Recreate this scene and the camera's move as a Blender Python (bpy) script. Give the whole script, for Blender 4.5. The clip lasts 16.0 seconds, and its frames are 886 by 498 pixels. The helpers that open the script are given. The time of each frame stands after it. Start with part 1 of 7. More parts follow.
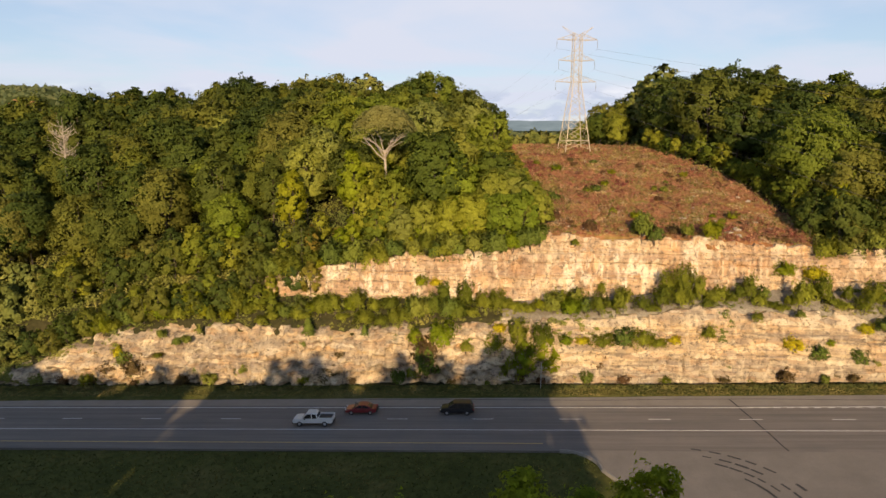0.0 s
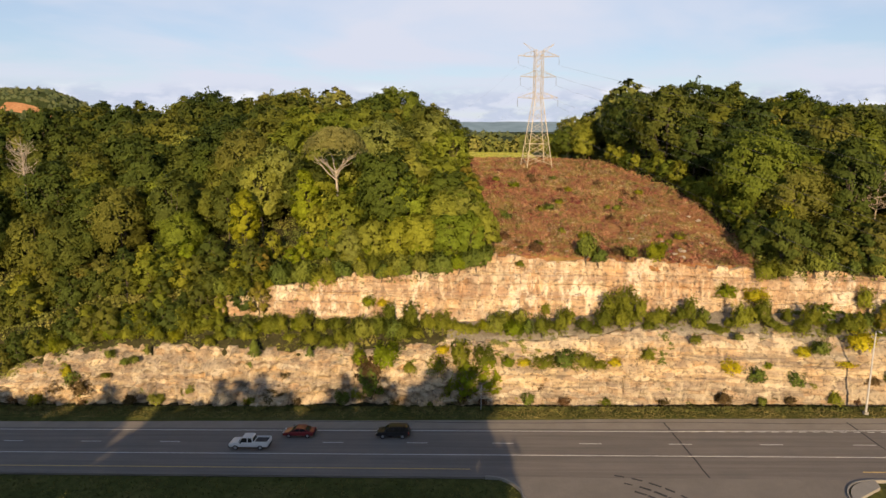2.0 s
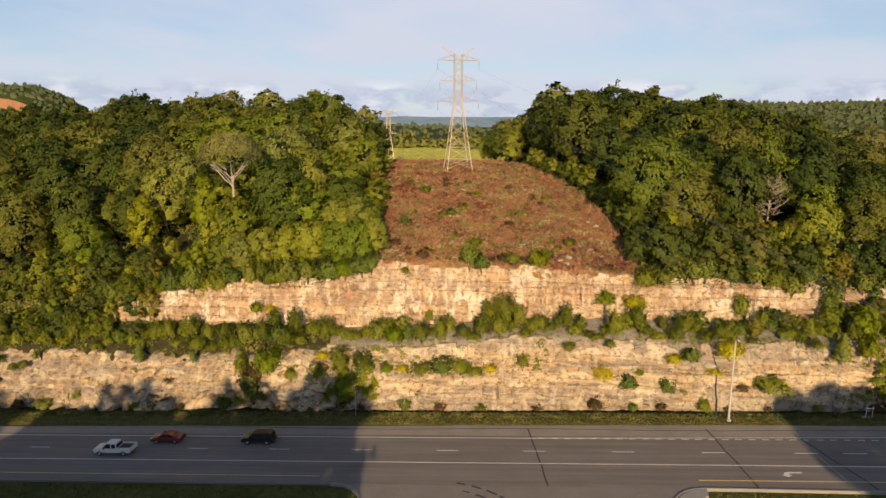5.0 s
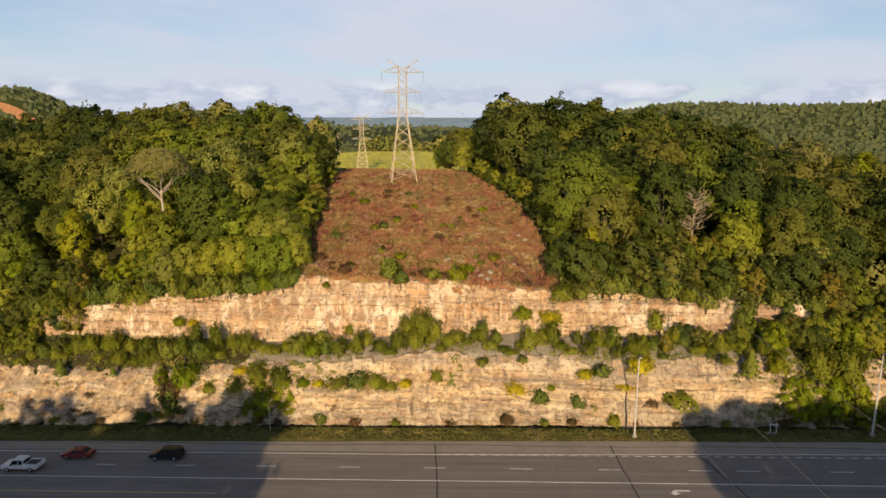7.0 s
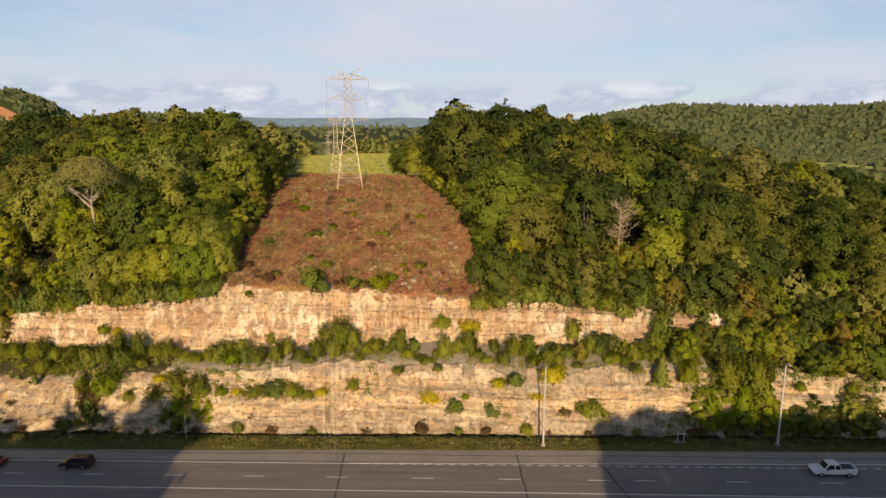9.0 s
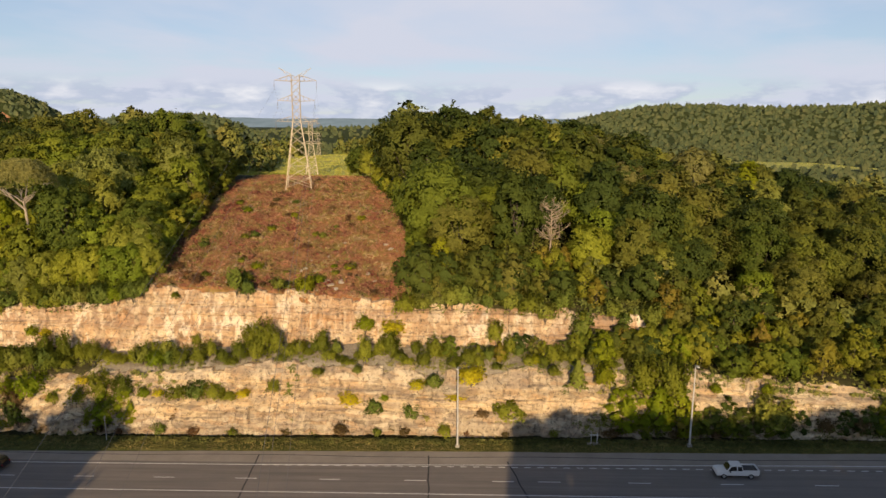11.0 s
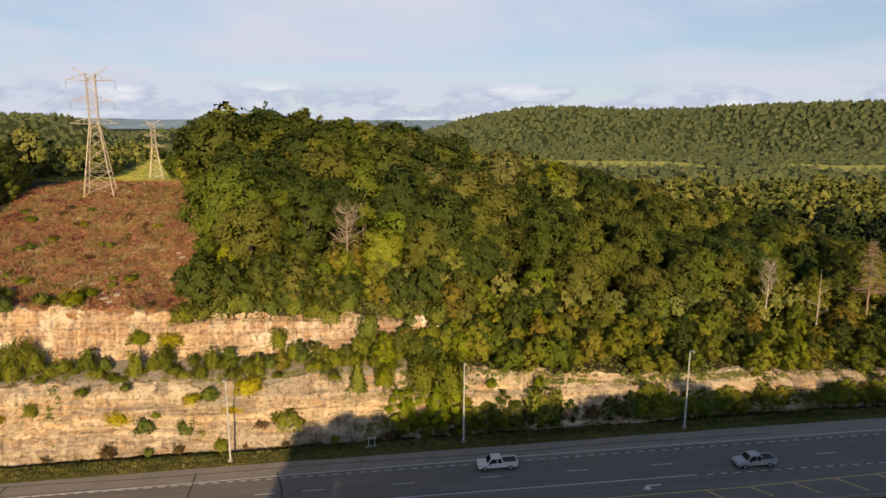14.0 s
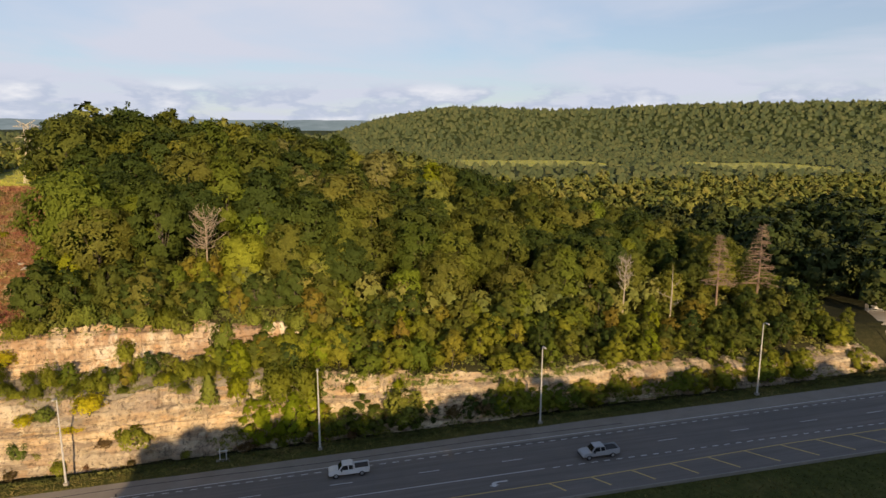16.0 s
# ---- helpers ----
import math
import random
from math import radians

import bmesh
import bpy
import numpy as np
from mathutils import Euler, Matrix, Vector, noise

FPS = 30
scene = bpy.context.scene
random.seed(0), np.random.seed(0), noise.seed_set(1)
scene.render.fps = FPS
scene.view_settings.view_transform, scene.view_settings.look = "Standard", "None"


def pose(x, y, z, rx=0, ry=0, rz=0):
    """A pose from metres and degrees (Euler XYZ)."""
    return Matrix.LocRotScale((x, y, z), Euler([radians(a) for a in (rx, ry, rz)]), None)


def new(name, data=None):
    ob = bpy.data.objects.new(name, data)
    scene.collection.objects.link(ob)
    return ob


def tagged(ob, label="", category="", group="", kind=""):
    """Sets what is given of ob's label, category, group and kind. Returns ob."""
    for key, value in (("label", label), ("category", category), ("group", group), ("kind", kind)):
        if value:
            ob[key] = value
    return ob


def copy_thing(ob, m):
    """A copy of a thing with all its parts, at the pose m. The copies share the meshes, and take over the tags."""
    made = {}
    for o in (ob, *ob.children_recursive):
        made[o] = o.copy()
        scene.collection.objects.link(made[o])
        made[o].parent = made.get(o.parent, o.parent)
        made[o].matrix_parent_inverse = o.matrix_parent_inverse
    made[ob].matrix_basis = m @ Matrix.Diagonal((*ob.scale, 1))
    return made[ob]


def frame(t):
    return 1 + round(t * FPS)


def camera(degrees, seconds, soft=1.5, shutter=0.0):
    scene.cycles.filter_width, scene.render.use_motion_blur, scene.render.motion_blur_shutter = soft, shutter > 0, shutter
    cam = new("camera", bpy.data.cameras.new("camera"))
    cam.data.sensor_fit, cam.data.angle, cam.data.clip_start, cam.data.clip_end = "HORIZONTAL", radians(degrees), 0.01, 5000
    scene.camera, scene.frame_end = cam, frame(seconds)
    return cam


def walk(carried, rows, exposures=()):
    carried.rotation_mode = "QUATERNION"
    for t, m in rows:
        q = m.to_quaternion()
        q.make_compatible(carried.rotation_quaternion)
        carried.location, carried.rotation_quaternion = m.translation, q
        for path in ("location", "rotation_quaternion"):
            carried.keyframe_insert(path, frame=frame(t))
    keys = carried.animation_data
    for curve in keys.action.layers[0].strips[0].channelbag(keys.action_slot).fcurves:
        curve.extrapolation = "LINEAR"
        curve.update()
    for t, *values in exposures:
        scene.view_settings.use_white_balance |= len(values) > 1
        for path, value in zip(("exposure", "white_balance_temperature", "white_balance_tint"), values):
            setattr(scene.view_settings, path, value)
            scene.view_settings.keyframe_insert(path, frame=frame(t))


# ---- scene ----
cam = camera(68.5, 16.0, soft=1.5)
METRES, EYE, TILT, LEAN, TURN = 101.16, 40.46, -10.6, 0.0, 4.33
ROWS = [
    (0.0, 0.0, 0.0, 0.0, 0.0, 0.0, -0.0),
    (0.5, 0.0203, -0.0029, 0.0106, -0.03, 0.0, -0.02),
    (1.0, 0.0424, -0.0059, 0.0225, -0.05, -0.0, -0.05),
    (1.5, 0.0651, -0.0085, 0.0322, -0.05, 0.01, -0.07),
    (2.0, 0.0906, -0.01, 0.0357, -0.06, 0.03, -0.07),
    (2.5, 0.1163, -0.0109, 0.0385, -0.06, 0.04, -0.09),
    (3.0, 0.147, -0.0125, 0.041, -0.05, 0.04, -0.12),
    (3.5, 0.1791, -0.014, 0.0436, -0.03, -0.14, -0.11),
    (4.0, 0.2163, -0.0156, 0.0463, -0.04, -0.43, -0.13),
    (6.5, 0.3924, -0.0274, 0.076, 0.03, -0.39, -0.13),
    (7.0, 0.427, -0.0292, 0.0823, 0.01, -0.39, -0.15),
    (7.5, 0.4594, -0.0306, 0.0887, 0.01, -0.39, -0.17),
    (8.0, 0.496, -0.0321, 0.0943, -0.01, -0.38, -0.2),
    (8.5, 0.5285, -0.0338, 0.0961, 0.0, -0.37, -0.19),
    (9.0, 0.5634, -0.0358, 0.0974, 0.01, -0.36, -0.18),
    (11.5, 0.7281, -0.039, 0.1006, 0.06, -0.32, -0.2),
    (12.0, 0.7627, -0.0392, 0.1012, 0.04, -0.31, -0.22),
    (12.5, 0.794, -0.0393, 0.1013, -0.45, -0.3, -0.14),
    (13.0, 0.8273, -0.04, 0.1014, -3.19, -0.26, 0.4),
    (13.5, 0.8533, -0.0417, 0.1018, -6.71, -0.28, 1.07),
    (14.0, 0.8805, -0.044, 0.1023, -9.19, -0.34, 1.54),
    (14.5, 0.905, -0.0464, 0.1023, -10.74, -0.37, 1.84),
    (15.0, 0.9317, -0.0493, 0.1021, -12.14, -0.41, 2.1),
    (15.5, 0.9571, -0.0531, 0.1027, -14.0, -0.52, 2.44),
    (16.0, 0.9848, -0.0591, 0.1023, -16.03, -0.59, 2.83),
]
walk(cam, [(t, pose(0, 0, EYE, TILT, LEAN, TURN) @ pose(METRES * x, METRES * y, METRES * z, 90 + pitch, roll, yaw)) for t, x, y, z, yaw, pitch, roll in ROWS],
     exposures=((0.0, 0.26), (2.0, 0.24), (4.0, 0.16), (6.5, 0.1), (16.0, 0.1)))

# ---- world, sun and exposure ----
SUN_DIR = Vector((-0.075, 1.0, -0.285)).normalized()
sun_data = bpy.data.lights.new("sun", "SUN")
sun_data.energy, sun_data.angle, sun_data.color = 5.6, radians(0.55), (1.0, 0.72, 0.42)
sun = new("sun", sun_data)
sun.matrix_world = Matrix.Translation((40, -200, 150)) @ SUN_DIR.to_track_quat("-Z", "Y").to_matrix().to_4x4()


def make_world():
    w = bpy.data.worlds.new("sky")
    w.use_nodes = True
    nt = w.node_tree
    nt.nodes.clear()
    N = nt.nodes.new
    L = nt.links.new
    sky = N("ShaderNodeTexSky")
    sky.sky_type = "NISHITA"
    sky.sun_disc = False
    sky.sun_elevation = math.asin(-SUN_DIR.z)
    sky.sun_rotation = math.atan2(-SUN_DIR.x, -SUN_DIR.y)
    sky.air_density, sky.dust_density, sky.ozone_density = 1.0, 0.2, 4.0
    co = N("ShaderNodeTexCoord")
    # clouds lie on a flat layer: divide the direction by its height
    sep = N("ShaderNodeSeparateXYZ")
    L(co.outputs["Generated"], sep.inputs[0])
    hh = N("ShaderNodeMath"); hh.operation = "ADD"; hh.inputs[1].default_value = 0.10
    L(sep.outputs["Z"], hh.inputs[0])
    mx = N("ShaderNodeMath"); mx.operation = "MAXIMUM"; mx.inputs[1].default_value = 0.03
    L(hh.outputs[0], mx.inputs[0])
    dx = N("ShaderNodeMath"); dx.operation = "DIVIDE"
    L(sep.outputs["X"], dx.inputs[0]); L(mx.outputs[0], dx.inputs[1])
    dy = N("ShaderNodeMath"); dy.operation = "DIVIDE"
    L(sep.outputs["Y"], dy.inputs[0]); L(mx.outputs[0], dy.inputs[1])
    com = N("ShaderNodeCombineXYZ")
    L(dx.outputs[0], com.inputs[0]); L(dy.outputs[0], com.inputs[1])
    veil = N("ShaderNodeTexNoise")
    veil.inputs["Scale"].default_value, veil.inputs["Detail"].default_value = 0.42, 6
    veil.inputs["Roughness"].default_value, veil.inputs["Distortion"].default_value = 0.52, 0.4
    L(com.outputs[0], veil.inputs["Vector"])
    vr = N("ShaderNodeMapRange")
    vr.inputs["From Min"].default_value, vr.inputs["From Max"].default_value = 0.36, 0.56
    vr.inputs["To Min"].default_value, vr.inputs["To Max"].default_value = 0.45, 1.0
    L(veil.outputs["Fac"], vr.inputs["Value"])
    # the veil thins towards the zenith
    thin = N("ShaderNodeMapRange"); thin.interpolation_type = "SMOOTHSTEP"
    for key, v in zip(("From Min", "From Max", "To Min", "To Max"), (0.22, 0.62, 1.0, 0.18)):
        thin.inputs[key].default_value = v
    L(sep.outputs["Z"], thin.inputs["Value"])
    vm = N("ShaderNodeMath"); vm.operation = "MULTIPLY"
    L(vr.outputs[0], vm.inputs[0]); L(thin.outputs[0], vm.inputs[1])
    # low bank of grey-white cumulus near the horizon
    low = N("ShaderNodeMapping"); low.inputs["Scale"].default_value = (8.0, 8.0, 24.0)
    L(co.outputs["Generated"], low.inputs["Vector"])
    cum = N("ShaderNodeTexNoise")
    cum.inputs["Scale"].default_value, cum.inputs["Detail"].default_value = 1.0, 7
    cum.inputs["Roughness"].default_value = 0.55
    L(low.outputs[0], cum.inputs["Vector"])
    band = N("ShaderNodeMapRange")
    band.interpolation_type = "SMOOTHSTEP"
    band.inputs["From Min"].default_value, band.inputs["From Max"].default_value = 0.066, 0.040
    L(sep.outputs["Z"], band.inputs["Value"])
    cr = N("ShaderNodeMapRange")
    cr.inputs["From Min"].default_value, cr.inputs["From Max"].default_value = 0.45, 0.53
    L(cum.outputs["Fac"], cr.inputs["Value"])
    cm = N("ShaderNodeMath"); cm.operation = "MULTIPLY"
    L(cr.outputs[0], cm.inputs[0]); L(band.outputs[0], cm.inputs[1])
    bg = N("ShaderNodeVectorMath"); bg.operation = "SCALE"; bg.inputs["Scale"].default_value = SKY_GAIN
    L(sky.outputs[0], bg.inputs[0])
    tone = N("ShaderNodeMix"); tone.data_type = "RGBA"
    tone.inputs["B"].default_value = VEIL_COLOUR
    L(bg.outputs[0], tone.inputs["A"]); L(vm.outputs[0], tone.inputs["Factor"])
    shade = N("ShaderNodeMapRange")
    shade.inputs["From Min"].default_value, shade.inputs["From Max"].default_value = 0.50, 0.66
    L(cum.outputs["Fac"], shade.inputs["Value"])
    ccol = N("ShaderNodeMix"); ccol.data_type = "RGBA"
    ccol.inputs["A"].default_value = CLOUD_DARK
    ccol.inputs["B"].default_value = CLOUD_LIT
    L(shade.outputs[0], ccol.inputs["Factor"])
    tone2 = N("ShaderNodeMix"); tone2.data_type = "RGBA"
    L(tone.outputs["Result"], tone2.inputs["A"]); L(ccol.outputs["Result"], tone2.inputs["B"])
    L(cm.outputs[0], tone2.inputs["Factor"])
    out = N("ShaderNodeBackground")
    L(tone2.outputs["Result"], out.inputs["Color"])
    o = N("ShaderNodeOutputWorld")
    L(out.outputs[0], o.inputs["Surface"])
    scene.world = w


SKY_GAIN = 0.10
VEIL_COLOUR = (0.60, 0.63, 0.735, 1)
CLOUD_DARK = (0.43, 0.49, 0.63, 1)
CLOUD_LIT = (0.80, 0.80, 0.84, 1)
make_world()


# ---- materials ----
def node_mat(name):
    m = bpy.data.materials.new(name)
    m.use_nodes = True
    nt = m.node_tree
    bsdf = nt.nodes["Principled BSDF"]
    return m, nt, bsdf


def noise_node(nt, scale, detail=4, rough=0.55, stretch=(1, 1, 1), space="Object"):
    co = nt.nodes.new("ShaderNodeTexCoord")
    mp = nt.nodes.new("ShaderNodeMapping")
    mp.inputs["Scale"].default_value = stretch
    nt.links.new(co.outputs[space], mp.inputs["Vector"])
    n = nt.nodes.new("ShaderNodeTexNoise")
    n.inputs["Scale"].default_value, n.inputs["Detail"].default_value = scale, detail
    n.inputs["Roughness"].default_value = rough
    nt.links.new(mp.outputs[0], n.inputs["Vector"])
    return n.outputs["Fac"]


def ramp(nt, fac, stops):
    r = nt.nodes.new("ShaderNodeValToRGB")
    el = r.color_ramp.elements
    while len(el) < len(stops):
        el.new(0.5)
    for e, (p, c) in zip(el, stops):
        e.position, e.color = p, (*c, 1)
    nt.links.new(fac, r.inputs["Fac"])
    return r.outputs["Color"]


def blend(nt, fac, a, b, mode="MIX"):
    m = nt.nodes.new("ShaderNodeMix")
    m.data_type, m.blend_type = "RGBA", mode
    for key, v in (("Factor", fac), ("A", a), ("B", b)):
        if isinstance(v, (int, float)):
            m.inputs[key].default_value = v
        elif isinstance(v, tuple):
            m.inputs[key].default_value = (*v, 1)
        else:
            nt.links.new(v, m.inputs[key])
    return m.outputs["Result"]


def span(nt, fac, a, b, lo=0.0, hi=1.0):
    m = nt.nodes.new("ShaderNodeMapRange")
    for key, v in zip(("From Min", "From Max", "To Min", "To Max"), (a, b, lo, hi)):
        m.inputs[key].default_value = v
    nt.links.new(fac, m.inputs["Value"])
    return m.outputs[0]


def relief(nt, bsdf, fac, strength, distance):
    b = nt.nodes.new("ShaderNodeBump")
    b.inputs["Strength"].default_value, b.inputs["Distance"].default_value = strength, distance
    nt.links.new(fac, b.inputs["Height"])
    nt.links.new(b.outputs[0], bsdf.inputs["Normal"])


def plain(name, colour, rough=0.6, metal=0.0, var=0.15, scale=3.0):
    m, nt, b = node_mat(name)
    n = noise_node(nt, scale, 4)
    lo = tuple(c * (1 - var) for c in colour)
    hi = tuple(min(1, c * (1 + var)) for c in colour)
    nt.links.new(ramp(nt, n, [(0.3, lo), (0.7, hi)]), b.inputs["Base Color"])
    b.inputs["Roughness"].default_value, b.inputs["Metallic"].default_value = rough, metal
    return m


def foliage(name, stops, trans=0.5):
    """Leaves: each plant takes its own tone, each leaf a shade of it."""
    m, nt, b = node_mat(name)
    info = nt.nodes.new("ShaderNodeObjectInfo")
    geo = nt.nodes.new("ShaderNodeNewGeometry")
    base = ramp(nt, info.outputs["Random"], stops)
    n = noise_node(nt, 0.55, 2)
    patch0 = span(nt, n, 0.3, 0.7, 0.82, 1.18)
    tuft = span(nt, noise_node(nt, 2.6, 3, 0.6), 0.35, 0.65, 0.88, 1.12)
    pm = nt.nodes.new("ShaderNodeMath"); pm.operation = "MULTIPLY"
    nt.links.new(patch0, pm.inputs[0]); nt.links.new(tuft, pm.inputs[1])
    patch = pm.outputs[0]
    leaf = span(nt, geo.outputs["Random Per Island"], 0, 1, 0.90, 1.12)
    mul = nt.nodes.new("ShaderNodeMath"); mul.operation = "MULTIPLY"
    nt.links.new(patch, mul.inputs[0]); nt.links.new(leaf, mul.inputs[1])
    vm = nt.nodes.new("ShaderNodeVectorMath"); vm.operation = "SCALE"
    nt.links.new(base, vm.inputs[0]); nt.links.new(mul.outputs[0], vm.inputs["Scale"])
    nt.links.new(vm.outputs[0], b.inputs["Base Color"])
    b.inputs["Roughness"].default_value = 0.65
    b.inputs["Specular IOR Level"].default_value = 0.08
    tr = nt.nodes.new("ShaderNodeBsdfTranslucent")
    nt.links.new(vm.outputs[0], tr.inputs["Color"])
    mix = nt.nodes.new("ShaderNodeMixShader")
    mix.inputs[0].default_value = trans
    nt.links.new(b.outputs[0], mix.inputs[1]); nt.links.new(tr.outputs[0], mix.inputs[2])
    nt.links.new(mix.outputs[0], nt.nodes["Material Output"].inputs["Surface"])
    return m


def island_mix(name, stops, rough=0.8, scale=0.16):
    m, nt, b = node_mat(name)
    g = nt.nodes.new("ShaderNodeNewGeometry")
    n = noise_node(nt, scale, 5, 0.68)
    ad = nt.nodes.new("ShaderNodeMath"); ad.operation = "MULTIPLY_ADD"
    nt.links.new(g.outputs["Random Per Island"], ad.inputs[0])
    ad.inputs[1].default_value = 0.22
    nt.links.new(span(nt, n, 0.36, 0.62, -0.14, 0.92), ad.inputs[2])
    col = ramp(nt, ad.outputs[0], stops)
    vary = nt.nodes.new("ShaderNodeVectorMath"); vary.operation = "SCALE"
    nt.links.new(col, vary.inputs[0])
    nt.links.new(span(nt, noise_node(nt, scale * 4.5, 3, 0.6), 0.34, 0.66, 0.55, 1.45), vary.inputs["Scale"])
    nt.links.new(vary.outputs[0], b.inputs["Base Color"])
    b.inputs["Roughness"].default_value = rough
    b.inputs["Specular IOR Level"].default_value = 0.2
    return m


LEAF_GREEN = foliage("broadleaf_foliage", [(0.0, (0.092, 0.126, 0.021)), (0.18, (0.152, 0.191, 0.025)), (0.36, (0.182, 0.196, 0.032)), (0.52, (0.186, 0.235, 0.026)), (0.68, (0.243, 0.276, 0.031)),
                                            (0.80, (0.200, 0.192, 0.033)), (0.90, (0.283, 0.299, 0.049)), (1.0, (0.240, 0.266, 0.064))], 0.35)
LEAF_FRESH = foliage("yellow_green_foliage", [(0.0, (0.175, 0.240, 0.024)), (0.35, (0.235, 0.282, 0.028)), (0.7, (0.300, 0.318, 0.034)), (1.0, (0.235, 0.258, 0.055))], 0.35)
# darker greens; on the right-hand wood they carry its shade as colour
LEAF_DARK = foliage("dark_and_shaded_foliage", [(0.0, (0.062, 0.091, 0.021)), (0.35, (0.090, 0.119, 0.022)), (0.60, (0.119, 0.136, 0.025)), (0.80, (0.154, 0.170, 0.025)), (1.0, (0.189, 0.187, 0.039))], 0.35)
LEAF_YOUNG = foliage("young_tree_foliage", [(0.0, (0.121, 0.165, 0.021)), (0.35, (0.187, 0.214, 0.023)), (0.60, (0.237, 0.245, 0.026)), (0.80, (0.281, 0.294, 0.030)), (0.95, (0.253, 0.196, 0.033)), (1.0, (0.209, 0.232, 0.033))], 0.35)
LEAF_BRIGHT = foliage("bright_foliage", [(0.0, (0.226, 0.299, 0.018)), (1.0, (0.352, 0.360, 0.023))])
LEAF_YELLOW = foliage("yellow_foliage", [(0.0, (0.56, 0.52, 0.030)), (1.0, (0.70, 0.60, 0.034))])
LEAF_PALE = foliage("pale_olive_foliage", [(0.0, (0.260, 0.260, 0.085)), (1.0, (0.310, 0.290, 0.090))])
LEAF_CEDAR = foliage("cedar_foliage", [(0.0, (0.108, 0.148, 0.027)), (0.6, (0.157, 0.188, 0.029)), (1.0, (0.215, 0.222, 0.035))], 0.1)
LEAF_SHRUB = foliage("shrub_foliage", [(0.0, (0.161, 0.197, 0.027)), (0.5, (0.266, 0.286, 0.035)), (1.0, (0.338, 0.363, 0.045))])
LEAF_RUST = foliage("russet_foliage", [(0.0, (0.215, 0.125, 0.062)), (0.4, (0.175, 0.140, 0.055)), (0.7, (0.24, 0.165, 0.080)), (1.0, (0.20, 0.105, 0.055))])
BARK = plain("grey_brown_bark", (0.105, 0.085, 0.065), 0.9, 0, 0.35, 2.0)
DEAD_WOOD = plain("bleached_dead_wood", (0.36, 0.31, 0.25), 0.85, 0, 0.25, 2.0)
GREY_WOOD = plain("grey_dead_branches", (0.34, 0.28, 0.21), 0.9, 0, 0.25, 2.0)
BRUSH = island_mix("russet_brush", [(0.0, (0.170, 0.068, 0.045)), (0.20, (0.300, 0.118, 0.070)), (0.36, (0.255, 0.130, 0.076)), (0.50, (0.410, 0.235, 0.125)),
                                    (0.62, (0.335, 0.138, 0.080)), (0.74, (0.220, 0.185, 0.052)), (0.86, (0.270, 0.225, 0.062)), (1.0, (0.42, 0.29, 0.165))], 0.8, 0.17)
THICKET = island_mix("bushy_thicket", [(0.0, (0.150, 0.046, 0.040)), (0.18, (0.325, 0.090, 0.065)), (0.34, (0.235, 0.125, 0.072)), (0.50, (0.350, 0.195, 0.110)), (0.64, (0.170, 0.165, 0.040)),
                                       (0.78, (0.220, 0.220, 0.044)), (0.90, (0.32, 0.185, 0.100)), (1.0, (0.40, 0.30, 0.185))], 0.8, 0.15)
STALKS = island_mix("dry_brush_stalks", [(0.0, (0.130, 0.056, 0.032)), (0.16, (0.235, 0.096, 0.058)), (0.30, (0.280, 0.138, 0.092)), (0.42, (0.20, 0.115, 0.055)), (0.54, (0.30, 0.195, 0.110)),
                                         (0.66, (0.165, 0.130, 0.040)), (0.78, (0.180, 0.175, 0.040)), (0.90, (0.30, 0.22, 0.115)), (1.0, (0.38, 0.30, 0.20))], 0.8, 0.30)
GRASS = island_mix("roadside_grass", [(0.0, (0.105, 0.100, 0.026)), (0.40, (0.150, 0.132, 0.036)), (0.75, (0.190, 0.155, 0.050)), (1.0, (0.215, 0.175, 0.066))])


MEADOW_GRASS = island_mix("pasture_grass_blades", [(0.0, (0.19, 0.215, 0.035)), (0.6, (0.27, 0.275, 0.045)), (1.0, (0.33, 0.30, 0.07))])


def make_ground(name, stops, scale, dark=0.55):
    m, nt, b = node_mat(name)
    n1, n2 = noise_node(nt, scale, 8, 0.65), noise_node(nt, scale * 9, 4)
    c = ramp(nt, n1, stops)
    c = blend(nt, span(nt, n2, 0.35, 0.7, 0, dark), c, tuple(0.45 * v for v in stops[0][1]))
    nt.links.new(c, b.inputs["Base Color"])
    b.inputs["Roughness"].default_value = 0.95
    b.inputs["Specular IOR Level"].default_value = 0.1
    relief(nt, b, n2, 0.7, 0.2)
    return m


MOWN = island_mix("mown_grass_blades", [(0.0, (0.066, 0.076, 0.019)), (0.5, (0.100, 0.106, 0.026)), (1.0, (0.160, 0.136, 0.042))])
SOIL_GRASS = make_ground("mown_grass", [(0.30, (0.060, 0.070, 0.018)), (0.5, (0.092, 0.098, 0.025)), (0.7, (0.138, 0.124, 0.040))], 0.12)
SOIL_SCREE = make_ground("stony_bench_soil", [(0.3, (0.17, 0.145, 0.10)), (0.5, (0.28, 0.25, 0.20)), (0.7, (0.38, 0.34, 0.27))], 0.35)
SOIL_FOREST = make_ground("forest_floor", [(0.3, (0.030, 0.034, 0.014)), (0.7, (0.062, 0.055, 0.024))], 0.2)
SOIL_CLEAR = make_ground("russet_clearing_soil", [(0.28, (0.256, 0.105, 0.048)), (0.5, (0.358, 0.192, 0.084)), (0.62, (0.243, 0.205, 0.058)), (0.8, (0.538, 0.397, 0.210))], 0.14)
SOIL_MEADOW = make_ground("pasture", [(0.3, (0.34, 0.36, 0.095)), (0.7, (0.43, 0.42, 0.13))], 0.02, 0.2)
SOIL_CLAY = make_ground("bare_orange_clay", [(0.3, (0.42, 0.20, 0.09)), (0.7, (0.50, 0.28, 0.14))], 0.05)
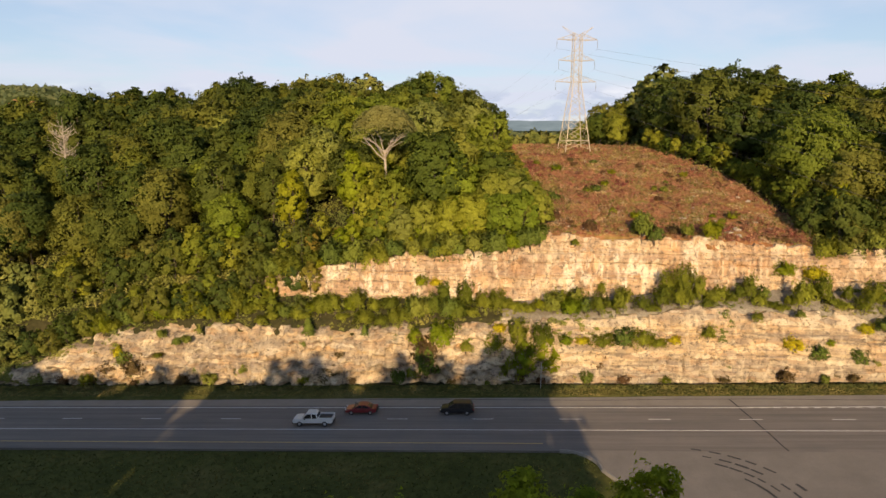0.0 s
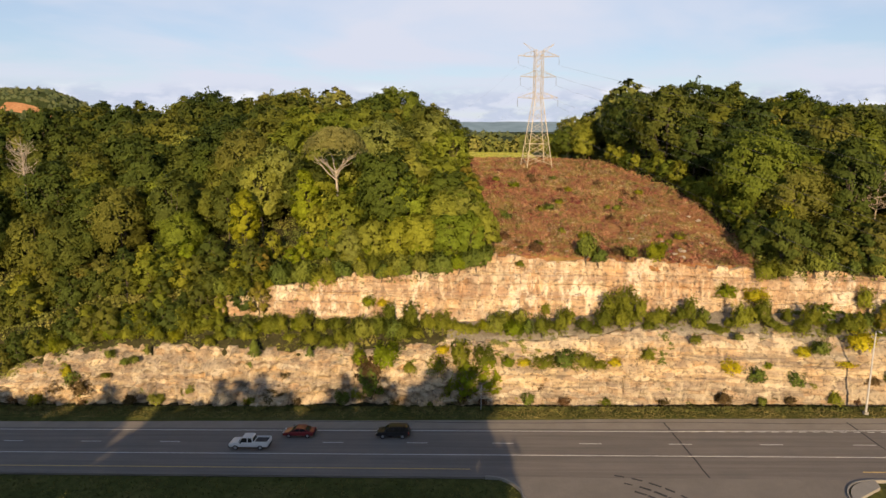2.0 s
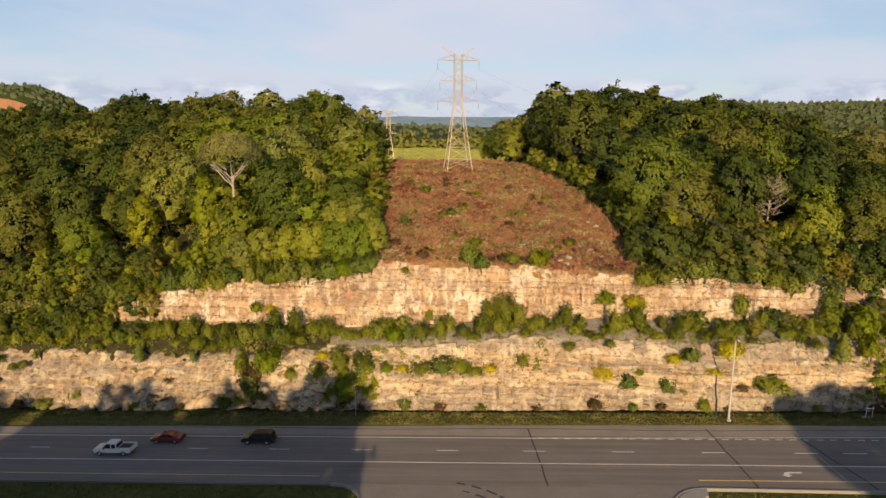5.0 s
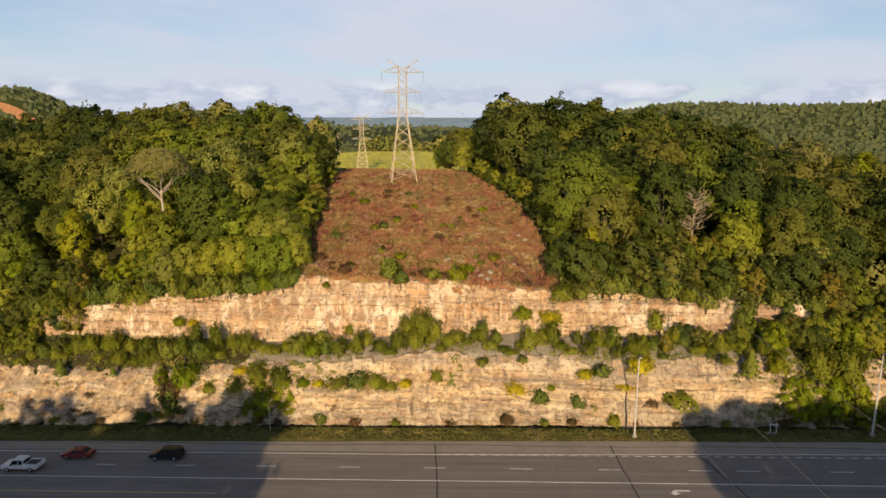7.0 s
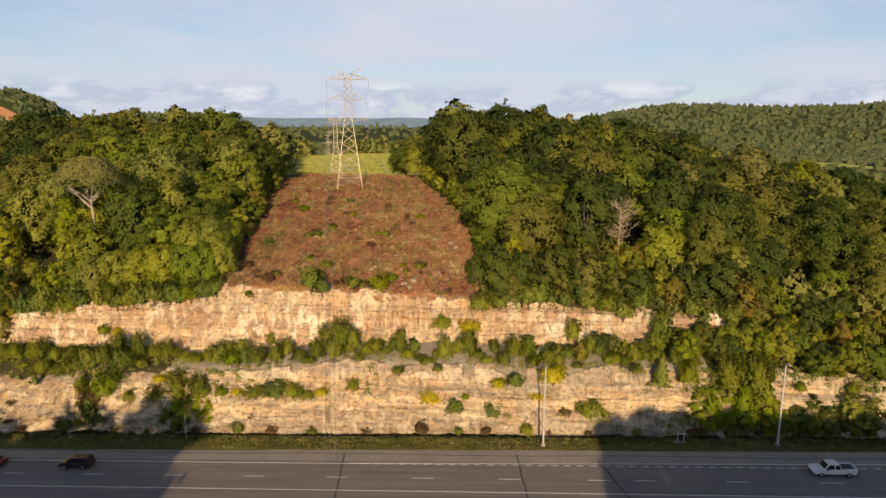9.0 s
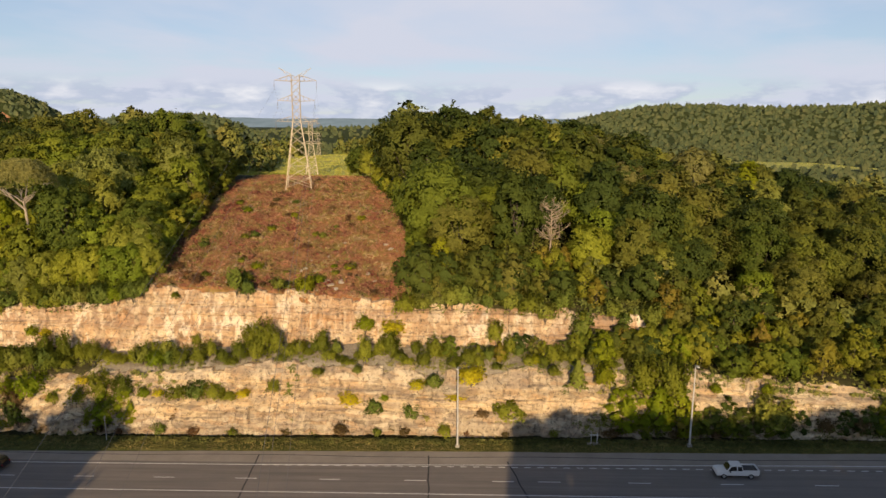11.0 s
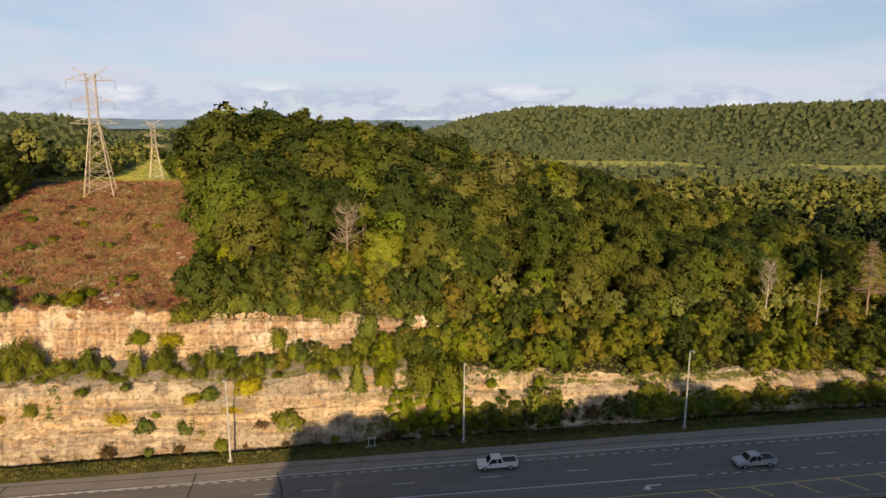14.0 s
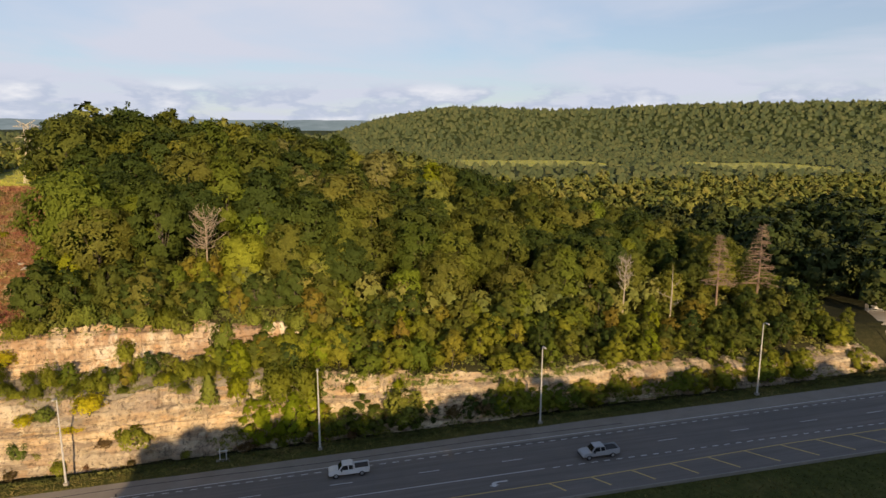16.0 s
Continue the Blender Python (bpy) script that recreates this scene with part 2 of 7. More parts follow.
SOIL_FAR = make_ground("wooded_valley_floor", [(0.3, (0.035, 0.050, 0.016)), (0.7, (0.065, 0.080, 0.024))], 0.03)


def make_asphalt():
    m, nt, b = node_mat("worn_asphalt")
    fine = noise_node(nt, 14, 3)
    band = noise_node(nt, 1.0, 4, 0.6, (0.02, 1.1, 1))
    blot = noise_node(nt, 0.25, 5)
    c = ramp(nt, band, [(0.3, (0.155, 0.136, 0.117)), (0.5, (0.205, 0.178, 0.152)), (0.7, (0.255, 0.222, 0.188))])
    c = blend(nt, span(nt, blot, 0.4, 0.7, 0, 0.35), c, (0.13, 0.124, 0.115))
    c = blend(nt, span(nt, fine, 0.3, 0.7, 0, 0.35), c, (0.065, 0.061, 0.058))
    nt.links.new(c, b.inputs["Base Color"])
    b.inputs["Roughness"].default_value = 0.85
    relief(nt, b, fine, 0.3, 0.02)
    return m


def make_concrete(name, a, c2):
    m, nt, b = node_mat(name)
    n, f = noise_node(nt, 0.35, 6, 0.6), noise_node(nt, 9, 4)
    c = ramp(nt, n, [(0.3, a), (0.7, c2)])
    c = blend(nt, span(nt, f, 0.4, 0.75, 0, 0.4), c, tuple(0.55 * v for v in a))
    nt.links.new(c, b.inputs["Base Color"])
    b.inputs["Roughness"].default_value = 0.9
    relief(nt, b, f, 0.4, 0.03)
    return m


ASPHALT = make_asphalt()
SHOULDER = make_concrete("pale_gravelly_shoulder", (0.240, 0.210, 0.172), (0.310, 0.272, 0.225))
APRON = make_concrete("side_road_asphalt", (0.19, 0.168, 0.142), (0.24, 0.213, 0.18))
KERB = make_concrete("concrete_kerb", (0.26, 0.24, 0.21), (0.33, 0.31, 0.27))
PAINT_WHITE = plain("worn_white_road_paint", (0.62, 0.60, 0.57), 0.7, 0, 0.18, 4)
PAINT_YELLOW = plain("worn_yellow_road_paint", (0.64, 0.45, 0.15), 0.7, 0, 0.18, 4)
SEAL = plain("dark_crack_sealant", (0.040, 0.038, 0.037), 0.8, 0, 0.2, 2)
GALV = plain("galvanised_steel", (0.55, 0.54, 0.52), 0.5, 0.35, 0.12, 1)
PYLON = plain("weathered_lattice_steel", (0.55, 0.48, 0.36), 0.6, 0.2, 0.15, 1)
WIRE = plain("aluminium_cable", (0.13, 0.125, 0.12), 0.7, 0.0, 0.1, 1)
CERAMIC = plain("brown_insulator", (0.16, 0.13, 0.12), 0.4, 0, 0.1, 1)


def make_rock(name, jointed):
    m, nt, b = node_mat(name)
    big = noise_node(nt, 0.085, 5, 0.62)
    strata = noise_node(nt, 1.0, 7, 0.66, (0.06, 0.06, 0.55))
    drip = noise_node(nt, 1.0, 6, 0.66, (0.75, 0.4, 0.10 if jointed else 0.25))
    grain = noise_node(nt, 1.5, 9, 0.74)
    spots = noise_node(nt, 0.24, 7, 0.72)
    med = noise_node(nt, 0.30, 8, 0.66)
    if jointed:
        c = ramp(nt, big, [(0.30, (0.410, 0.262, 0.148)), (0.46, (0.520, 0.365, 0.220)), (0.56, (0.470, 0.290, 0.155)), (0.70, (0.400, 0.310, 0.220))])
    else:
        c = ramp(nt, big, [(0.30, (0.430, 0.290, 0.150)), (0.45, (0.540, 0.410, 0.240)), (0.56, (0.385, 0.295, 0.185)), (0.70, (0.350, 0.305, 0.245))])
    c = blend(nt, span(nt, strata, 0.53, 0.66, 0, 0.6), c, (0.739, 0.616, 0.403))
    c = blend(nt, span(nt, strata, 0.47, 0.37, 0, 0.45 if jointed else 0.7), c, (0.300, 0.230, 0.160))
    c = blend(nt, span(nt, med, 0.54, 0.64, 0, 0.6), c, (0.740, 0.605, 0.390))
    c = blend(nt, span(nt, med, 0.46, 0.38, 0, 0.40 if jointed else 0.6), c, (0.310, 0.228, 0.154))
    c = blend(nt, span(nt, spots, 0.55, 0.65, 0, 0.38), c, (0.560, 0.330, 0.140))
    c = blend(nt, span(nt, spots, 0.43, 0.34, 0, 0.5), c, (0.370, 0.324, 0.254))
    beds = noise_node(nt, 1.0, 3, 0.5, (0.012, 0.012, 0.42))
    if jointed:
        c = blend(nt, span(nt, beds, 0.50, 0.56, 0, 0.6), c, (0.400, 0.275, 0.185))
        c = blend(nt, span(nt, beds, 0.47, 0.42, 0, 0.40), c, (0.62, 0.470, 0.300))
    else:
        c = blend(nt, span(nt, beds, 0.50, 0.57, 0, 0.65), c, (0.345, 0.300, 0.235))
        c = blend(nt, span(nt, beds, 0.48, 0.42, 0, 0.45), c, (0.73, 0.600, 0.400))
    # thin dark partings between the beds
    lines = noise_node(nt, 1.0, 4, 0.6, (0.035, 0.035, 1.9))
    c = blend(nt, span(nt, lines, 0.455, 0.405, 0, 0.45 if jointed else 0.75), c, (0.215, 0.170, 0.125))
    # blocks between the joints differ in tone
    co = nt.nodes.new("ShaderNodeTexCoord")
    mp = nt.nodes.new("ShaderNodeMapping")
    mp.inputs["Scale"].default_value = (0.62, 0.3, 0.30) if jointed else (0.40, 0.3, 1.5)
    nt.links.new(co.outputs["Object"], mp.inputs["Vector"])
    cell = nt.nodes.new("ShaderNodeTexVoronoi")
    cell.inputs["Scale"].default_value = 1.0
    wv = nt.nodes.new("ShaderNodeVectorMath"); wv.operation = "MULTIPLY_ADD"
    wob = nt.nodes.new("ShaderNodeTexNoise")
    wob.inputs["Scale"].default_value, wob.inputs["Detail"].default_value = 1.3, 5
    nt.links.new(mp.outputs[0], wob.inputs["Vector"])
    nt.links.new(wob.outputs["Color"], wv.inputs[0]); wv.inputs[1].default_value = (0.7, 0.7, 0.7)
    nt.links.new(mp.outputs[0], wv.inputs[2])
    nt.links.new(wv.outputs[0], cell.inputs["Vector"])
    sp = nt.nodes.new("ShaderNodeSeparateColor")
    nt.links.new(cell.outputs["Color"], sp.inputs[0])
    c = blend(nt, span(nt, sp.outputs[0], 0.74, 0.86, 0, 0.45 if jointed else 0.4), c, (0.80, 0.70, 0.50))
    c = blend(nt, span(nt, sp.outputs[1], 0.70, 0.85, 0, 0.25 if jointed else 0.25), c, (0.56, 0.31, 0.12))
    c = blend(nt, span(nt, sp.outputs[2], 0.62, 0.85, 0, 0.3 if jointed else 0.5), c, (0.300, 0.232, 0.172))
    k = 0.42 if jointed else 0.25
    c = blend(nt, span(nt, drip, 0.53, 0.62, 0, k), c, (0.850, 0.724, 0.499))
    c = blend(nt, span(nt, drip, 0.46, 0.37, 0, k), c, (0.291, 0.200, 0.120))
    if jointed:
        chalk = noise_node(nt, 1.0, 5, 0.6, (0.55, 0.4, 0.22))
        zone = noise_node(nt, 0.16, 3, 0.5, (1, 1, 0.6))
        both = nt.nodes.new("ShaderNodeMath"); both.operation = "MULTIPLY"
        nt.links.new(span(nt, chalk, 0.50, 0.58), both.inputs[0]); nt.links.new(span(nt, zone, 0.42, 0.58), both.inputs[1])
        c = blend(nt, span(nt, both.outputs[0], 0, 1, 0, 0.6), c, (0.86, 0.78, 0.62))
    # grain that sinks in the bump is painted dark, as pit shade
    c = blend(nt, span(nt, grain, 0.48, 0.38, 0, 0.85), c, (0.12, 0.095, 0.07))
    c = blend(nt, span(nt, grain, 0.59, 0.72, 0, 0.45), c, (0.820, 0.715, 0.500))
    nt.links.new(c, b.inputs["Base Color"])
    b.inputs["Roughness"].default_value = 0.92
    b.inputs["Specular IOR Level"].default_value = 0.2
    relief(nt, b, grain, 1.0, 0.3)
    return m


ROCK = make_rock("buff_bedded_limestone", False)
ROCK_JOINTED = make_rock("orange_jointed_limestone", True)


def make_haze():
    """Far hills: glowing colour, dimmed and blued to hold kilometres of air haze."""
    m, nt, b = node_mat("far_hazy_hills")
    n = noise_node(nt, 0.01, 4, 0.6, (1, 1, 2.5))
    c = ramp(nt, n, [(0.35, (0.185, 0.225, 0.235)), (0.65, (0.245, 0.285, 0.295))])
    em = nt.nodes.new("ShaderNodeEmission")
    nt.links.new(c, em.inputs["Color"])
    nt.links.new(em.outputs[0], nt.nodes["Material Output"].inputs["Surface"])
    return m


HAZE = make_haze()

# ---- helpers of this scene ----
RNG = np.random.default_rng(7)


def lattice(ix, iy, seed):
    h = (ix.astype(np.int64) * 374761393 + iy.astype(np.int64) * 668265263 + seed * 69069) & 0xFFFFFFFF
    h = ((h ^ (h >> 13)) * 1274126177) & 0xFFFFFFFF
    return ((h ^ (h >> 16)) & 0xFFFF) / 65535.0


def vnoise(x, y, seed=0):
    """Smooth noise from 0 to 1, one unit to a cell."""
    x, y = np.asarray(x, float), np.asarray(y, float)
    x, y = np.broadcast_arrays(x, y)
    ix, iy = np.floor(x), np.floor(y)
    fx, fy = x - ix, y - iy
    fx, fy = fx * fx * (3 - 2 * fx), fy * fy * (3 - 2 * fy)
    a, b = lattice(ix, iy, seed), lattice(ix + 1, iy, seed)
    c, d = lattice(ix, iy + 1, seed), lattice(ix + 1, iy + 1, seed)
    return (a * (1 - fx) + b * fx) * (1 - fy) + (c * (1 - fx) + d * fx) * fy


def fbm(x, y, seed=0, octaves=4):
    t, a = 0.0, 0.5
    for i in range(octaves):
        t = t + a * vnoise(np.asarray(x) * 2 ** i, np.asarray(y) * 2 ** i, seed + i)
        a *= 0.5
    return t


def mesh(name, verts, faces, mats, smooth=False, index=None):
    me = bpy.data.meshes.new(name)
    me.from_pydata(np.asarray(verts).tolist(), [], np.asarray(faces).tolist() if isinstance(faces, np.ndarray) else faces)
    for m in (mats if isinstance(mats, (list, tuple)) else [mats]):
        me.materials.append(m)
    if index is not None:
        me.polygons.foreach_set("material_index", np.asarray(index, dtype=np.int32))
    if smooth:
        me.polygons.foreach_set("use_smooth", np.ones(len(me.polygons), dtype=bool))
    me.update()
    return me


def part(name, bm, material, parent, label=""):
    """Links a bmesh as one mesh object under a thing or a part."""
    me = bpy.data.meshes.new(name)
    bm.to_mesh(me)
    bm.free()
    me.materials.append(material)
    ob = new(name, me)
    ob.parent = parent
    if label:
        ob["label"] = label
    return ob


def child(name, me, parent, m=None, label=""):
    ob = new(name, me)
    ob.parent = parent
    if m is not None:
        ob.matrix_basis = m
    if label:
        ob["label"] = label
    return ob


def rod(bm, a, b, r0, r1=None, sides=6):
    """A tapered round bar from a to b."""
    a, b = Vector(a), Vector(b)
    r1 = r0 if r1 is None else r1
    q = (b - a).to_track_quat("Z", "Y")
    rings = []
    for c, r in ((a, r0), (b, r1)):
        rings.append([bm.verts.new(c + q @ Vector((r * math.cos(2 * math.pi * k / sides), r * math.sin(2 * math.pi * k / sides), 0))) for k in range(sides)])
    for k in range(sides):
        bm.faces.new((rings[0][k], rings[0][(k + 1) % sides], rings[1][(k + 1) % sides], rings[1][k]))
    bm.faces.new(rings[0][::-1])
    bm.faces.new(rings[1])


def box(bm, lo, hi, bevel=0.0):
    r = bmesh.ops.create_cube(bm, size=1.0)
    lo, hi = Vector(lo), Vector(hi)
    for v in r["verts"]:
        v.co = Vector([lo[i] + (v.co[i] + 0.5) * (hi[i] - lo[i]) for i in range(3)])
    if bevel:
        es = list({e for v in r["verts"] for e in v.link_edges})
        bmesh.ops.bevel(bm, geom=es, offset=bevel, segments=2, affect="EDGES")


# ---- lie of the land ----
def road_z(x):
    return 0.034 * np.clip(x, -280, 320)


def lower_rim(x):
    z = np.interp(x, [-92, -80, -72, -64, -53, -43, -33, -18, -3, 16, 25, 34, 52, 61, 78, 87, 108, 126, 148, 176, 190, 197, 203, 208],
                  [-3.2, -0.5, 3.2, 5.6, 7.4, 7.3, 6.8, 7.1, 8.7, 9.7, 10.5, 11.5, 11.2, 11.0, 11.5, 12.4, 12.0, 11.0, 10.3, 9.4, 9.2, 10.8, 10.6, 6.6])
    return np.maximum(z, road_z(x) - 0.3)


def upper_foot(x):
    z = np.interp(x, [-90, -60, -35, -15, 0, 15, 30, 45, 90, 110, 150], [-3, 8.6, 11.6, 11.4, 11.1, 11.9, 13.2, 13.9, 13.9, 13.0, 11.5])
    return np.maximum(z, lower_rim(x) + 0.15)


def upper_rim(x):
    z = np.interp(x, [-100, -60, -42, -28, -16, -9, -1, 5, 9, 25, 35, 44, 55, 64, 81, 97, 104, 115, 150, 176, 195, 210],
                  [1.0, 12.0, 14.0, 16.2, 18.5, 19.4, 20.0, 21.0, 22.3, 22.1, 21.4, 21.5, 20.5, 20.6, 20.2, 18.7, 16.0, 14.2, 12.6, 11.8, 12.2, 7.0])
    return np.maximum(z, upper_foot(x) + 0.2)


def crest(x):
    return np.interp(x, [-600, -250, -140, -107, -82, -34, -8, 13, 40, 60, 97, 116, 140, 165, 185, 205, 225, 400],
                     [20, 26, 30, 32, 35, 37.5, 35.5, 35.2, 35.2, 36.5, 34, 30, 26.5, 22, 18, 12, 8, 6])


def far_land(x, y):
    """Valley and the wooded ridges round it."""
    z = 8 - 6 * np.clip((y - 700) / 900, 0, 1)
    line = np.interp(x, [150, 316, 631, 1094, 1900], [1410, 1384, 1299, 989, 620])
    ridge = 78 * np.exp(-((y - line) / 190) ** 2) / (1 + np.exp(-(x - 205) / 62)) * (0.90 + 0.2 * vnoise(x / 210, y * 0, 55))
    knoll = 88 * np.exp(-((x + 642) / 122) ** 4 - ((y - 865) / 115) ** 2)
    mid = 54 * np.exp(-((x + 365) / 122) ** 4 - ((y - 860) / 130) ** 2)
    rim = 22 * np.exp(-((y - 3900) / 500) ** 2) * (0.75 + 0.4 * vnoise(x / 500, y * 0, 5)) * np.clip(1 - (x - 900) / 1200, 0.3, 1)
    west = 34 * np.exp(-((y - 1900) / 260) ** 2) * np.exp(-((x + 300) / 500) ** 2)
    return z + ridge + knoll + mid + rim + west + 5 * (fbm(x / 160, y / 160, 3) - 0.5)


def hill(x, y):
    s = np.clip((y - 112) / 62, 0, 1)
    up = upper_rim(x) + (crest(x) - upper_rim(x)) * (1 - (1 - s) ** 1.25)
    shelf = np.interp(y, [195, 340, 420, 620, 820], [0.0, 0.42, 0.47, 0.50, 1.0])
    fall = np.clip((y - 190) / 420, 0, 1) ** 0.75
    side = np.clip((x - 90) / 80, 0, 1)
    d = shelf * (1 - side) + fall * side
    z = up * (1 - d) + far_land(x, y) * d
    return z + 1.2 * (fbm(x / 18, y / 18, 11) - 0.47) * np.clip((y - 113) / 12, 0, 1)


def land(x, y):
    """Height of the one ground sheet."""
    x, y = np.broadcast_arrays(np.asarray(x, float), np.asarray(y, float))
    rz = road_z(x)
    bank = 1 - np.clip((x - 4) / 14, 0, 1) * np.clip((96 - x) / 14, 0, 1)
    rise = 6.0 * np.clip((52 - y) / 40, 0, 1) ** 1.4 + 11.0 * np.clip((10 - y) / 30, 0, 1)
    near = rz - 0.25 - 0.035 * np.clip(76.5 - y, 0, 20) + bank * rise * np.clip((y + 130) / 70, 0, 1) - 14 * np.clip((-10 - y) / 120, 0, 1)
    verge = rz - 0.02 - 0.06 * np.clip((y - 94) / 4, 0, 1) - 0.65 * np.clip((y - 98) / 1.6, 0, 1)
    z = np.where(y < 76.9, near, np.where(y < 94.0, rz - 0.35, verge))
    lr, uf, ur = lower_rim(x), upper_foot(x), upper_rim(x)
    s1 = np.clip((y - 103.9) / 0.6, 0, 1)
    z = np.where(y > 103.9, (rz - 0.7) * (1 - s1) + (lr - 0.05) * s1, z)
    s2 = np.clip((y - 104.5) / 5.2, 0, 1)
    z = np.where(y > 104.5, lr - 0.05 + (uf - lr) * s2 ** 0.8, z)
    s3 = np.clip((y - 111.4) / 0.8, 0, 1)
    z = np.where(y > 111.4, uf * (1 - s3) + (ur - 0.05) * s3, z)
    z = np.where(y > 112.2, hill(x, y) - 0.05, z)
    # past both ends of the cut the verge runs straight into the hillside
    return z


def clearing(x, y):
    """True where the power-line clearing is."""
    left = np.interp(y, [111, 122, 140, 170, 215], [9.5, 6.8, 4.4, 0.8, -4.0])
    right = np.interp(y, [111, 125, 140, 170, 190, 215], [55.4, 55.0, 52.8, 41.0, 35.5, 29.5])
    return (x > left) & (x < right) & (y > 111) & (y < 216)


def meadow(x, y):
    a = (y > 212) & (y < 640) & (x > -16 - 0.27 * (y - 205)) & (x < 36 + 0.02 * (y - 205))
    mb = 790 - 0.35 * (x - 313)
    b = (x > 270) & (x < 445) & (y > mb - 95) & (y < mb + 60)
    mc = 684 - 0.77 * (x - 549)
    c = (x > 520) & (x < 655) & (y > mc - 85) & (y < mc + 55)
    return a | b | c


def bare_earth(x, y):
    return (x > -0.77 * y) & (x < -0.64 * y) & (y > 800) & (y < 818)


def build_ground():
    xs = np.concatenate([np.linspace(-3200, -800, 24), np.linspace(-780, -320, 40), np.linspace(-300, -130, 30), np.arange(-126, 232, 2.0), np.linspace(236, 480, 36), np.linspace(520, 3400, 48)])
    ys = np.concatenate([np.linspace(-500, -70, 16), np.linspace(-60, 70, 27), [73, 75.5, 76.7, 76.95, 77.2, 93.6, 94.02, 95, 96, 97, 98, 98.8, 99.6, 101, 103.85, 103.95, 104.2, 104.5, 105.5, 107, 109, 110.5, 111.35,
                         111.45, 111.8, 112.2], np.arange(114, 216, 2.0), np.linspace(220, 480, 40), np.linspace(500, 2200, 110), np.linspace(2300, 4600, 24)])
    X, Y = np.meshgrid(xs, ys)
    Z = land(X, Y)
    nx, ny = len(xs), len(ys)
    i = (np.arange(ny - 1)[:, None] * nx + np.arange(nx - 1)[None]).ravel()
    F = np.stack([i, i + 1, i + nx + 1, i + nx], 1)
    cx = ((X[:-1, :-1] + X[1:, 1:]) / 2).ravel()
    cy = ((Y[:-1, :-1] + Y[1:, 1:]) / 2).ravel()
    idx = np.where(cy < 102, 0, 1)
    idx = np.where((cy > 98.4), 1, idx)
    idx = np.where((cy > 230), 4, idx)
    idx = np.where(clearing(cx, cy), 2, idx)
    idx = np.where(meadow(cx, cy), 3, idx)
    idx = np.where(bare_earth(cx, cy), 5, idx)
    idx = np.where((cy > 103.9) & (cy < 112) & (cx > 2) & (cx < 92), 6, idx)
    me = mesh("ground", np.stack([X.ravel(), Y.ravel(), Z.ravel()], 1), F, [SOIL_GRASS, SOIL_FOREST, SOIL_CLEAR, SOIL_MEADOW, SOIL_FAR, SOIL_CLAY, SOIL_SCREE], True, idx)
    tagged(new("ground", me), "grassy verge, wooded hillside and valley ground in one sheet", "ground", kind="structure")


build_ground()


def far_hills():
    """Pale blue hills along the horizon, kilometres off."""
    xs = np.linspace(-4200, 4200, 260)
    top = 62 + 30 * fbm(xs / 900, xs * 0, 61) + 7 * fbm(xs / 120, xs * 0, 62)
    rows = [np.stack([xs, np.full_like(xs, 4300.0 - 150 * k), top * (1 - k / 4) - 30 * k / 4], 1) for k in range(5)]
    V = np.concatenate(rows)
    nx = len(xs)
    i = (np.arange(4)[:, None] * nx + np.arange(nx - 1)[None]).ravel()
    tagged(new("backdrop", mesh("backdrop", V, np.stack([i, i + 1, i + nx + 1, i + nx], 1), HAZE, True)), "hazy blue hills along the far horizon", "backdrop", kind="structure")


far_hills()


# ---- the rock cut ----
def cells(x, width, seed, row):
    """Random step for each block along x: (offset, distance to the joint)."""
    w = x / width + 13.7 * row + 0.5 * (vnoise(x / (3 * width), row * 1.0, seed) - 0.5)
    i = np.floor(w)
    return lattice(i, np.asarray(row) + 0 * i, seed + 31) - 0.5, np.minimum(w - i, 1 - (w - i))


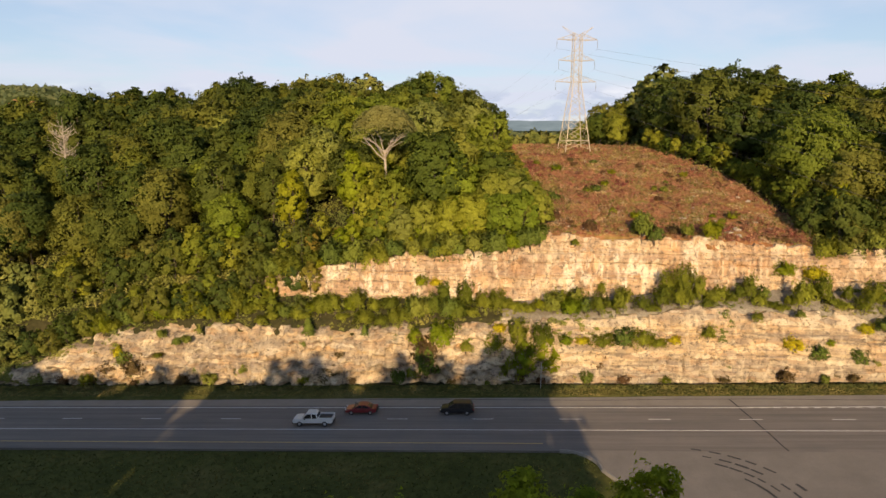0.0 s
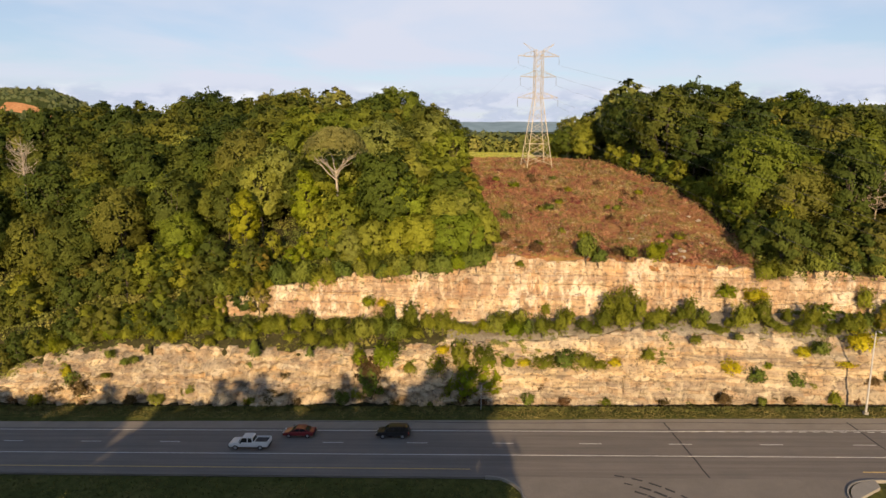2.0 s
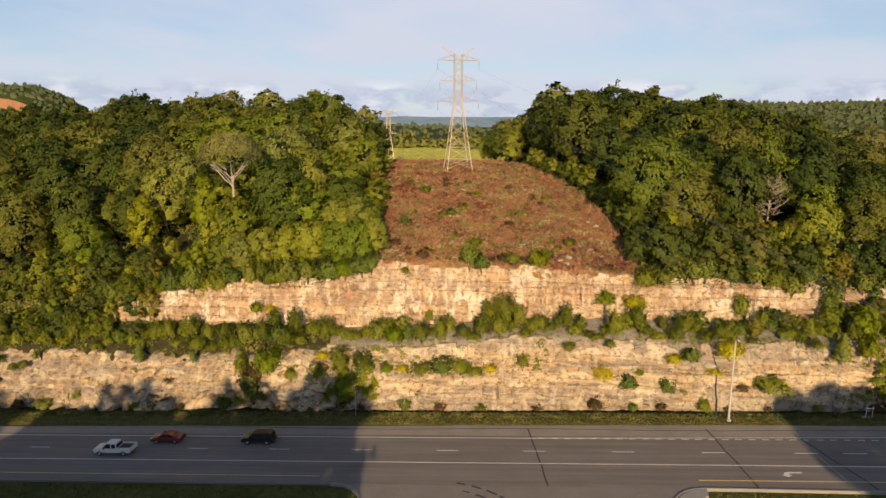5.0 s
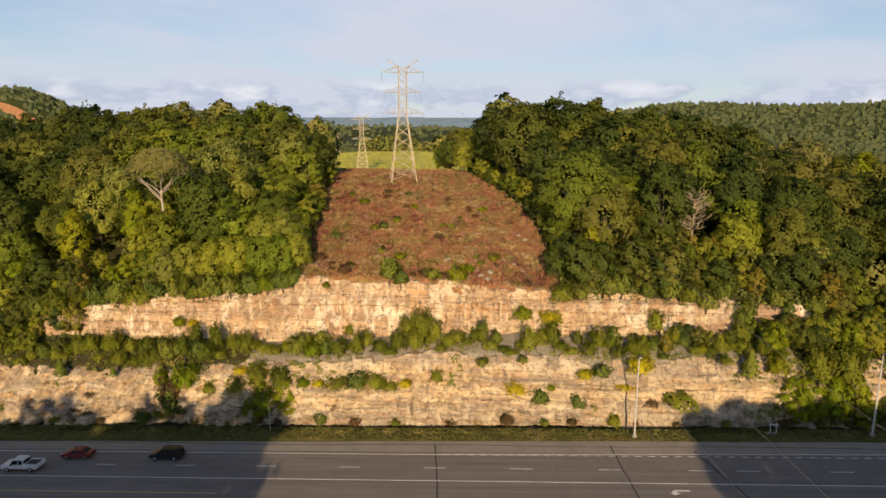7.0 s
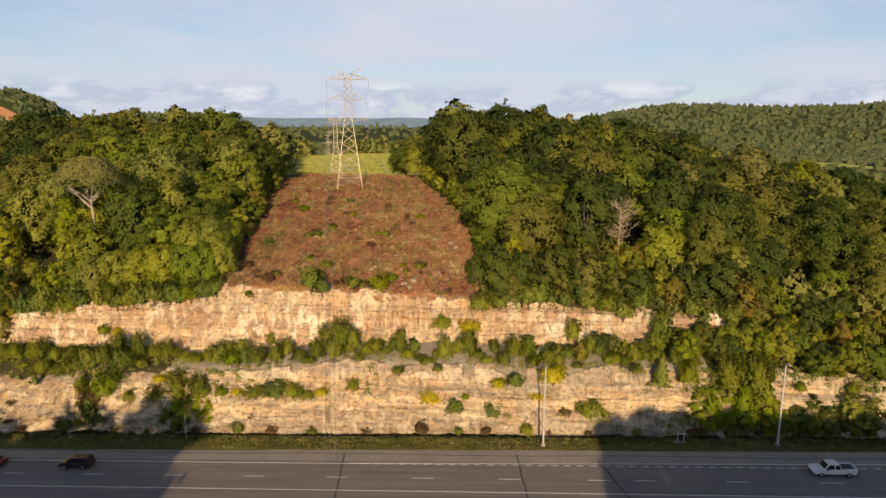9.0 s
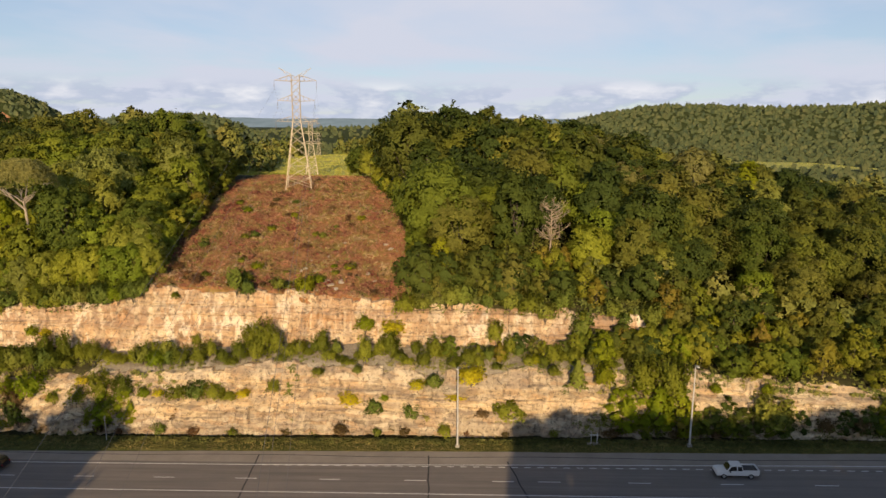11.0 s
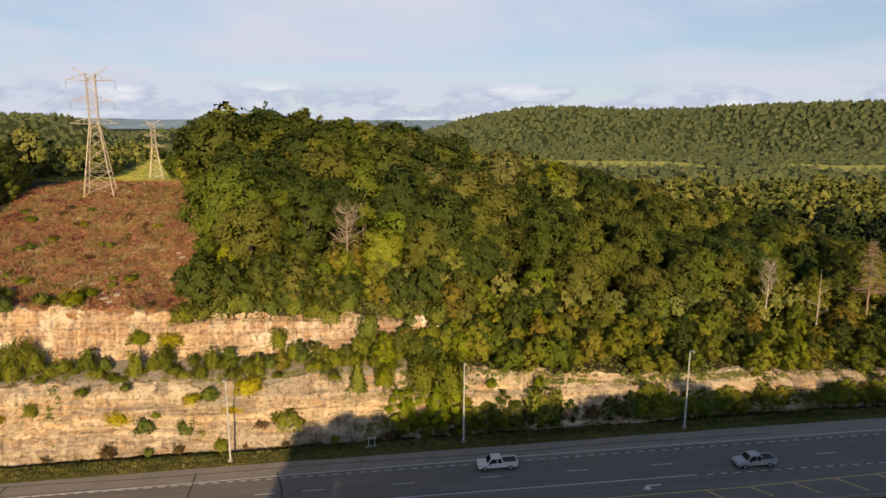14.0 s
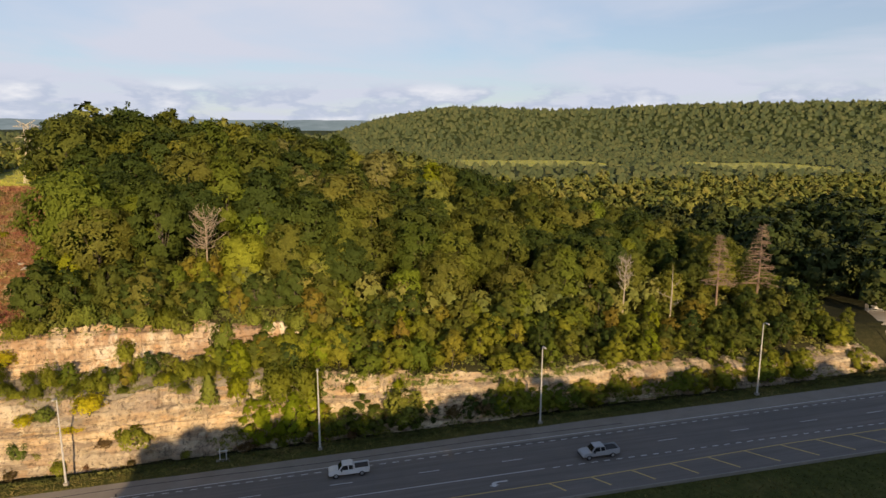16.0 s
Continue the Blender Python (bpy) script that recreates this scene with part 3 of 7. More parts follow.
def rock_face(name, label, x0, x1, foot, head, y_foot, y_head, layers, blocks, seed, mat, lower, step=0.26):
    """A blasted face: beds that step back, cut by upright joints."""
    xs = np.arange(x0, x1, step)
    n = 66
    s = np.linspace(0, 1, n)
    X, S = np.meshgrid(xs, s)
    zf, zh = foot(X), head(X)
    Z = zf + (zh - zf) * S
    if lower:
        rough = np.clip((8 - X) / 12, 0, 1)
        ledge = np.interp(X, [-5, 6, 20, 34, 42, 60, 75, 95, 110], [9, 6.2, 4.6, 6.3, 7.4, 8.6, 8.2, 8.4, 9.0]) + 0.5 * (vnoise(X / 5, X * 0, 8) - 0.5)
        back = np.clip((Z - ledge) / 0.7, 0, 1) * 1.25 * (1 - rough)
        base = y_foot + (y_head - y_foot) * (S ** 1.1) * (0.45 + 0.55 * rough) + back - 0.5 * rough * np.sin(S * 3.1)
        # upper part weathers back to a slope
        base = base + 1.1 * np.clip((S - 0.82) / 0.18, 0, 1) ** 1.5 * (1 - 0.4 * rough)
    else:
        rough = np.zeros_like(X)
        ledge = 15.5 + 0.5 * (vnoise(X / 8, X * 0, 8) - 0.5)
        base = y_foot + (y_head - y_foot) * S * 0.5 + 0.75 * np.clip((Z - ledge) / 0.35, 0, 1) + 0.8 * np.clip((Z - ledge - 3.9) / 0.5, 0, 1)
        base = base + 0.55 * np.exp(-((Z - ledge + 0.15) / 0.20) ** 2) + 0.50 * np.exp(-((Z - ledge - 3.75) / 0.18) ** 2) + 0.35 * np.exp(-((Z - ledge - 1.9) / 0.14) ** 2)
    base = base + 1.5 * (fbm(X / 11, Z * 0 + seed, seed) - 0.47)
    bed = (Z + 0.9 * np.sin(Z * 0.9)) / layers + 0.8 * (vnoise(X / 17, Z * 0 + 3, seed) - 0.5)
    row = np.floor(bed)
    fr = bed - row
    off1, joint1 = cells(X, blocks, seed, row)
    off2, joint2 = cells(X, blocks * 0.41, seed + 5, np.floor(bed * 2.0))
    proud = lattice(row, row * 0 + 3, seed) - 0.5
    patch = np.clip(3 * (vnoise(X / 6, Z / 4, seed + 12) - 0.35), 0, 1)
    d = 0.55 * proud * (0.3 + vnoise(X / 9, row, seed + 2)) + (0.55 * off1 + 0.24 * off2) * patch
    d += 0.20 * np.exp(-(fr / 0.12) ** 2) * np.clip(2.2 * vnoise(X / 7, Z / 2.2, seed + 40) - 0.7, 0, 1) + (0.28 * np.exp(-(joint1 / 0.06) ** 2) + 0.12 * np.exp(-(joint2 / 0.10) ** 2)) * patch
    wild = 3.4 * (fbm(X / 3.4, Z / 2.8, seed + 8, 5) - 0.47) + 1.0 * (vnoise(X / 0.8, Z / 0.7, seed + 4) - 0.5)
    wild = wild + 1.1 * np.clip(vnoise(X / 1.3, Z / 1.0, seed + 14) - 0.62, 0, 1) * 3
    d = d * (1 - 0.8 * rough) + wild * (0.34 + 0.75 * rough)
    d += 0.14 * (vnoise(X / 0.4, Z / 0.35, seed + 9) - 0.5)
    Y = base + d
    # the rim is ragged
    jag = 1.6 * (fbm(X / 4.1, X * 0, seed + 21) - 0.47) + 0.9 * (lattice(np.floor(X / 1.7), X * 0, seed + 23) - 0.5)
    Z = Z + (S > 0.8) * jag * np.clip((S - 0.8) / 0.2, 0, 1)
    Z = Z + 0.12 * (vnoise(X / 0.5, Z / 0.5, seed + 33) - 0.5)
    top = np.stack([xs, Y[-1] + 0.9, Z[-1] + 0.03], 1)
    top2 = np.stack([xs, Y[-1] + 2.4, head(xs) - 0.4], 1)
    V = np.concatenate([np.stack([X.ravel(), Y.ravel(), Z.ravel()], 1), top, top2])
    nx, ny = len(xs), n + 2
    i = (np.arange(ny - 1)[:, None] * nx + np.arange(nx - 1)[None]).ravel()
    F = np.stack([i, i + 1, i + nx + 1, i + nx], 1)
    return tagged(new(name, mesh(name, V, F, mat)), label, "rock face", kind="structure")


rock_face("rock_face_lower", "sunlit buff limestone road cut with stepped beds", -90, 207, lambda x: road_z(x) - 1.0, lower_rim, 100.6, 103.4, 0.95, 2.6, 3, ROCK, True)
rock_face("rock_face_upper", "pale orange limestone cliff with upright joints", -40, 112, lambda x: upper_foot(x) - 0.6, upper_rim, 109.3, 110.9, 2.6, 1.5, 17, ROCK_JOINTED, False)


# ---- road ----
def strip(name, edges, lift, mat, label, category, kind="structure", x0=-420, x1=520, step=4.0, thick=0.0):
    """A band along the road between two edge lines y(x), laid on its slope."""
    xs = np.unique(np.concatenate([np.arange(x0, x1, step), [x1]]))
    rows = []
    k = 5
    for j in range(k):
        y = edges[0](xs) + (edges[1](xs) - edges[0](xs)) * j / (k - 1)
        rows.append(np.stack([xs, y, road_z(xs) + lift], 1))
    lowa = rows[0].copy(); lowa[:, 2] -= 0.3
    lowb = rows[-1].copy(); lowb[:, 2] -= 0.3
    rows = [lowa] + rows + [lowb]
    V = np.concatenate(rows)
    nx = len(xs)
    i = (np.arange(len(rows) - 1)[:, None] * nx + np.arange(nx - 1)[None]).ravel()
    F = np.stack([i, i + 1, i + nx + 1, i + nx], 1)
    return tagged(new(name, mesh(name, V, F, mat)), label, category, kind=kind)


const = lambda v: (lambda x: np.full_like(x, v))
road_edge = lambda x: np.interp(x, [60, 100, 126, 180], [77.0, 76.6, 75.4, 75.0])
road = strip("road", (road_edge, const(90.6)), 0.0, ASPHALT, "dark worn asphalt highway climbing gently", "road")
wavy = lambda x: 94.0 + 0.35 * (fbm(x / 9, x * 0, 41) - 0.5) + np.interp(x, [-80, -20, 60, 140], [-1.6, -0.9, 0.3, 0.9])
shoulder = strip("shoulder", (const(90.6), wavy), -0.004, SHOULDER, "pale gravelly asphalt shoulder of the highway", "shoulder", step=1.0)


def paint(name, x0, x1, y0, y1, mat, lift=0.008, width=None):
    """A painted line from (x0, y0) to (x1, y1), as a thin raised plate under the road."""
    w = (width or 0.13) / 2
    n = max(2, int(abs(x1 - x0) / 12) + 2)
    t = np.linspace(0, 1, n)
    xs, ys = x0 + (x1 - x0) * t, y0 + (y1 - y0) * t
    d = np.array([x1 - x0, y1 - y0]); d = d / np.hypot(*d)
    px, py = -d[1] * w, d[0] * w
    A = np.stack([xs + px, ys + py, road_z(xs + px) + lift], 1)
    B = np.stack([xs - px, ys - py, road_z(xs - px) + lift], 1)
    A2, B2 = A - [0, 0, 0.012], B - [0, 0, 0.012]
    V = np.concatenate([A, B, A2, B2])
    F = []
    for k in range(n - 1):
        F += [(k, n + k, n + k + 1, k + 1), (k, k + 1, 2 * n + k + 1, 2 * n + k), (n + k + 1, n + k, 3 * n + k, 3 * n + k + 1)]
    return child(name, mesh(name, V, F, mat), road)


paint("edge_line", -420, 36, 89.85, 89.85, PAINT_WHITE, width=0.16)
paint("edge_line", 36, 118, 89.9, 91.2, PAINT_WHITE, lift=0.02, width=0.14)
paint("edge_line", 118, 480, 91.2, 91.2, PAINT_WHITE, lift=0.02, width=0.14)
paint("lane_line", -420, 131, 82.7, 82.7, PAINT_WHITE, width=0.15)
paint("median_line", -420, 7, 78.9, 78.9, PAINT_YELLOW, width=0.14)
paint("median_line", 56, 136, 78.95, 78.95, PAINT_YELLOW, width=0.16)
paint("median_line", 136, 166, 78.95, 80.05, PAINT_YELLOW, width=0.16)
paint("median_line", 166, 400, 80.05, 80.5, PAINT_YELLOW, width=0.16)


def plate(name, w, d, mat):
    bm = bmesh.new()
    box(bm, (0, -d / 2, -0.004), (w, d / 2, 0.009))
    me = bpy.data.meshes.new(name)
    bm.to_mesh(me); bm.free()
    me.materials.append(mat)
    return me


SLOPE = -math.degrees(math.atan(0.034))
dash_mesh = plate("lane_dash", 3.05, 0.13, PAINT_WHITE)
for k in range(-22, 8):
    x = -2.42 + 12.19 * k
    if x < 80:
        child("lane_dash", dash_mesh, road, pose(x, 86.05, road_z(x), 0, SLOPE, 0))
for k in range(0, 28):
    x = 77.1 + 12.19 * k
    if x > 76:
        child("lane_dash", dash_mesh, road, pose(x, 86.1 - 0.012 * max(0, x - 120), road_z(x), 0, SLOPE, 0))
dot_mesh = plate("dotted_mark", 0.95, 0.15, PAINT_WHITE)
for k in range(0, 90):
    x = 36.5 + 1.85 * k
    child("dotted_mark", dot_mesh, road, pose(x, 89.85 + 0.002 * k, road_z(x), 0, SLOPE, 0))
for k in range(0, 30):
    x = 132.3 + 1.9 * k
    child("dotted_mark", dot_mesh, road, pose(x, 82.6 - 0.016 * (x - 132), road_z(x), 0, SLOPE, 0))
for k in range(14):
    x = 130.3 + 6.05 * k
    paint("chevron_bar", x, x + min(1.5 + 0.28 * k, 3.2), float(np.interp(x, [136, 166, 400], [78.9, 80.0, 80.4])), float(np.interp(x, [130, 150, 200], [76.7, 76.0, 76.0])), PAINT_YELLOW, width=0.24)


def turn_arrow(x):
    """A left-turn arrow: shaft that bends to a barbed head."""
    pts = [(2.5, -0.28), (2.5, 0.02), (1.1, 0.02), (0.75, 0.22), (0.75, 0.45), (1.15, 0.45), (0.45, 0.95), (-0.25, 0.45), (0.2, 0.45), (0.2, 0.05), (0.55, -0.22), (0.95, -0.28)]
    bm = bmesh.new()
    f = bm.faces.new([bm.verts.new((a, -b, 0.0)) for a, b in pts])
    r = bmesh.ops.extrude_face_region(bm, geom=[f])
    for v in [e for e in r["geom"] if isinstance(e, bmesh.types.BMVert)]:
        v.co.z += 0.01
    bmesh.ops.triangulate(bm, faces=bm.faces[:])
    bmesh.ops.recalc_face_normals(bm, faces=bm.faces[:])
    ob = part("turn_arrow", bm, PAINT_WHITE, road)
    ob.matrix_basis = pose(x, 80.9, road_z(x), 0, SLOPE, 0)


# dark tyre marks sweeping into the side road
for rad, start in ((13.4, 60), (11.9, 90), (10.6, 130), (9.4, 150)):
    for k in range(7):
        if lattice(np.array(k), np.array(int(rad)), 5) < 0.22:
            continue
        a0 = radians(88 - start * 0.2 - 9.0 * k)
        a1 = a0 - (0.9 + 1.0 * vnoise(k * 2.3, rad).item()) / rad
        paint("tyre_mark", 22 + rad * math.cos(a0), 22 + rad * math.cos(a1), 64.6 + rad * math.sin(a0), 64.6 + rad * math.sin(a1), SEAL, 0.012, 0.22 + 0.2 * vnoise(k * 1.7, rad).item())
turn_arrow(66.9)
turn_arrow(122.6)
# sealed cracks across the carriageway
for x0, y0, x1, y1 in ((35.2, 92.8, 36.9, 77.2), (61.3, 93.0, 62.7, 77.2), (73.0, 91.5, 76.8, 77.2)):
    seg = 7
    for k in range(seg):
        t0, t1 = k / seg, (k + 1) / seg
        j0, j1 = 0.25 * (vnoise(k * 1.3, x0) - 0.5), 0.25 * (vnoise((k + 1) * 1.3, x0) - 0.5)
        paint("crack_seal", x0 + (x1 - x0) * t0 + j0, x0 + (x1 - x0) * t1 + j1, y0 + (y1 - y0) * t0, y0 + (y1 - y0) * t1, SEAL, 0.006, 0.22)
for k in range(14):
    xa = -20 + 12 * k
    paint("crack_seal", xa, xa + 12, 92.7 + 0.25 * math.sin(k * 1.7), 92.7 + 0.25 * math.sin((k + 1) * 1.7), SEAL, 0.006, 0.14)


def outline_slab(name, pts, lift, depth, mat, label, category):
    """A flat slab with the given plan outline, following the road's slope."""
    bm = bmesh.new()
    f = bm.faces.new([bm.verts.new((x, y, float(road_z(x)) + lift)) for x, y in pts])
    r = bmesh.ops.extrude_face_region(bm, geom=[f])
    for v in [e for e in r["geom"] if isinstance(e, bmesh.types.BMVert)]:
        v.co.z -= depth
    bmesh.ops.triangulate(bm, faces=bm.faces[:])
    bmesh.ops.recalc_face_normals(bm, faces=bm.faces[:])
    me = bpy.data.meshes.new(name)
    bm.to_mesh(me); bm.free()
    me.materials.append(mat)
    return tagged(new(name, me), label, category, kind="structure")


def arc(cx, cy, r, a0, a1, n=9):
    return [(cx + r * math.cos(radians(a0 + (a1 - a0) * k / (n - 1))), cy + r * math.sin(radians(a0 + (a1 - a0) * k / (n - 1)))) for k in range(n)]


left_bend = arc(9.0, 72.5, 4.5, 90, 0)
right_bend = arc(56.0, 72.2, 4.7, 180, 90)
outline_slab("side_road", [(9.0, 76.998)] + left_bend[1:] + [(19.5, 62), (23.0, 44), (50.8, 44)] + right_bend[:-1] + [(56.0, 76.998)], -0.003, 0.9, APRON, "sunlit tan side road joining the highway", "side road")


def kerb(name, path, label):
    bm = bmesh.new()
    for (xa, ya), (xb, yb) in zip(path[:-1], path[1:]):
        d = Vector((xb - xa, yb - ya, 0)).normalized()
        nrm = Vector((-d.y, d.x, 0)) * 0.09
        vs = []
        for x, y in ((xa, ya), (xb, yb)):
            for sgn in (-1, 1):
                for dz in (-0.3, 0.15):
                    vs.append(bm.verts.new((x + sgn * nrm.x, y + sgn * nrm.y, float(road_z(x)) + dz)))
        a0, a1, b0, b1, c0, c1, d0, d1 = vs
        for q in ((a1, b1, d1, c1), (a0, a1, c1, c0), (b1, b0, d0, d1), (a0, b0, b1, a1), (c0, c1, d1, d0)):
            bm.faces.new(q)
    bmesh.ops.recalc_face_normals(bm, faces=bm.faces[:])
    me = bpy.data.meshes.new(name)
    bm.to_mesh(me); bm.free()
    me.materials.append(KERB)
    return tagged(new(name, me), label, "kerb", kind="structure")


kerb("kerb_west", [(9.0, 76.9)] + left_bend + [(19.3, 62), (22.6, 46)], "pale concrete kerb round the side road corner")
kerb("kerb_east", [(51.3, 46)] + right_bend + [(60, 76.9), (72, 76.7), (90, 76.5), (100, 76.4), (126, 75.2), (150, 75.0), (180, 74.8), (240, 74.8)], "pale concrete kerb round a grassy island")
outline_slab("gutter_pad", [(51.6, 72.2)] + [(x + 0.25, y - 0.2) for x, y in right_bend[1:]] + [(56, 75.2), (53.6, 73.6)], 0.16, 0.4, KERB, "concrete corner pad behind the kerb", "pavement")

# ---- trees and shrubs ----
def unit(v):
    return v / (np.linalg.norm(v, axis=1, keepdims=True) + 1e-9)


def leaf_sprays(pos, nrm, size, rng, long=1.4, face=None):
    """A three-cornered spray of leaves at each place, turned to the given side."""
    n = len(pos)
    nrm = unit(nrm)
    if face is not None:
        nrm = nrm * np.where(np.sum(nrm * face, 1) < 0, -1.0, 1.0)[:, None]
    t = rng.normal(size=(n, 3))
    t = unit(t - nrm * np.sum(t * nrm, 1, keepdims=True))
    b = np.cross(nrm, t)
    s = size[:, None]
    V = np.stack([pos - t * s * long * 0.3 + b * s * 0.55, pos - t * s * long * 0.5 - b * s * 0.5, pos + t * s * long * 0.7 - nrm * s * 0.15], 1).reshape(-1, 3)
    return V, np.arange(3 * n).reshape(-1, 3)


def crown_shape(rng, height, radius, base, lumps, leaves, leaf, top=1.0, rough=0.35, stray=0.12):
    """A domed crown of boughs, each a spray of small flattened leaf pads: corners, faces and the way the leaves are turned."""
    cz, hz = (height + base) / 2, (height - base) / 2
    ph = rng.uniform(0, 6.28, 6)
    # main boughs stand out of the dome and leave notches between them
    nb = max(8, int(lumps * 0.62))
    k = np.arange(nb) + 0.5
    bu = np.clip(0.96 - 1.75 * k / nb + rng.uniform(-0.10, 0.10, nb), -0.85, 1)
    ba = k * 2.39996 + rng.uniform(-0.5, 0.5, nb)
    taper = np.where(bu < 0, 1.0, 1 - (1 - top) * 0.75 * bu)
    girth = np.sqrt(np.clip(1 - np.abs(bu) ** 2.2, 0, 1)) * taper
    uneven = 1 + 0.15 * np.sin(2 * ba + ph[0] + 2 * bu) + 0.10 * np.sin(3 * ba + ph[1] - 3 * bu)
    q = rng.uniform(0.60, 0.80, nb) * girth * radius * uneven
    bc = np.stack([q * np.cos(ba), q * np.sin(ba), cz + hz * bu * rng.uniform(0.72, 0.86, nb)], 1)
    br = radius * rng.uniform(0.23, 0.36, nb) * (0.75 + 0.25 * taper)
    # pads of leaves over each bough
    per = 6
    who = np.repeat(np.arange(nb), per)
    mid = np.array([0, 0, cz - hz * 0.25])
    out = unit(bc[who] - mid)
    pd = unit(0.9 * unit(rng.normal(size=(nb * per, 3))) + 0.8 * out + np.array([0, 0, 0.20]))
    pc = bc[who] + pd * (br[who] * rng.uniform(0.55, 1.0, nb * per))[:, None] * np.array([1, 1, 0.80])
    pr = br[who] * rng.uniform(0.34, 0.66, nb * per)
    flat = rng.uniform(0.45, 0.75, nb * per)
    n = int(leaves * 0.80)
    w = rng.choice(nb * per, n, p=pr ** 2 / np.sum(pr ** 2))
    d = unit(unit(rng.normal(size=(n, 3))) + 0.55 * unit(pc[w] - mid) + np.array([0, 0, 0.25]))
    r = pr[w] * rng.uniform(0.35, 1.05, n) ** 0.6 * np.where(rng.uniform(size=n) < stray, rng.uniform(1.05, 1.4 + 2.0 * max(0.0, stray - 0.12), n), 1.0)
    pos = pc[w] + d * r[:, None] * np.stack([np.ones(n), np.ones(n), flat[w]], 1)
    away = unit((pos - mid) * np.array([1, 1, radius / hz]))
    tn = unit(0.70 * away + 0.16 * unit(pos - bc[who[w]]) + 0.20 * d + np.array([0, 0, 0.06]) + 0.20 * rng.normal(size=(n, 3)))
    size = leaf * rng.uniform(0.65, 1.25, n)
    # larger, deeper leafage closes the inside
    m = leaves - n
    b = rng.choice(nb, m, p=br ** 2 / np.sum(br ** 2))
    d2 = unit(unit(rng.normal(size=(m, 3))) + 0.5 * unit(bc[b] - mid))
    pos2 = bc[b] + d2 * (br[b] * rng.uniform(0.3, 0.90, m))[:, None]
    tn2 = unit(0.75 * unit((pos2 - mid) * np.array([1, 1, radius / hz])) + 0.25 * d2)
    pos, tn, size = np.concatenate([pos, pos2]), np.concatenate([tn, tn2]), np.concatenate([size, 1.7 * leaf * rng.uniform(0.7, 1.2, m)])
    # loose leafage over the dome between the boughs
    m = leaves // 6
    d3 = unit(rng.normal(size=(m, 3)) + np.array([0, 0, 0.15]))
    az = np.arctan2(d3[:, 1], d3[:, 0])
    lobe = 1 + 0.15 * np.sin(2 * az + ph[0] + 2 * d3[:, 2]) + 0.10 * np.sin(3 * az + ph[1] - 3 * d3[:, 2])
    slim = np.where(d3[:, 2] < 0, 1.0, 1 - (1 - top) * 0.75 * d3[:, 2])
    shell = rng.uniform(0.74, 0.93, m) * lobe
    pos3 = d3 * np.stack([radius * slim * shell, radius * slim * shell, hz * 0.92 * shell], 1) + np.array([0, 0, cz])
    tn3 = unit(d3 + np.array([0, 0, 0.1]) + 0.25 * rng.normal(size=(m, 3)))
    pos, tn, size = np.concatenate([pos, pos3]), np.concatenate([tn, tn3]), np.concatenate([size, 1.15 * leaf * rng.uniform(0.7, 1.3, m)])
    V, F = leaf_sprays(pos, tn + rough * rng.normal(size=pos.shape), size, rng, 1.4, tn)
    return (V, F, np.repeat(tn, 3, axis=0)), bc


def leafy(name, V, F, N, mat):
    me = mesh(name, V, F, mat, True)
    me.normals_split_custom_set_from_vertices(N.tolist())
    return me


def cedar_shape(rng, height, radius, leaves, leaf):
    u = rng.uniform(0, 1, leaves) ** 0.8
    az = rng.uniform(0, 2 * math.pi, leaves)
    lump = 0.78 + 0.3 * np.sin(az * 3 + u * 9) * np.sin(u * 23)
    r = radius * (1 - u) ** 0.75 * lump * rng.uniform(0.75, 1.1, leaves) + 0.05
    pos = np.stack([r * np.cos(az), r * np.sin(az), 0.25 + u * (height - 0.25)], 1)
    tn = unit(np.stack([np.cos(az), np.sin(az), np.full(leaves, 0.5)], 1) + 0.25 * rng.normal(size=(leaves, 3)))
    V, F = leaf_sprays(pos, tn + 0.4 * rng.normal(size=(leaves, 3)), leaf * rng.uniform(0.6, 1.3, leaves), rng, 1.8, tn)
    return V, F, np.repeat(tn, 3, axis=0)


def limbs(rng, bm, height, base, ends, r0, n):
    """A tapered, slightly bent trunk and limbs that reach into the crown."""
    lean = Vector((rng.uniform(-0.4, 0.4), rng.uniform(-0.4, 0.4), 0))
    fork = Vector((lean.x, lean.y, base + (height - base) * 0.35))
    mid = Vector((lean.x * 0.3, lean.y * 0.3, base * 0.5))
    rod(bm, (0, 0, -0.6), mid, r0 * 1.15, r0 * 0.85)
    rod(bm, mid, fork, r0 * 0.85, r0 * 0.55)
    rod(bm, fork, (lean.x * 1.3, lean.y * 1.3, height * 0.88), r0 * 0.55, r0 * 0.12, 5)
    for e in ends[:n]:
        e = Vector(e)
        t = rng.uniform(0.0, 0.8)
        s = mid.lerp(fork, t)
        k = s.lerp(e, 0.5) + Vector((0, 0, -0.3))
        rod(bm, s, k, r0 * 0.34, r0 * 0.22, 4)
        rod(bm, k, e, r0 * 0.22, r0 * 0.06, 4)


def tree_model(name, label, seed, height, radius, base, lumps, leaves, leaf, mat, bark=None, top=1.0, category="tree"):
    """One tree: trunk with limbs, and a crown."""
    rng = np.random.default_rng(seed)
    root = tagged(new(name), label, category)
    (V, F, N), cs = crown_shape(rng, height, radius, base, lumps, leaves, leaf, top)
    bm = bmesh.new()
    limbs(rng, bm, height, base, list(cs), 0.0115 * height, 7)
    part("trunk", bm, bark or BARK, root)
    child("crown", leafy("crown", V, F, N, mat), root)
    return root


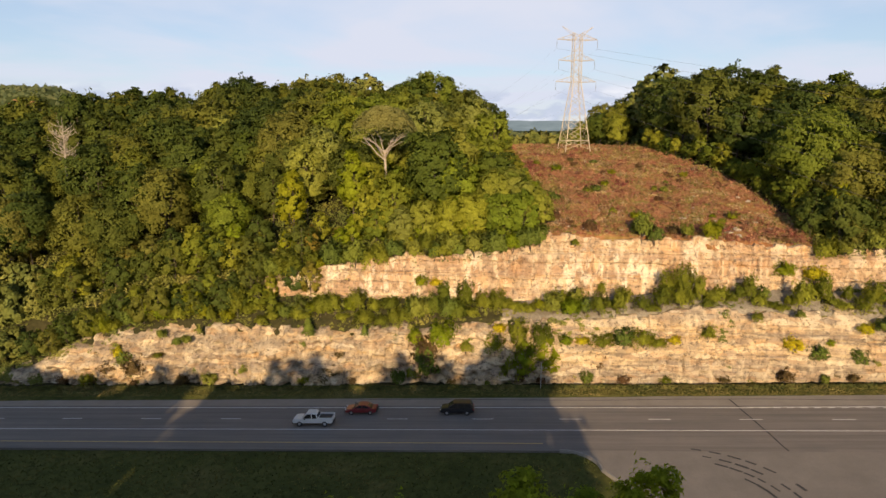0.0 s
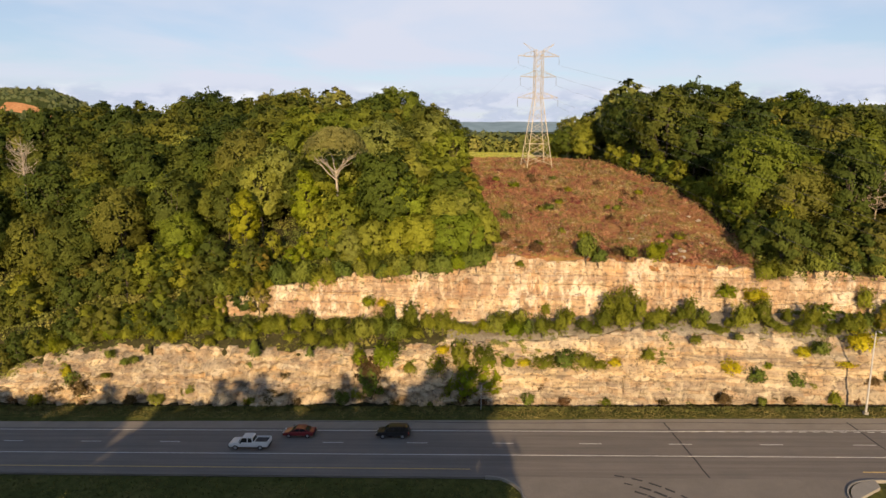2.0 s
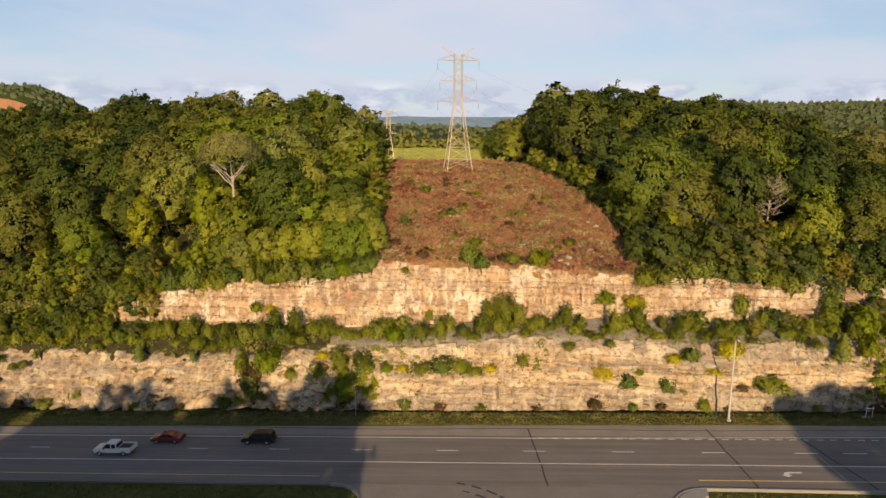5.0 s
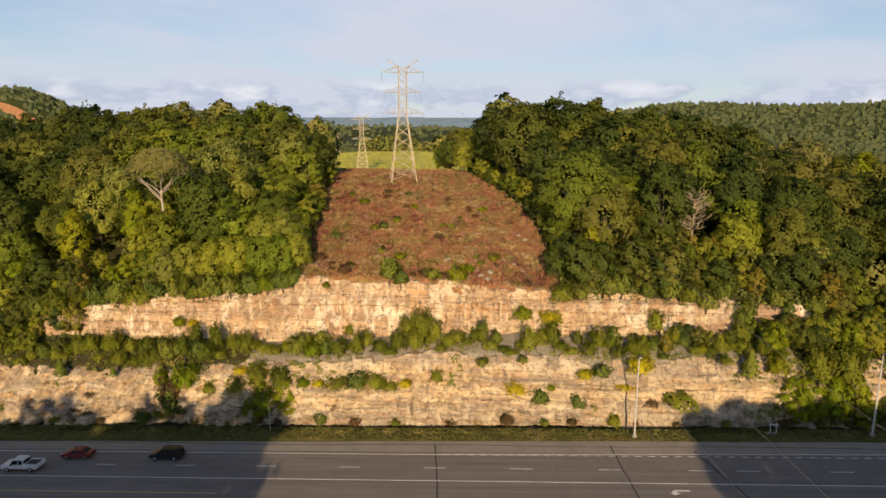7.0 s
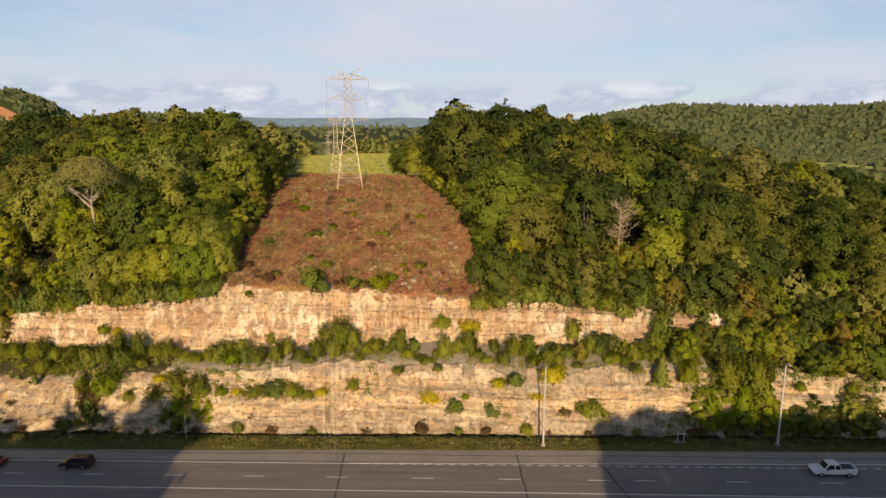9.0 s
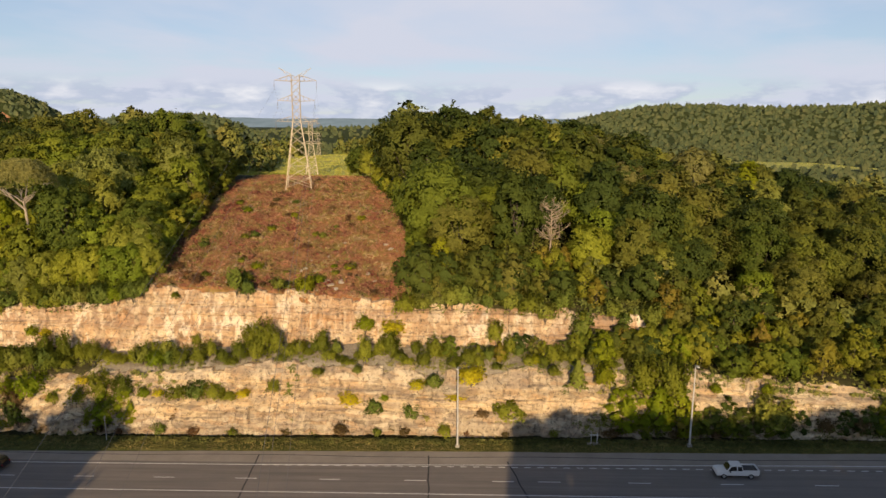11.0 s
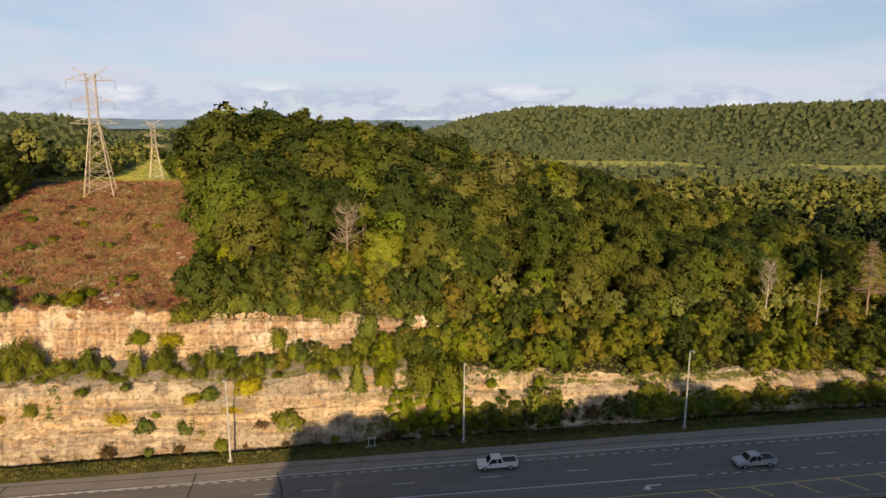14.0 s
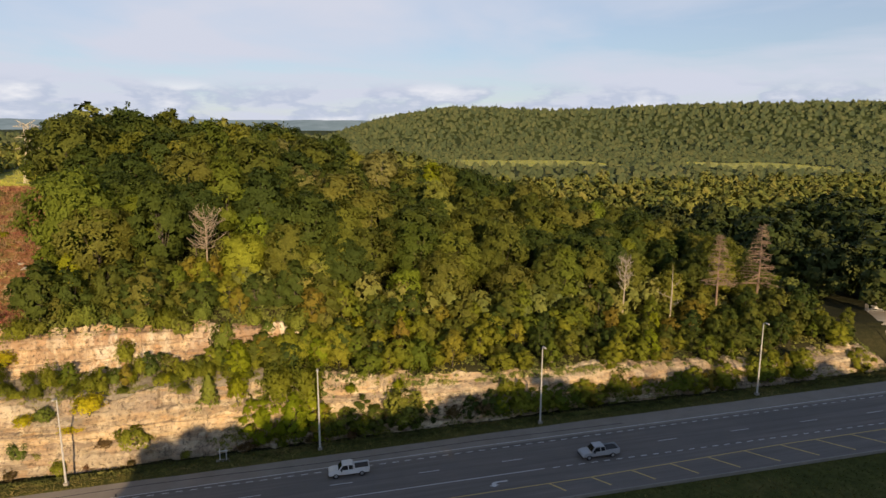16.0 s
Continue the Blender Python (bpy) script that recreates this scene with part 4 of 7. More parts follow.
def bush_shape(rng, height, radius, leaves, leaf):
    """A loose bush: small leaves through an uneven dome, with shoots that stick out of it."""
    d = unit(rng.normal(size=(leaves, 3)) + np.array([0, 0, 0.25]))
    d[:, 2] = np.where(d[:, 2] < -0.35, -d[:, 2], d[:, 2])
    az, ph = np.arctan2(d[:, 1], d[:, 0]), rng.uniform(0, 6.28, 5)
    swell = 1 + 0.20 * np.sin(2 * az + ph[0] + 2 * d[:, 2]) + 0.16 * np.sin(4 * az + ph[1] - 3 * d[:, 2]) + 0.12 * np.sin(7 * az + ph[2] + 6 * d[:, 2])
    # shoots: leaves near a few stems reach farther out
    stems = unit(rng.normal(size=(15, 3)) + np.array([0, 0, 0.9]))
    near = np.max(d @ stems.T, axis=1)
    reach = swell * (0.80 + 0.42 * np.clip((near - 0.86) / 0.14, 0, 1) ** 1.5)
    r = reach * rng.uniform(0.12, 1.0, leaves) ** 0.30
    pos = d * np.stack([radius * r, radius * r, height * 0.58 * r], 1) + np.array([0, 0, height * 0.42])
    tn = unit(d + np.array([0, 0, 0.1]) + 0.34 * rng.normal(size=d.shape))
    V, F = leaf_sprays(pos, d + 0.6 * rng.normal(size=d.shape), leaf * rng.uniform(0.6, 1.3, leaves), rng, 1.5, tn)
    return V, F, np.repeat(tn, 3, axis=0)


def shrub_model(name, label, seed, height, radius, leaves, leaf, mat, conical=False, category="shrub"):
    rng = np.random.default_rng(seed)
    root = tagged(new(name), label, category)
    bm = bmesh.new()
    for k in range(4):
        a = rng.uniform(0, 6.28)
        rod(bm, (0, 0, -0.3), (radius * 0.4 * math.cos(a), radius * 0.4 * math.sin(a), height * 0.6), 0.05, 0.015, 4)
    part("stem", bm, BARK, root)
    V, F, N = cedar_shape(rng, height, radius, leaves, leaf) if conical else bush_shape(rng, height, radius, leaves, leaf)
    child("leafage", leafy("leafage", V, F, N, mat), root)
    return root


def bare_model(name, label, seed, height, spread, n=26, conifer=False, mat=None):
    """A dead, leafless tree with fine branches."""
    rng = np.random.default_rng(seed)
    root = tagged(new(name), label, "dead tree")
    bm = bmesh.new()
    rod(bm, (0, 0, -0.5), (0.2, 0, height * 0.5), 0.016 * height, 0.011 * height)
    rod(bm, (0.2, 0, height * 0.5), (0.1, 0.1, height), 0.011 * height, 0.015)
    part("trunk", bm, mat or DEAD_WOOD, root)
    for k in range(n):
        a = k * 2.4 + rng.uniform(-0.5, 0.5)
        if conifer:
            u = rng.uniform(0.30, 0.98)
            ln = spread * (1.1 - u) * 1.35 * rng.uniform(0.7, 1.1)
            rise = -0.08
        else:
            u = rng.uniform(0.34, 0.90)
            ln = spread * rng.uniform(0.45, 1.05) * (1.25 - 0.5 * u)
            rise = rng.uniform(0.35, 1.15)
        s = Vector((0.2 * u, 0.05 * u, height * u))
        side = Vector((math.cos(a), math.sin(a), 0))
        m = s + side * ln * 0.5 + Vector((0, 0, rise * ln * 0.30))
        e = s + side * ln * rng.uniform(0.8, 1.0) + Vector((rng.uniform(-0.3, 0.3), rng.uniform(-0.3, 0.3), rise * ln * 0.85))
        bm = bmesh.new()
        rod(bm, s, m, 0.07, 0.05, 4)
        rod(bm, m, e, 0.05, 0.018, 4)
        for j in range(5):
            q = m.lerp(e, rng.uniform(0.0, 0.95))
            rod(bm, q, q + Vector(rng.uniform(-0.7, 0.7, 3)) + Vector((0, 0, 0.1 if conifer else 0.6)), 0.032, 0.012, 3)
        part("branch", bm, mat or DEAD_WOOD, root)
    return root


WOOD = "trees of the hillside wood"
GREEN_FORMS = (("tall green broadleaf tree of the dense hillside wood", 1, 15.0, 5.2, 2.0, 48, 0.8), ("tall green broadleaf tree of the dense hillside wood", 2, 16.5, 5.5, 2.5, 54, 1.0),
               ("slender green broadleaf tree of the dense hillside wood", 3, 16.0, 4.3, 2.0, 45, 0.5), ("round-headed green broadleaf tree of the hillside wood", 4, 13.0, 5.6, 1.5, 48, 1.0),
               ("broad green oak-like tree of the hillside wood", 5, 15.0, 6.4, 2.5, 60, 0.9), ("pointed green broadleaf tree of the dense hillside wood", 10, 17.0, 4.8, 2.0, 51, 0.3))
DARK_FORMS = (("tall dark green tree of the hillside wood", 11, 16.5, 5.6, 2.0, 54, 1.0), ("broad dark green tree of the hillside wood", 12, 15.0, 6.3, 2.5, 60, 1.0), ("slender dark green tree of the hillside wood", 13, 16.0, 4.7, 1.5, 48, 0.5))


def wood_models(name, forms, mat, fill, leaf):
    return [tree_model(name, label, seed, h, r, base, lumps, int(fill * (0.7 + 0.3 * r / 5.3)), leaf, mat, None, top) for label, seed, h, r, base, lumps, top in forms]


# the front rows of the wood in fine leaf, the rows behind in coarser leaf
TALL, TALL_BACK = wood_models("broadleaf_tree", GREEN_FORMS, LEAF_GREEN, 6700, 0.30), wood_models("broadleaf_tree", GREEN_FORMS, LEAF_GREEN, 4300, 0.38)
DARK_TREES, DARK_BACK = wood_models("oak_tree", DARK_FORMS, LEAF_DARK, 6700, 0.30), wood_models("oak_tree", DARK_FORMS, LEAF_DARK, 4300, 0.38)
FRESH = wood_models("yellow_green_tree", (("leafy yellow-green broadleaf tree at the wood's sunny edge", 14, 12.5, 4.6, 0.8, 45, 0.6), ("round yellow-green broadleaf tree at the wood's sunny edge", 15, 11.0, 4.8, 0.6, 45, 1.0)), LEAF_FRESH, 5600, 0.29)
YOUNG = [
    tree_model("young_tree", "young leafy green tree at the wood's edge", 6, 9.0, 2.9, 0.2, 30, 2150, 0.27, LEAF_YOUNG, None, 0.35, "young tree"),
    tree_model("young_tree", "low spreading green young tree at the wood's edge", 7, 7.0, 3.2, 0.2, 30, 2150, 0.27, LEAF_YOUNG, None, 0.8, "young tree"),
    tree_model("young_tree", "narrow green young tree at the wood's edge", 9, 8.0, 2.2, 0.2, 27, 1900, 0.26, LEAF_YOUNG, None, 0.1, "young tree"),
    tree_model("young_tree", "young dark green tree at the wood's edge", 16, 9.0, 2.9, 0.2, 30, 2150, 0.27, LEAF_DARK, None, 0.4, "young tree"),
    tree_model("young_tree", "low spreading dark green young tree at the wood's edge", 17, 7.5, 3.2, 0.2, 30, 2150, 0.27, LEAF_DARK, None, 0.8, "young tree"),
    tree_model("young_tree", "bright yellow-green young tree in full leaf", 8, 9.0, 2.6, 0.3, 27, 2000, 0.26, LEAF_BRIGHT, None, 0.35, "young tree"),
]
for m in TALL + DARK_TREES + FRESH + TALL_BACK + DARK_BACK:
    m["group"] = WOOD
for m in YOUNG:
    m["group"] = "young trees at the wood's edge"
SHRUBS = dict(
    green=shrub_model("shrub", "leafy green shrub rooted on the rock", 21, 2.4, 1.5, 1500, 0.17, LEAF_SHRUB),
    wide=shrub_model("shrub", "spreading green shrub rooted on the rock", 22, 1.8, 1.9, 1500, 0.17, LEAF_SHRUB),
    tall=shrub_model("shrub", "upright green shrub rooted on the rock bench", 23, 3.4, 1.4, 1500, 0.17, LEAF_SHRUB),
    cone=shrub_model("cedar_bush", "dark green cone-shaped young cedar on the ledge", 24, 3.4, 1.15, 1400, 0.16, LEAF_CEDAR, True),
    cedar=shrub_model("cedar_bush", "dark green rounded cedar bush on the rock", 25, 2.3, 1.25, 1400, 0.15, LEAF_CEDAR),
    yellow=shrub_model("yellow_shrub", "bright yellow shrub growing from the rock", 26, 2.2, 1.5, 1500, 0.17, LEAF_YELLOW),
    bright=shrub_model("bright_shrub", "vivid light green shrub growing from the rock", 27, 2.6, 1.5, 1500, 0.17, LEAF_BRIGHT),
    russet=shrub_model("russet_shrub", "rusty brown withered shrub near the road", 28, 1.8, 1.2, 1000, 0.14, LEAF_RUST),
)
for m in SHRUBS.values():
    m["group"] = "shrubs on the rock cut"
USED = set()


def plant(model, x, y, z, scale=1.0, turn=0.0, tall=1.0, label=""):
    """The first call moves the model itself, later ones copy it."""
    m = pose(x, y, z, 0, 0, turn)
    if model.name in USED:
        ob = copy_thing(model, m)
    else:
        USED.add(model.name)
        ob = model
        ob.matrix_basis = m
    ob.scale = (scale, scale, scale * tall)
    if label:
        ob["label"] = label
    return ob


def scatter(x0, x1, y0, y1, gap, seed):
    """Points of a jittered grid."""
    rng = np.random.default_rng(seed)
    out = []
    ny = int((y1 - y0) / (gap * 0.9))
    for j in range(ny):
        for i in range(int((x1 - x0) / gap)):
            out.append((x0 + (i + 0.5 * (j % 2) + rng.uniform(0.1, 0.9)) * gap, y0 + (j + rng.uniform(0.15, 0.85)) * gap * 0.9))
    return out, rng


def wood_left(y):
    return np.interp(y, [111, 122, 140, 170, 215], [9.0, 7.0, 4.8, 1.5, -4.0])


def wood_right(y):
    return np.interp(y, [111, 125, 140, 155, 170, 190, 215], [55.0, 54.4, 52.2, 47.0, 39.5, 34.0, 27.5])


def in_wood(x, y):
    if wood_left(y) < x < wood_right(y) or meadow(np.array(x), np.array(y)):
        return False
    return x < np.interp(y, [104, 112, 130, 160, 230], [200, 201, 202, 205, 212])


HILLTOP = []
LONE = [(-20.2, 122.0), (81.3, 128.0), (96.0, 165.0), (99.6, 150.5), (118.0, 164.0), (131.0, 165.0), (189.5, 117.0), (180.0, 116.5), (159.0, 115.5), (168.3, 114.0), (-90.0, 132.0), (-38.0, 121.0), (-27.0, 124.5)]


def crowded(x, y):
    """Trees that stand out keep their front free."""
    return any(abs(x - a) < (2.6 if b < 123 else 4.6) and b - (3.5 if b == 122.0 else 3.0 if b < 118 else 10) < y < b + 2.2 for a, b in LONE)


young_count = tall_count = 0
# young growth: at the cliff top, on the overgrown benches at both ends, along the clearing
spots, rng = scatter(-112, 206, 104.6, 121.0, 3.5, 5)
for x, y in spots:
    on_bench = y < 112.3
    if on_bench and not (x < -24 - (112 - y) * 1.2 or x > 84 + (112 - y) * 1.6):
        continue
    if not on_bench and not in_wood(x, y):
        continue
    s = rng.uniform(0.65, 1.1) * (0.68 if crowded(x, y) else 1.0)
    if -30 < x < 9 and y < 115.5:
        s *= 0.62
    if on_bench:
        s *= 0.75
    k = int(rng.choice([0, 1, 2, 0, 1, 2, 5]))
    if rng.uniform() < np.interp(x, [-60, -40, -20, 50, 56, 72, 84, 115, 145, 170], [0.85, 0.5, 0.0, 0.0, 0.85, 0.8, 0.6, 0.4, 0.55, 0.8]):
        k = int(rng.choice([3, 4]))
    elif -30 < x < 9 and rng.uniform() < 0.4:
        k = 5
    z = float(land(x, y)) - 0.2
    if x < -84 or young_count >= 260:
        HILLTOP.append((6 + k % 4, x, y, z, s, rng.uniform(0, 360)))
        continue
    plant(YOUNG[k], x, y, z, s, rng.uniform(0, 360), rng.uniform(0.85, 1.15))
    young_count += 1
for y in np.arange(122, 176, 3.4):
    for edge, sgn in ((wood_left(y), -1), (wood_right(y), 1)):
        x = edge + sgn * rng.uniform(0.6, 2.0)
        if young_count < 298:
            plant(YOUNG[int(rng.integers(0, 3))], x, y, float(land(x, y)) - 0.2, rng.uniform(0.6, 0.95), rng.uniform(0, 360))
            young_count += 1
# the tall wood behind
spots, rng = scatter(-215, 215, 119.0, 208, 7.1, 6)
for x, y in spots:
    if not in_wood(x, y) or crowded(x, y) or -4.0 < x - wood_right(y) < 4.8 or -3.2 < x - wood_left(y) < 3 or x < -100 - (y - 120) * 1.0:
        continue
    k = int(rng.choice([0, 1, 2, 3, 4, 5, 0, 1, 4, 5]))
    s = rng.uniform(0.76, 1.30)
    if x < 30:
        # the wood thins and sinks towards the cleared strip
        edge = float(wood_left(y)) - x
        s = min(s, 1.14) * float(np.interp(edge, [0, 4, 10, 16, 40], [0.60, 0.78, 0.94, 0.96, 1.0]))
    else:
        s = min(s, 1.15) * float(np.interp(x, [30, 50, 64, 90, 170], [1.20, 1.16, 1.03, 1.02, 0.72]))
    z = float(land(x, y)) - 0.3
    if tall_count < 420 and y < 186 and x > -150:
        # darker trees by x; east of the clearing their tone stands for shade
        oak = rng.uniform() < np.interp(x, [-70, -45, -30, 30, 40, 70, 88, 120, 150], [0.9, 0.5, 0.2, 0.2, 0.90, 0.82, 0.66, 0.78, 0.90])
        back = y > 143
        pick = (DARK_BACK if back else DARK_TREES)[k % 3] if oak else (TALL_BACK if back else TALL)[k]
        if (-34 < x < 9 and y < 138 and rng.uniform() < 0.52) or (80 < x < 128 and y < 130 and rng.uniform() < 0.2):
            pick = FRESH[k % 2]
        plant(pick, x, y, z, s, rng.uniform(0, 360), rng.uniform(0.9, 1.1))
        tall_count += 1
    else:
        HILLTOP.append((k, x, y, z, s, rng.uniform(0, 360)))


def crown_arrays(seed, height, radius, base, lumps, leaves, leaf, top=1.0, stray=0.12):
    return crown_shape(np.random.default_rng(seed), height, radius, base, lumps, leaves, leaf, top, 0.35, stray)[0]


def far_crown(seed, height, radius, top=1.0):
    """A crown kilometres off: a lumpy dome with a fringe of leaf sprays."""
    rng = np.random.default_rng(seed)
    bm = bmesh.new()
    bmesh.ops.create_icosphere(bm, subdivisions=1, radius=1.0)
    V = np.array([v.co[:] for v in bm.verts])
    F = np.array([[v.index for v in f.verts] for f in bm.faces])
    bm.free()
    swell = 1 + 0.20 * np.sin(V[:, 0] * 4 + seed) * np.cos(V[:, 1] * 4.3 + 2 * seed) + 0.12 * np.sin(V[:, 2] * 6 + seed * 3) + rng.uniform(-0.13, 0.13, len(V))
    slim = np.where(V[:, 2] > 0, 1 - (1 - top) * 0.8 * V[:, 2], 1.0)
    N = unit(V + 0.30 * rng.normal(size=V.shape))
    P = V * swell[:, None] * np.stack([radius * slim, radius * slim, np.full(len(V), height / 2)], 1) + np.array([0, 0, height / 2])
    n = 36
    d = unit(rng.normal(size=(n, 3)) + np.array([0, 0, 0.5]))
    slim = np.where(d[:, 2] > 0, 1 - (1 - top) * 0.8 * d[:, 2], 1.0)
    Q = d * np.stack([radius * slim, radius * slim, np.full(n, height / 2)], 1) * rng.uniform(0.92, 1.12, n)[:, None] + np.array([0, 0, height / 2])
    dn = unit(d + 0.35 * rng.normal(size=d.shape))
    V2, F2 = leaf_sprays(Q, d + 0.35 * rng.normal(size=d.shape), 1.15 * rng.uniform(0.5, 1.2, n), rng, 1.3, dn)
    return np.concatenate([P * 0.97, V2]), np.concatenate([F, F2 + len(V)]), np.concatenate([N, np.repeat(dn, 3, axis=0)])


def joined_trees(name, label, rows, models, mat, even=0.0):
    """Many trees too far to pick apart as one mesh of leaf sprays."""
    vs, fs, ns, n0 = [], [], [], 0
    for k, x, y, z, s, turn in rows:
        V, F, N = models[k % len(models)]
        c, n = math.cos(radians(turn)), math.sin(radians(turn))
        R = np.array([[c, n, 0], [-n, c, 0], [0, 0, 1]])
        vs.append(np.array([x, y, z]) + s * (V @ R)); fs.append(F + n0); ns.append(unit((1 - even) * (N @ R) + even * np.array([0, -0.7, 0.7])))
        n0 += len(V)
    me = leafy(name, np.concatenate(vs), np.concatenate(fs), np.concatenate(ns), mat)
    return tagged(new(name, me), label, "woods", kind="stuff")


def woods_leaf(name, stops):
    """Foliage of joined woods: tone drifts from crown to crown."""
    m, nt, b = node_mat(name)
    geo = nt.nodes.new("ShaderNodeNewGeometry")
    crown = noise_node(nt, 0.13, 2, 0.5, (1, 1, 0.15))
    c = ramp(nt, crown, stops)
    leaf = span(nt, geo.outputs["Random Per Island"], 0, 1, 0.86, 1.16)
    vm = nt.nodes.new("ShaderNodeVectorMath"); vm.operation = "SCALE"
    nt.links.new(c, vm.inputs[0]); nt.links.new(leaf, vm.inputs["Scale"])
    nt.links.new(vm.outputs[0], b.inputs["Base Color"])
    b.inputs["Roughness"].default_value = 0.65
    b.inputs["Specular IOR Level"].default_value = 0.08
    return m


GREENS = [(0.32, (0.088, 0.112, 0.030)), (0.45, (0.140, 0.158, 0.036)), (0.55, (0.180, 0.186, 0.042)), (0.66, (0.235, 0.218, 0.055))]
WOODS_LEAF = woods_leaf("woods_foliage", GREENS)
# the same greens cut down to paint in the shade on the bank
WOODS_SHADED = woods_leaf("shaded_bank_foliage", [(p, (0.34 * c[0], 0.42 * c[1], 0.50 * c[2])) for p, c in GREENS])
# darker greens with blue added: distance haze put into the leaf colour
WOODS_FAR = woods_leaf("hazed_distant_foliage", [(p, (0.46 * c[0] + 0.010, 0.52 * c[1] + 0.014, 0.60 * c[2] + 0.022)) for p, c in GREENS])
far_models = [crown_arrays(31, 15, 5.2, 3, 34, 1150, 0.66), crown_arrays(32, 16.5, 5.5, 3, 38, 1200, 0.66), crown_arrays(33, 16, 4.3, 3, 32, 1050, 0.64, 0.5),
              crown_arrays(34, 13, 5.6, 2, 34, 1150, 0.66), crown_arrays(35, 15, 6.3, 3, 40, 1300, 0.68), crown_arrays(30, 17, 4.8, 3, 36, 1100, 0.64, 0.3),
              crown_arrays(36, 9, 2.9, 0.2, 22, 1000, 0.42), crown_arrays(37, 7, 3.2, 0.2, 22, 1000, 0.42), crown_arrays(38, 8, 2.2, 0.2, 20, 900, 0.42), crown_arrays(39, 9, 2.6, 0.3, 20, 900, 0.42)]
cast_models = [crown_arrays(25, 15, 4.4, 3, 30, 600, 0.9), crown_arrays(26, 17, 4.7, 3, 30, 650, 0.9), crown_arrays(27, 16, 3.8, 3, 28, 600, 0.9), crown_arrays(28, 13, 4.8, 2, 30, 600, 0.9), crown_arrays(29, 15.5, 5.5, 3, 32, 650, 0.95), crown_arrays(23, 17, 1.9, 5, 24, 700, 0.5, 0.5), crown_arrays(24, 17, 2.3, 6, 24, 700, 0.5, 0.8)]
joined_trees("hilltop_woods", "dense green broadleaf wood on the hilltop behind", HILLTOP, far_models, WOODS_LEAF, 0.2)

# woods of the valley and the ridges
dist_models = [far_crown(41, 7.5, 3.5, 0.9), far_crown(42, 9, 3.2, 0.7), far_crown(43, 6.5, 3.4, 1.0), far_crown(47, 8, 4.0, 0.8), far_crown(48, 10, 3.0, 0.6), far_crown(49, 7.5, 4.2, 1.0)]
mid_models = [crown_arrays(44, 14, 5.4, 1.0, 26, 200, 1.30), crown_arrays(45, 16, 5.8, 1.0, 28, 215, 1.30), crown_arrays(46, 13, 5.0, 1.0, 24, 185, 1.25)]
bank_models = [crown_arrays(44, 14, 5.4, 1.0, 26, 700, 0.75), crown_arrays(45, 16, 5.8, 1.0, 28, 750, 0.75)]
rows = []
rng = np.random.default_rng(12)


def far_rows(x0, x1, y0, y1, gap, keep, smin=0.7, smax=1.2):
    p, _ = scatter(x0, x1, y0, y1, gap, int(abs(x0) + y0))
    p = np.array(p) + rng.uniform(-0.9, 0.9, (len(p), 2)) * gap
    z = land(p[:, 0], p[:, 1])
    corridor = (np.abs(p[:, 0] + 25 + 0.263 * (p[:, 1] - 341)) < 20) & (p[:, 1] < 890)
    ok = keep(p[:, 0], p[:, 1]) & ~corridor & ~meadow(p[:, 0], p[:, 1]) & ~bare_earth(p[:, 0], p[:, 1])
    for (x, y), h, o in zip(p, z, ok):
        if o:
            rows.append((int(rng.integers(0, 12)), x, y, h - (4.5 if y > 760 else 2.5 if y > 420 else 1.5), rng.uniform(smin, smax), rng.uniform(0, 360)))


far_rows(90, 820, 208, 760, 12.5, lambda x, y: (x < 440 + (y - 232) * 1.25), 0.6, 1.05)
far_rows(-330, -50, 215, 660, 12.5, lambda x, y: (x > -60 - y * 0.42))
far_rows(-70, 95, 211, 420, 9.5, lambda x, y: x > -70, 0.55, 0.95)
far_rows(214, 330, 122, 232, 9.0, lambda x, y: x > 216 + (y - 130) * 0.1, 0.9, 1.35)
far_rows(-200, 120, 640, 1000, 12.0, lambda x, y: x > -400, 0.8, 1.5)
far_rows(60, 1700, 760, 1480, 8.0, lambda x, y: (x < 180 + y * 1.05) & (y < np.interp(x, [150, 316, 631, 1094, 1900], [1450, 1420, 1335, 1025, 660])), 0.55, 1.45)
far_rows(-830, -430, 700, 960, 7.0, lambda x, y: x < -430, 0.7, 1.1)
far_rows(-560, -130, 690, 1000, 9.5, lambda x, y: x > -480, 0.8, 1.2)
far_rows(-900, 260, 1000, 1500, 24.0, lambda x, y: x > -0.75 * y, 1.0, 1.6)
far_rows(-1300, 300, 1650, 2000, 30.0, lambda x, y: x > -0.75 * y, 1.2, 2.0)
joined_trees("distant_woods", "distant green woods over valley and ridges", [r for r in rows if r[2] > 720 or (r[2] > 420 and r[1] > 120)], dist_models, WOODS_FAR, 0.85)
joined_trees("bank_woods", "broadleaf wood past the end of the cut, green darkened as shade", [r for r in rows if r[2] <= 240 and r[1] > 210], bank_models, WOODS_SHADED, 0.1)
joined_trees("valley_woods", "green woods on the valley slopes behind the hill", [r for r in rows if not (r[2] > 720 or (r[2] > 420 and r[1] > 120)) and not (r[2] <= 240 and r[1] > 210)], mid_models, WOODS_LEAF, 0.3)

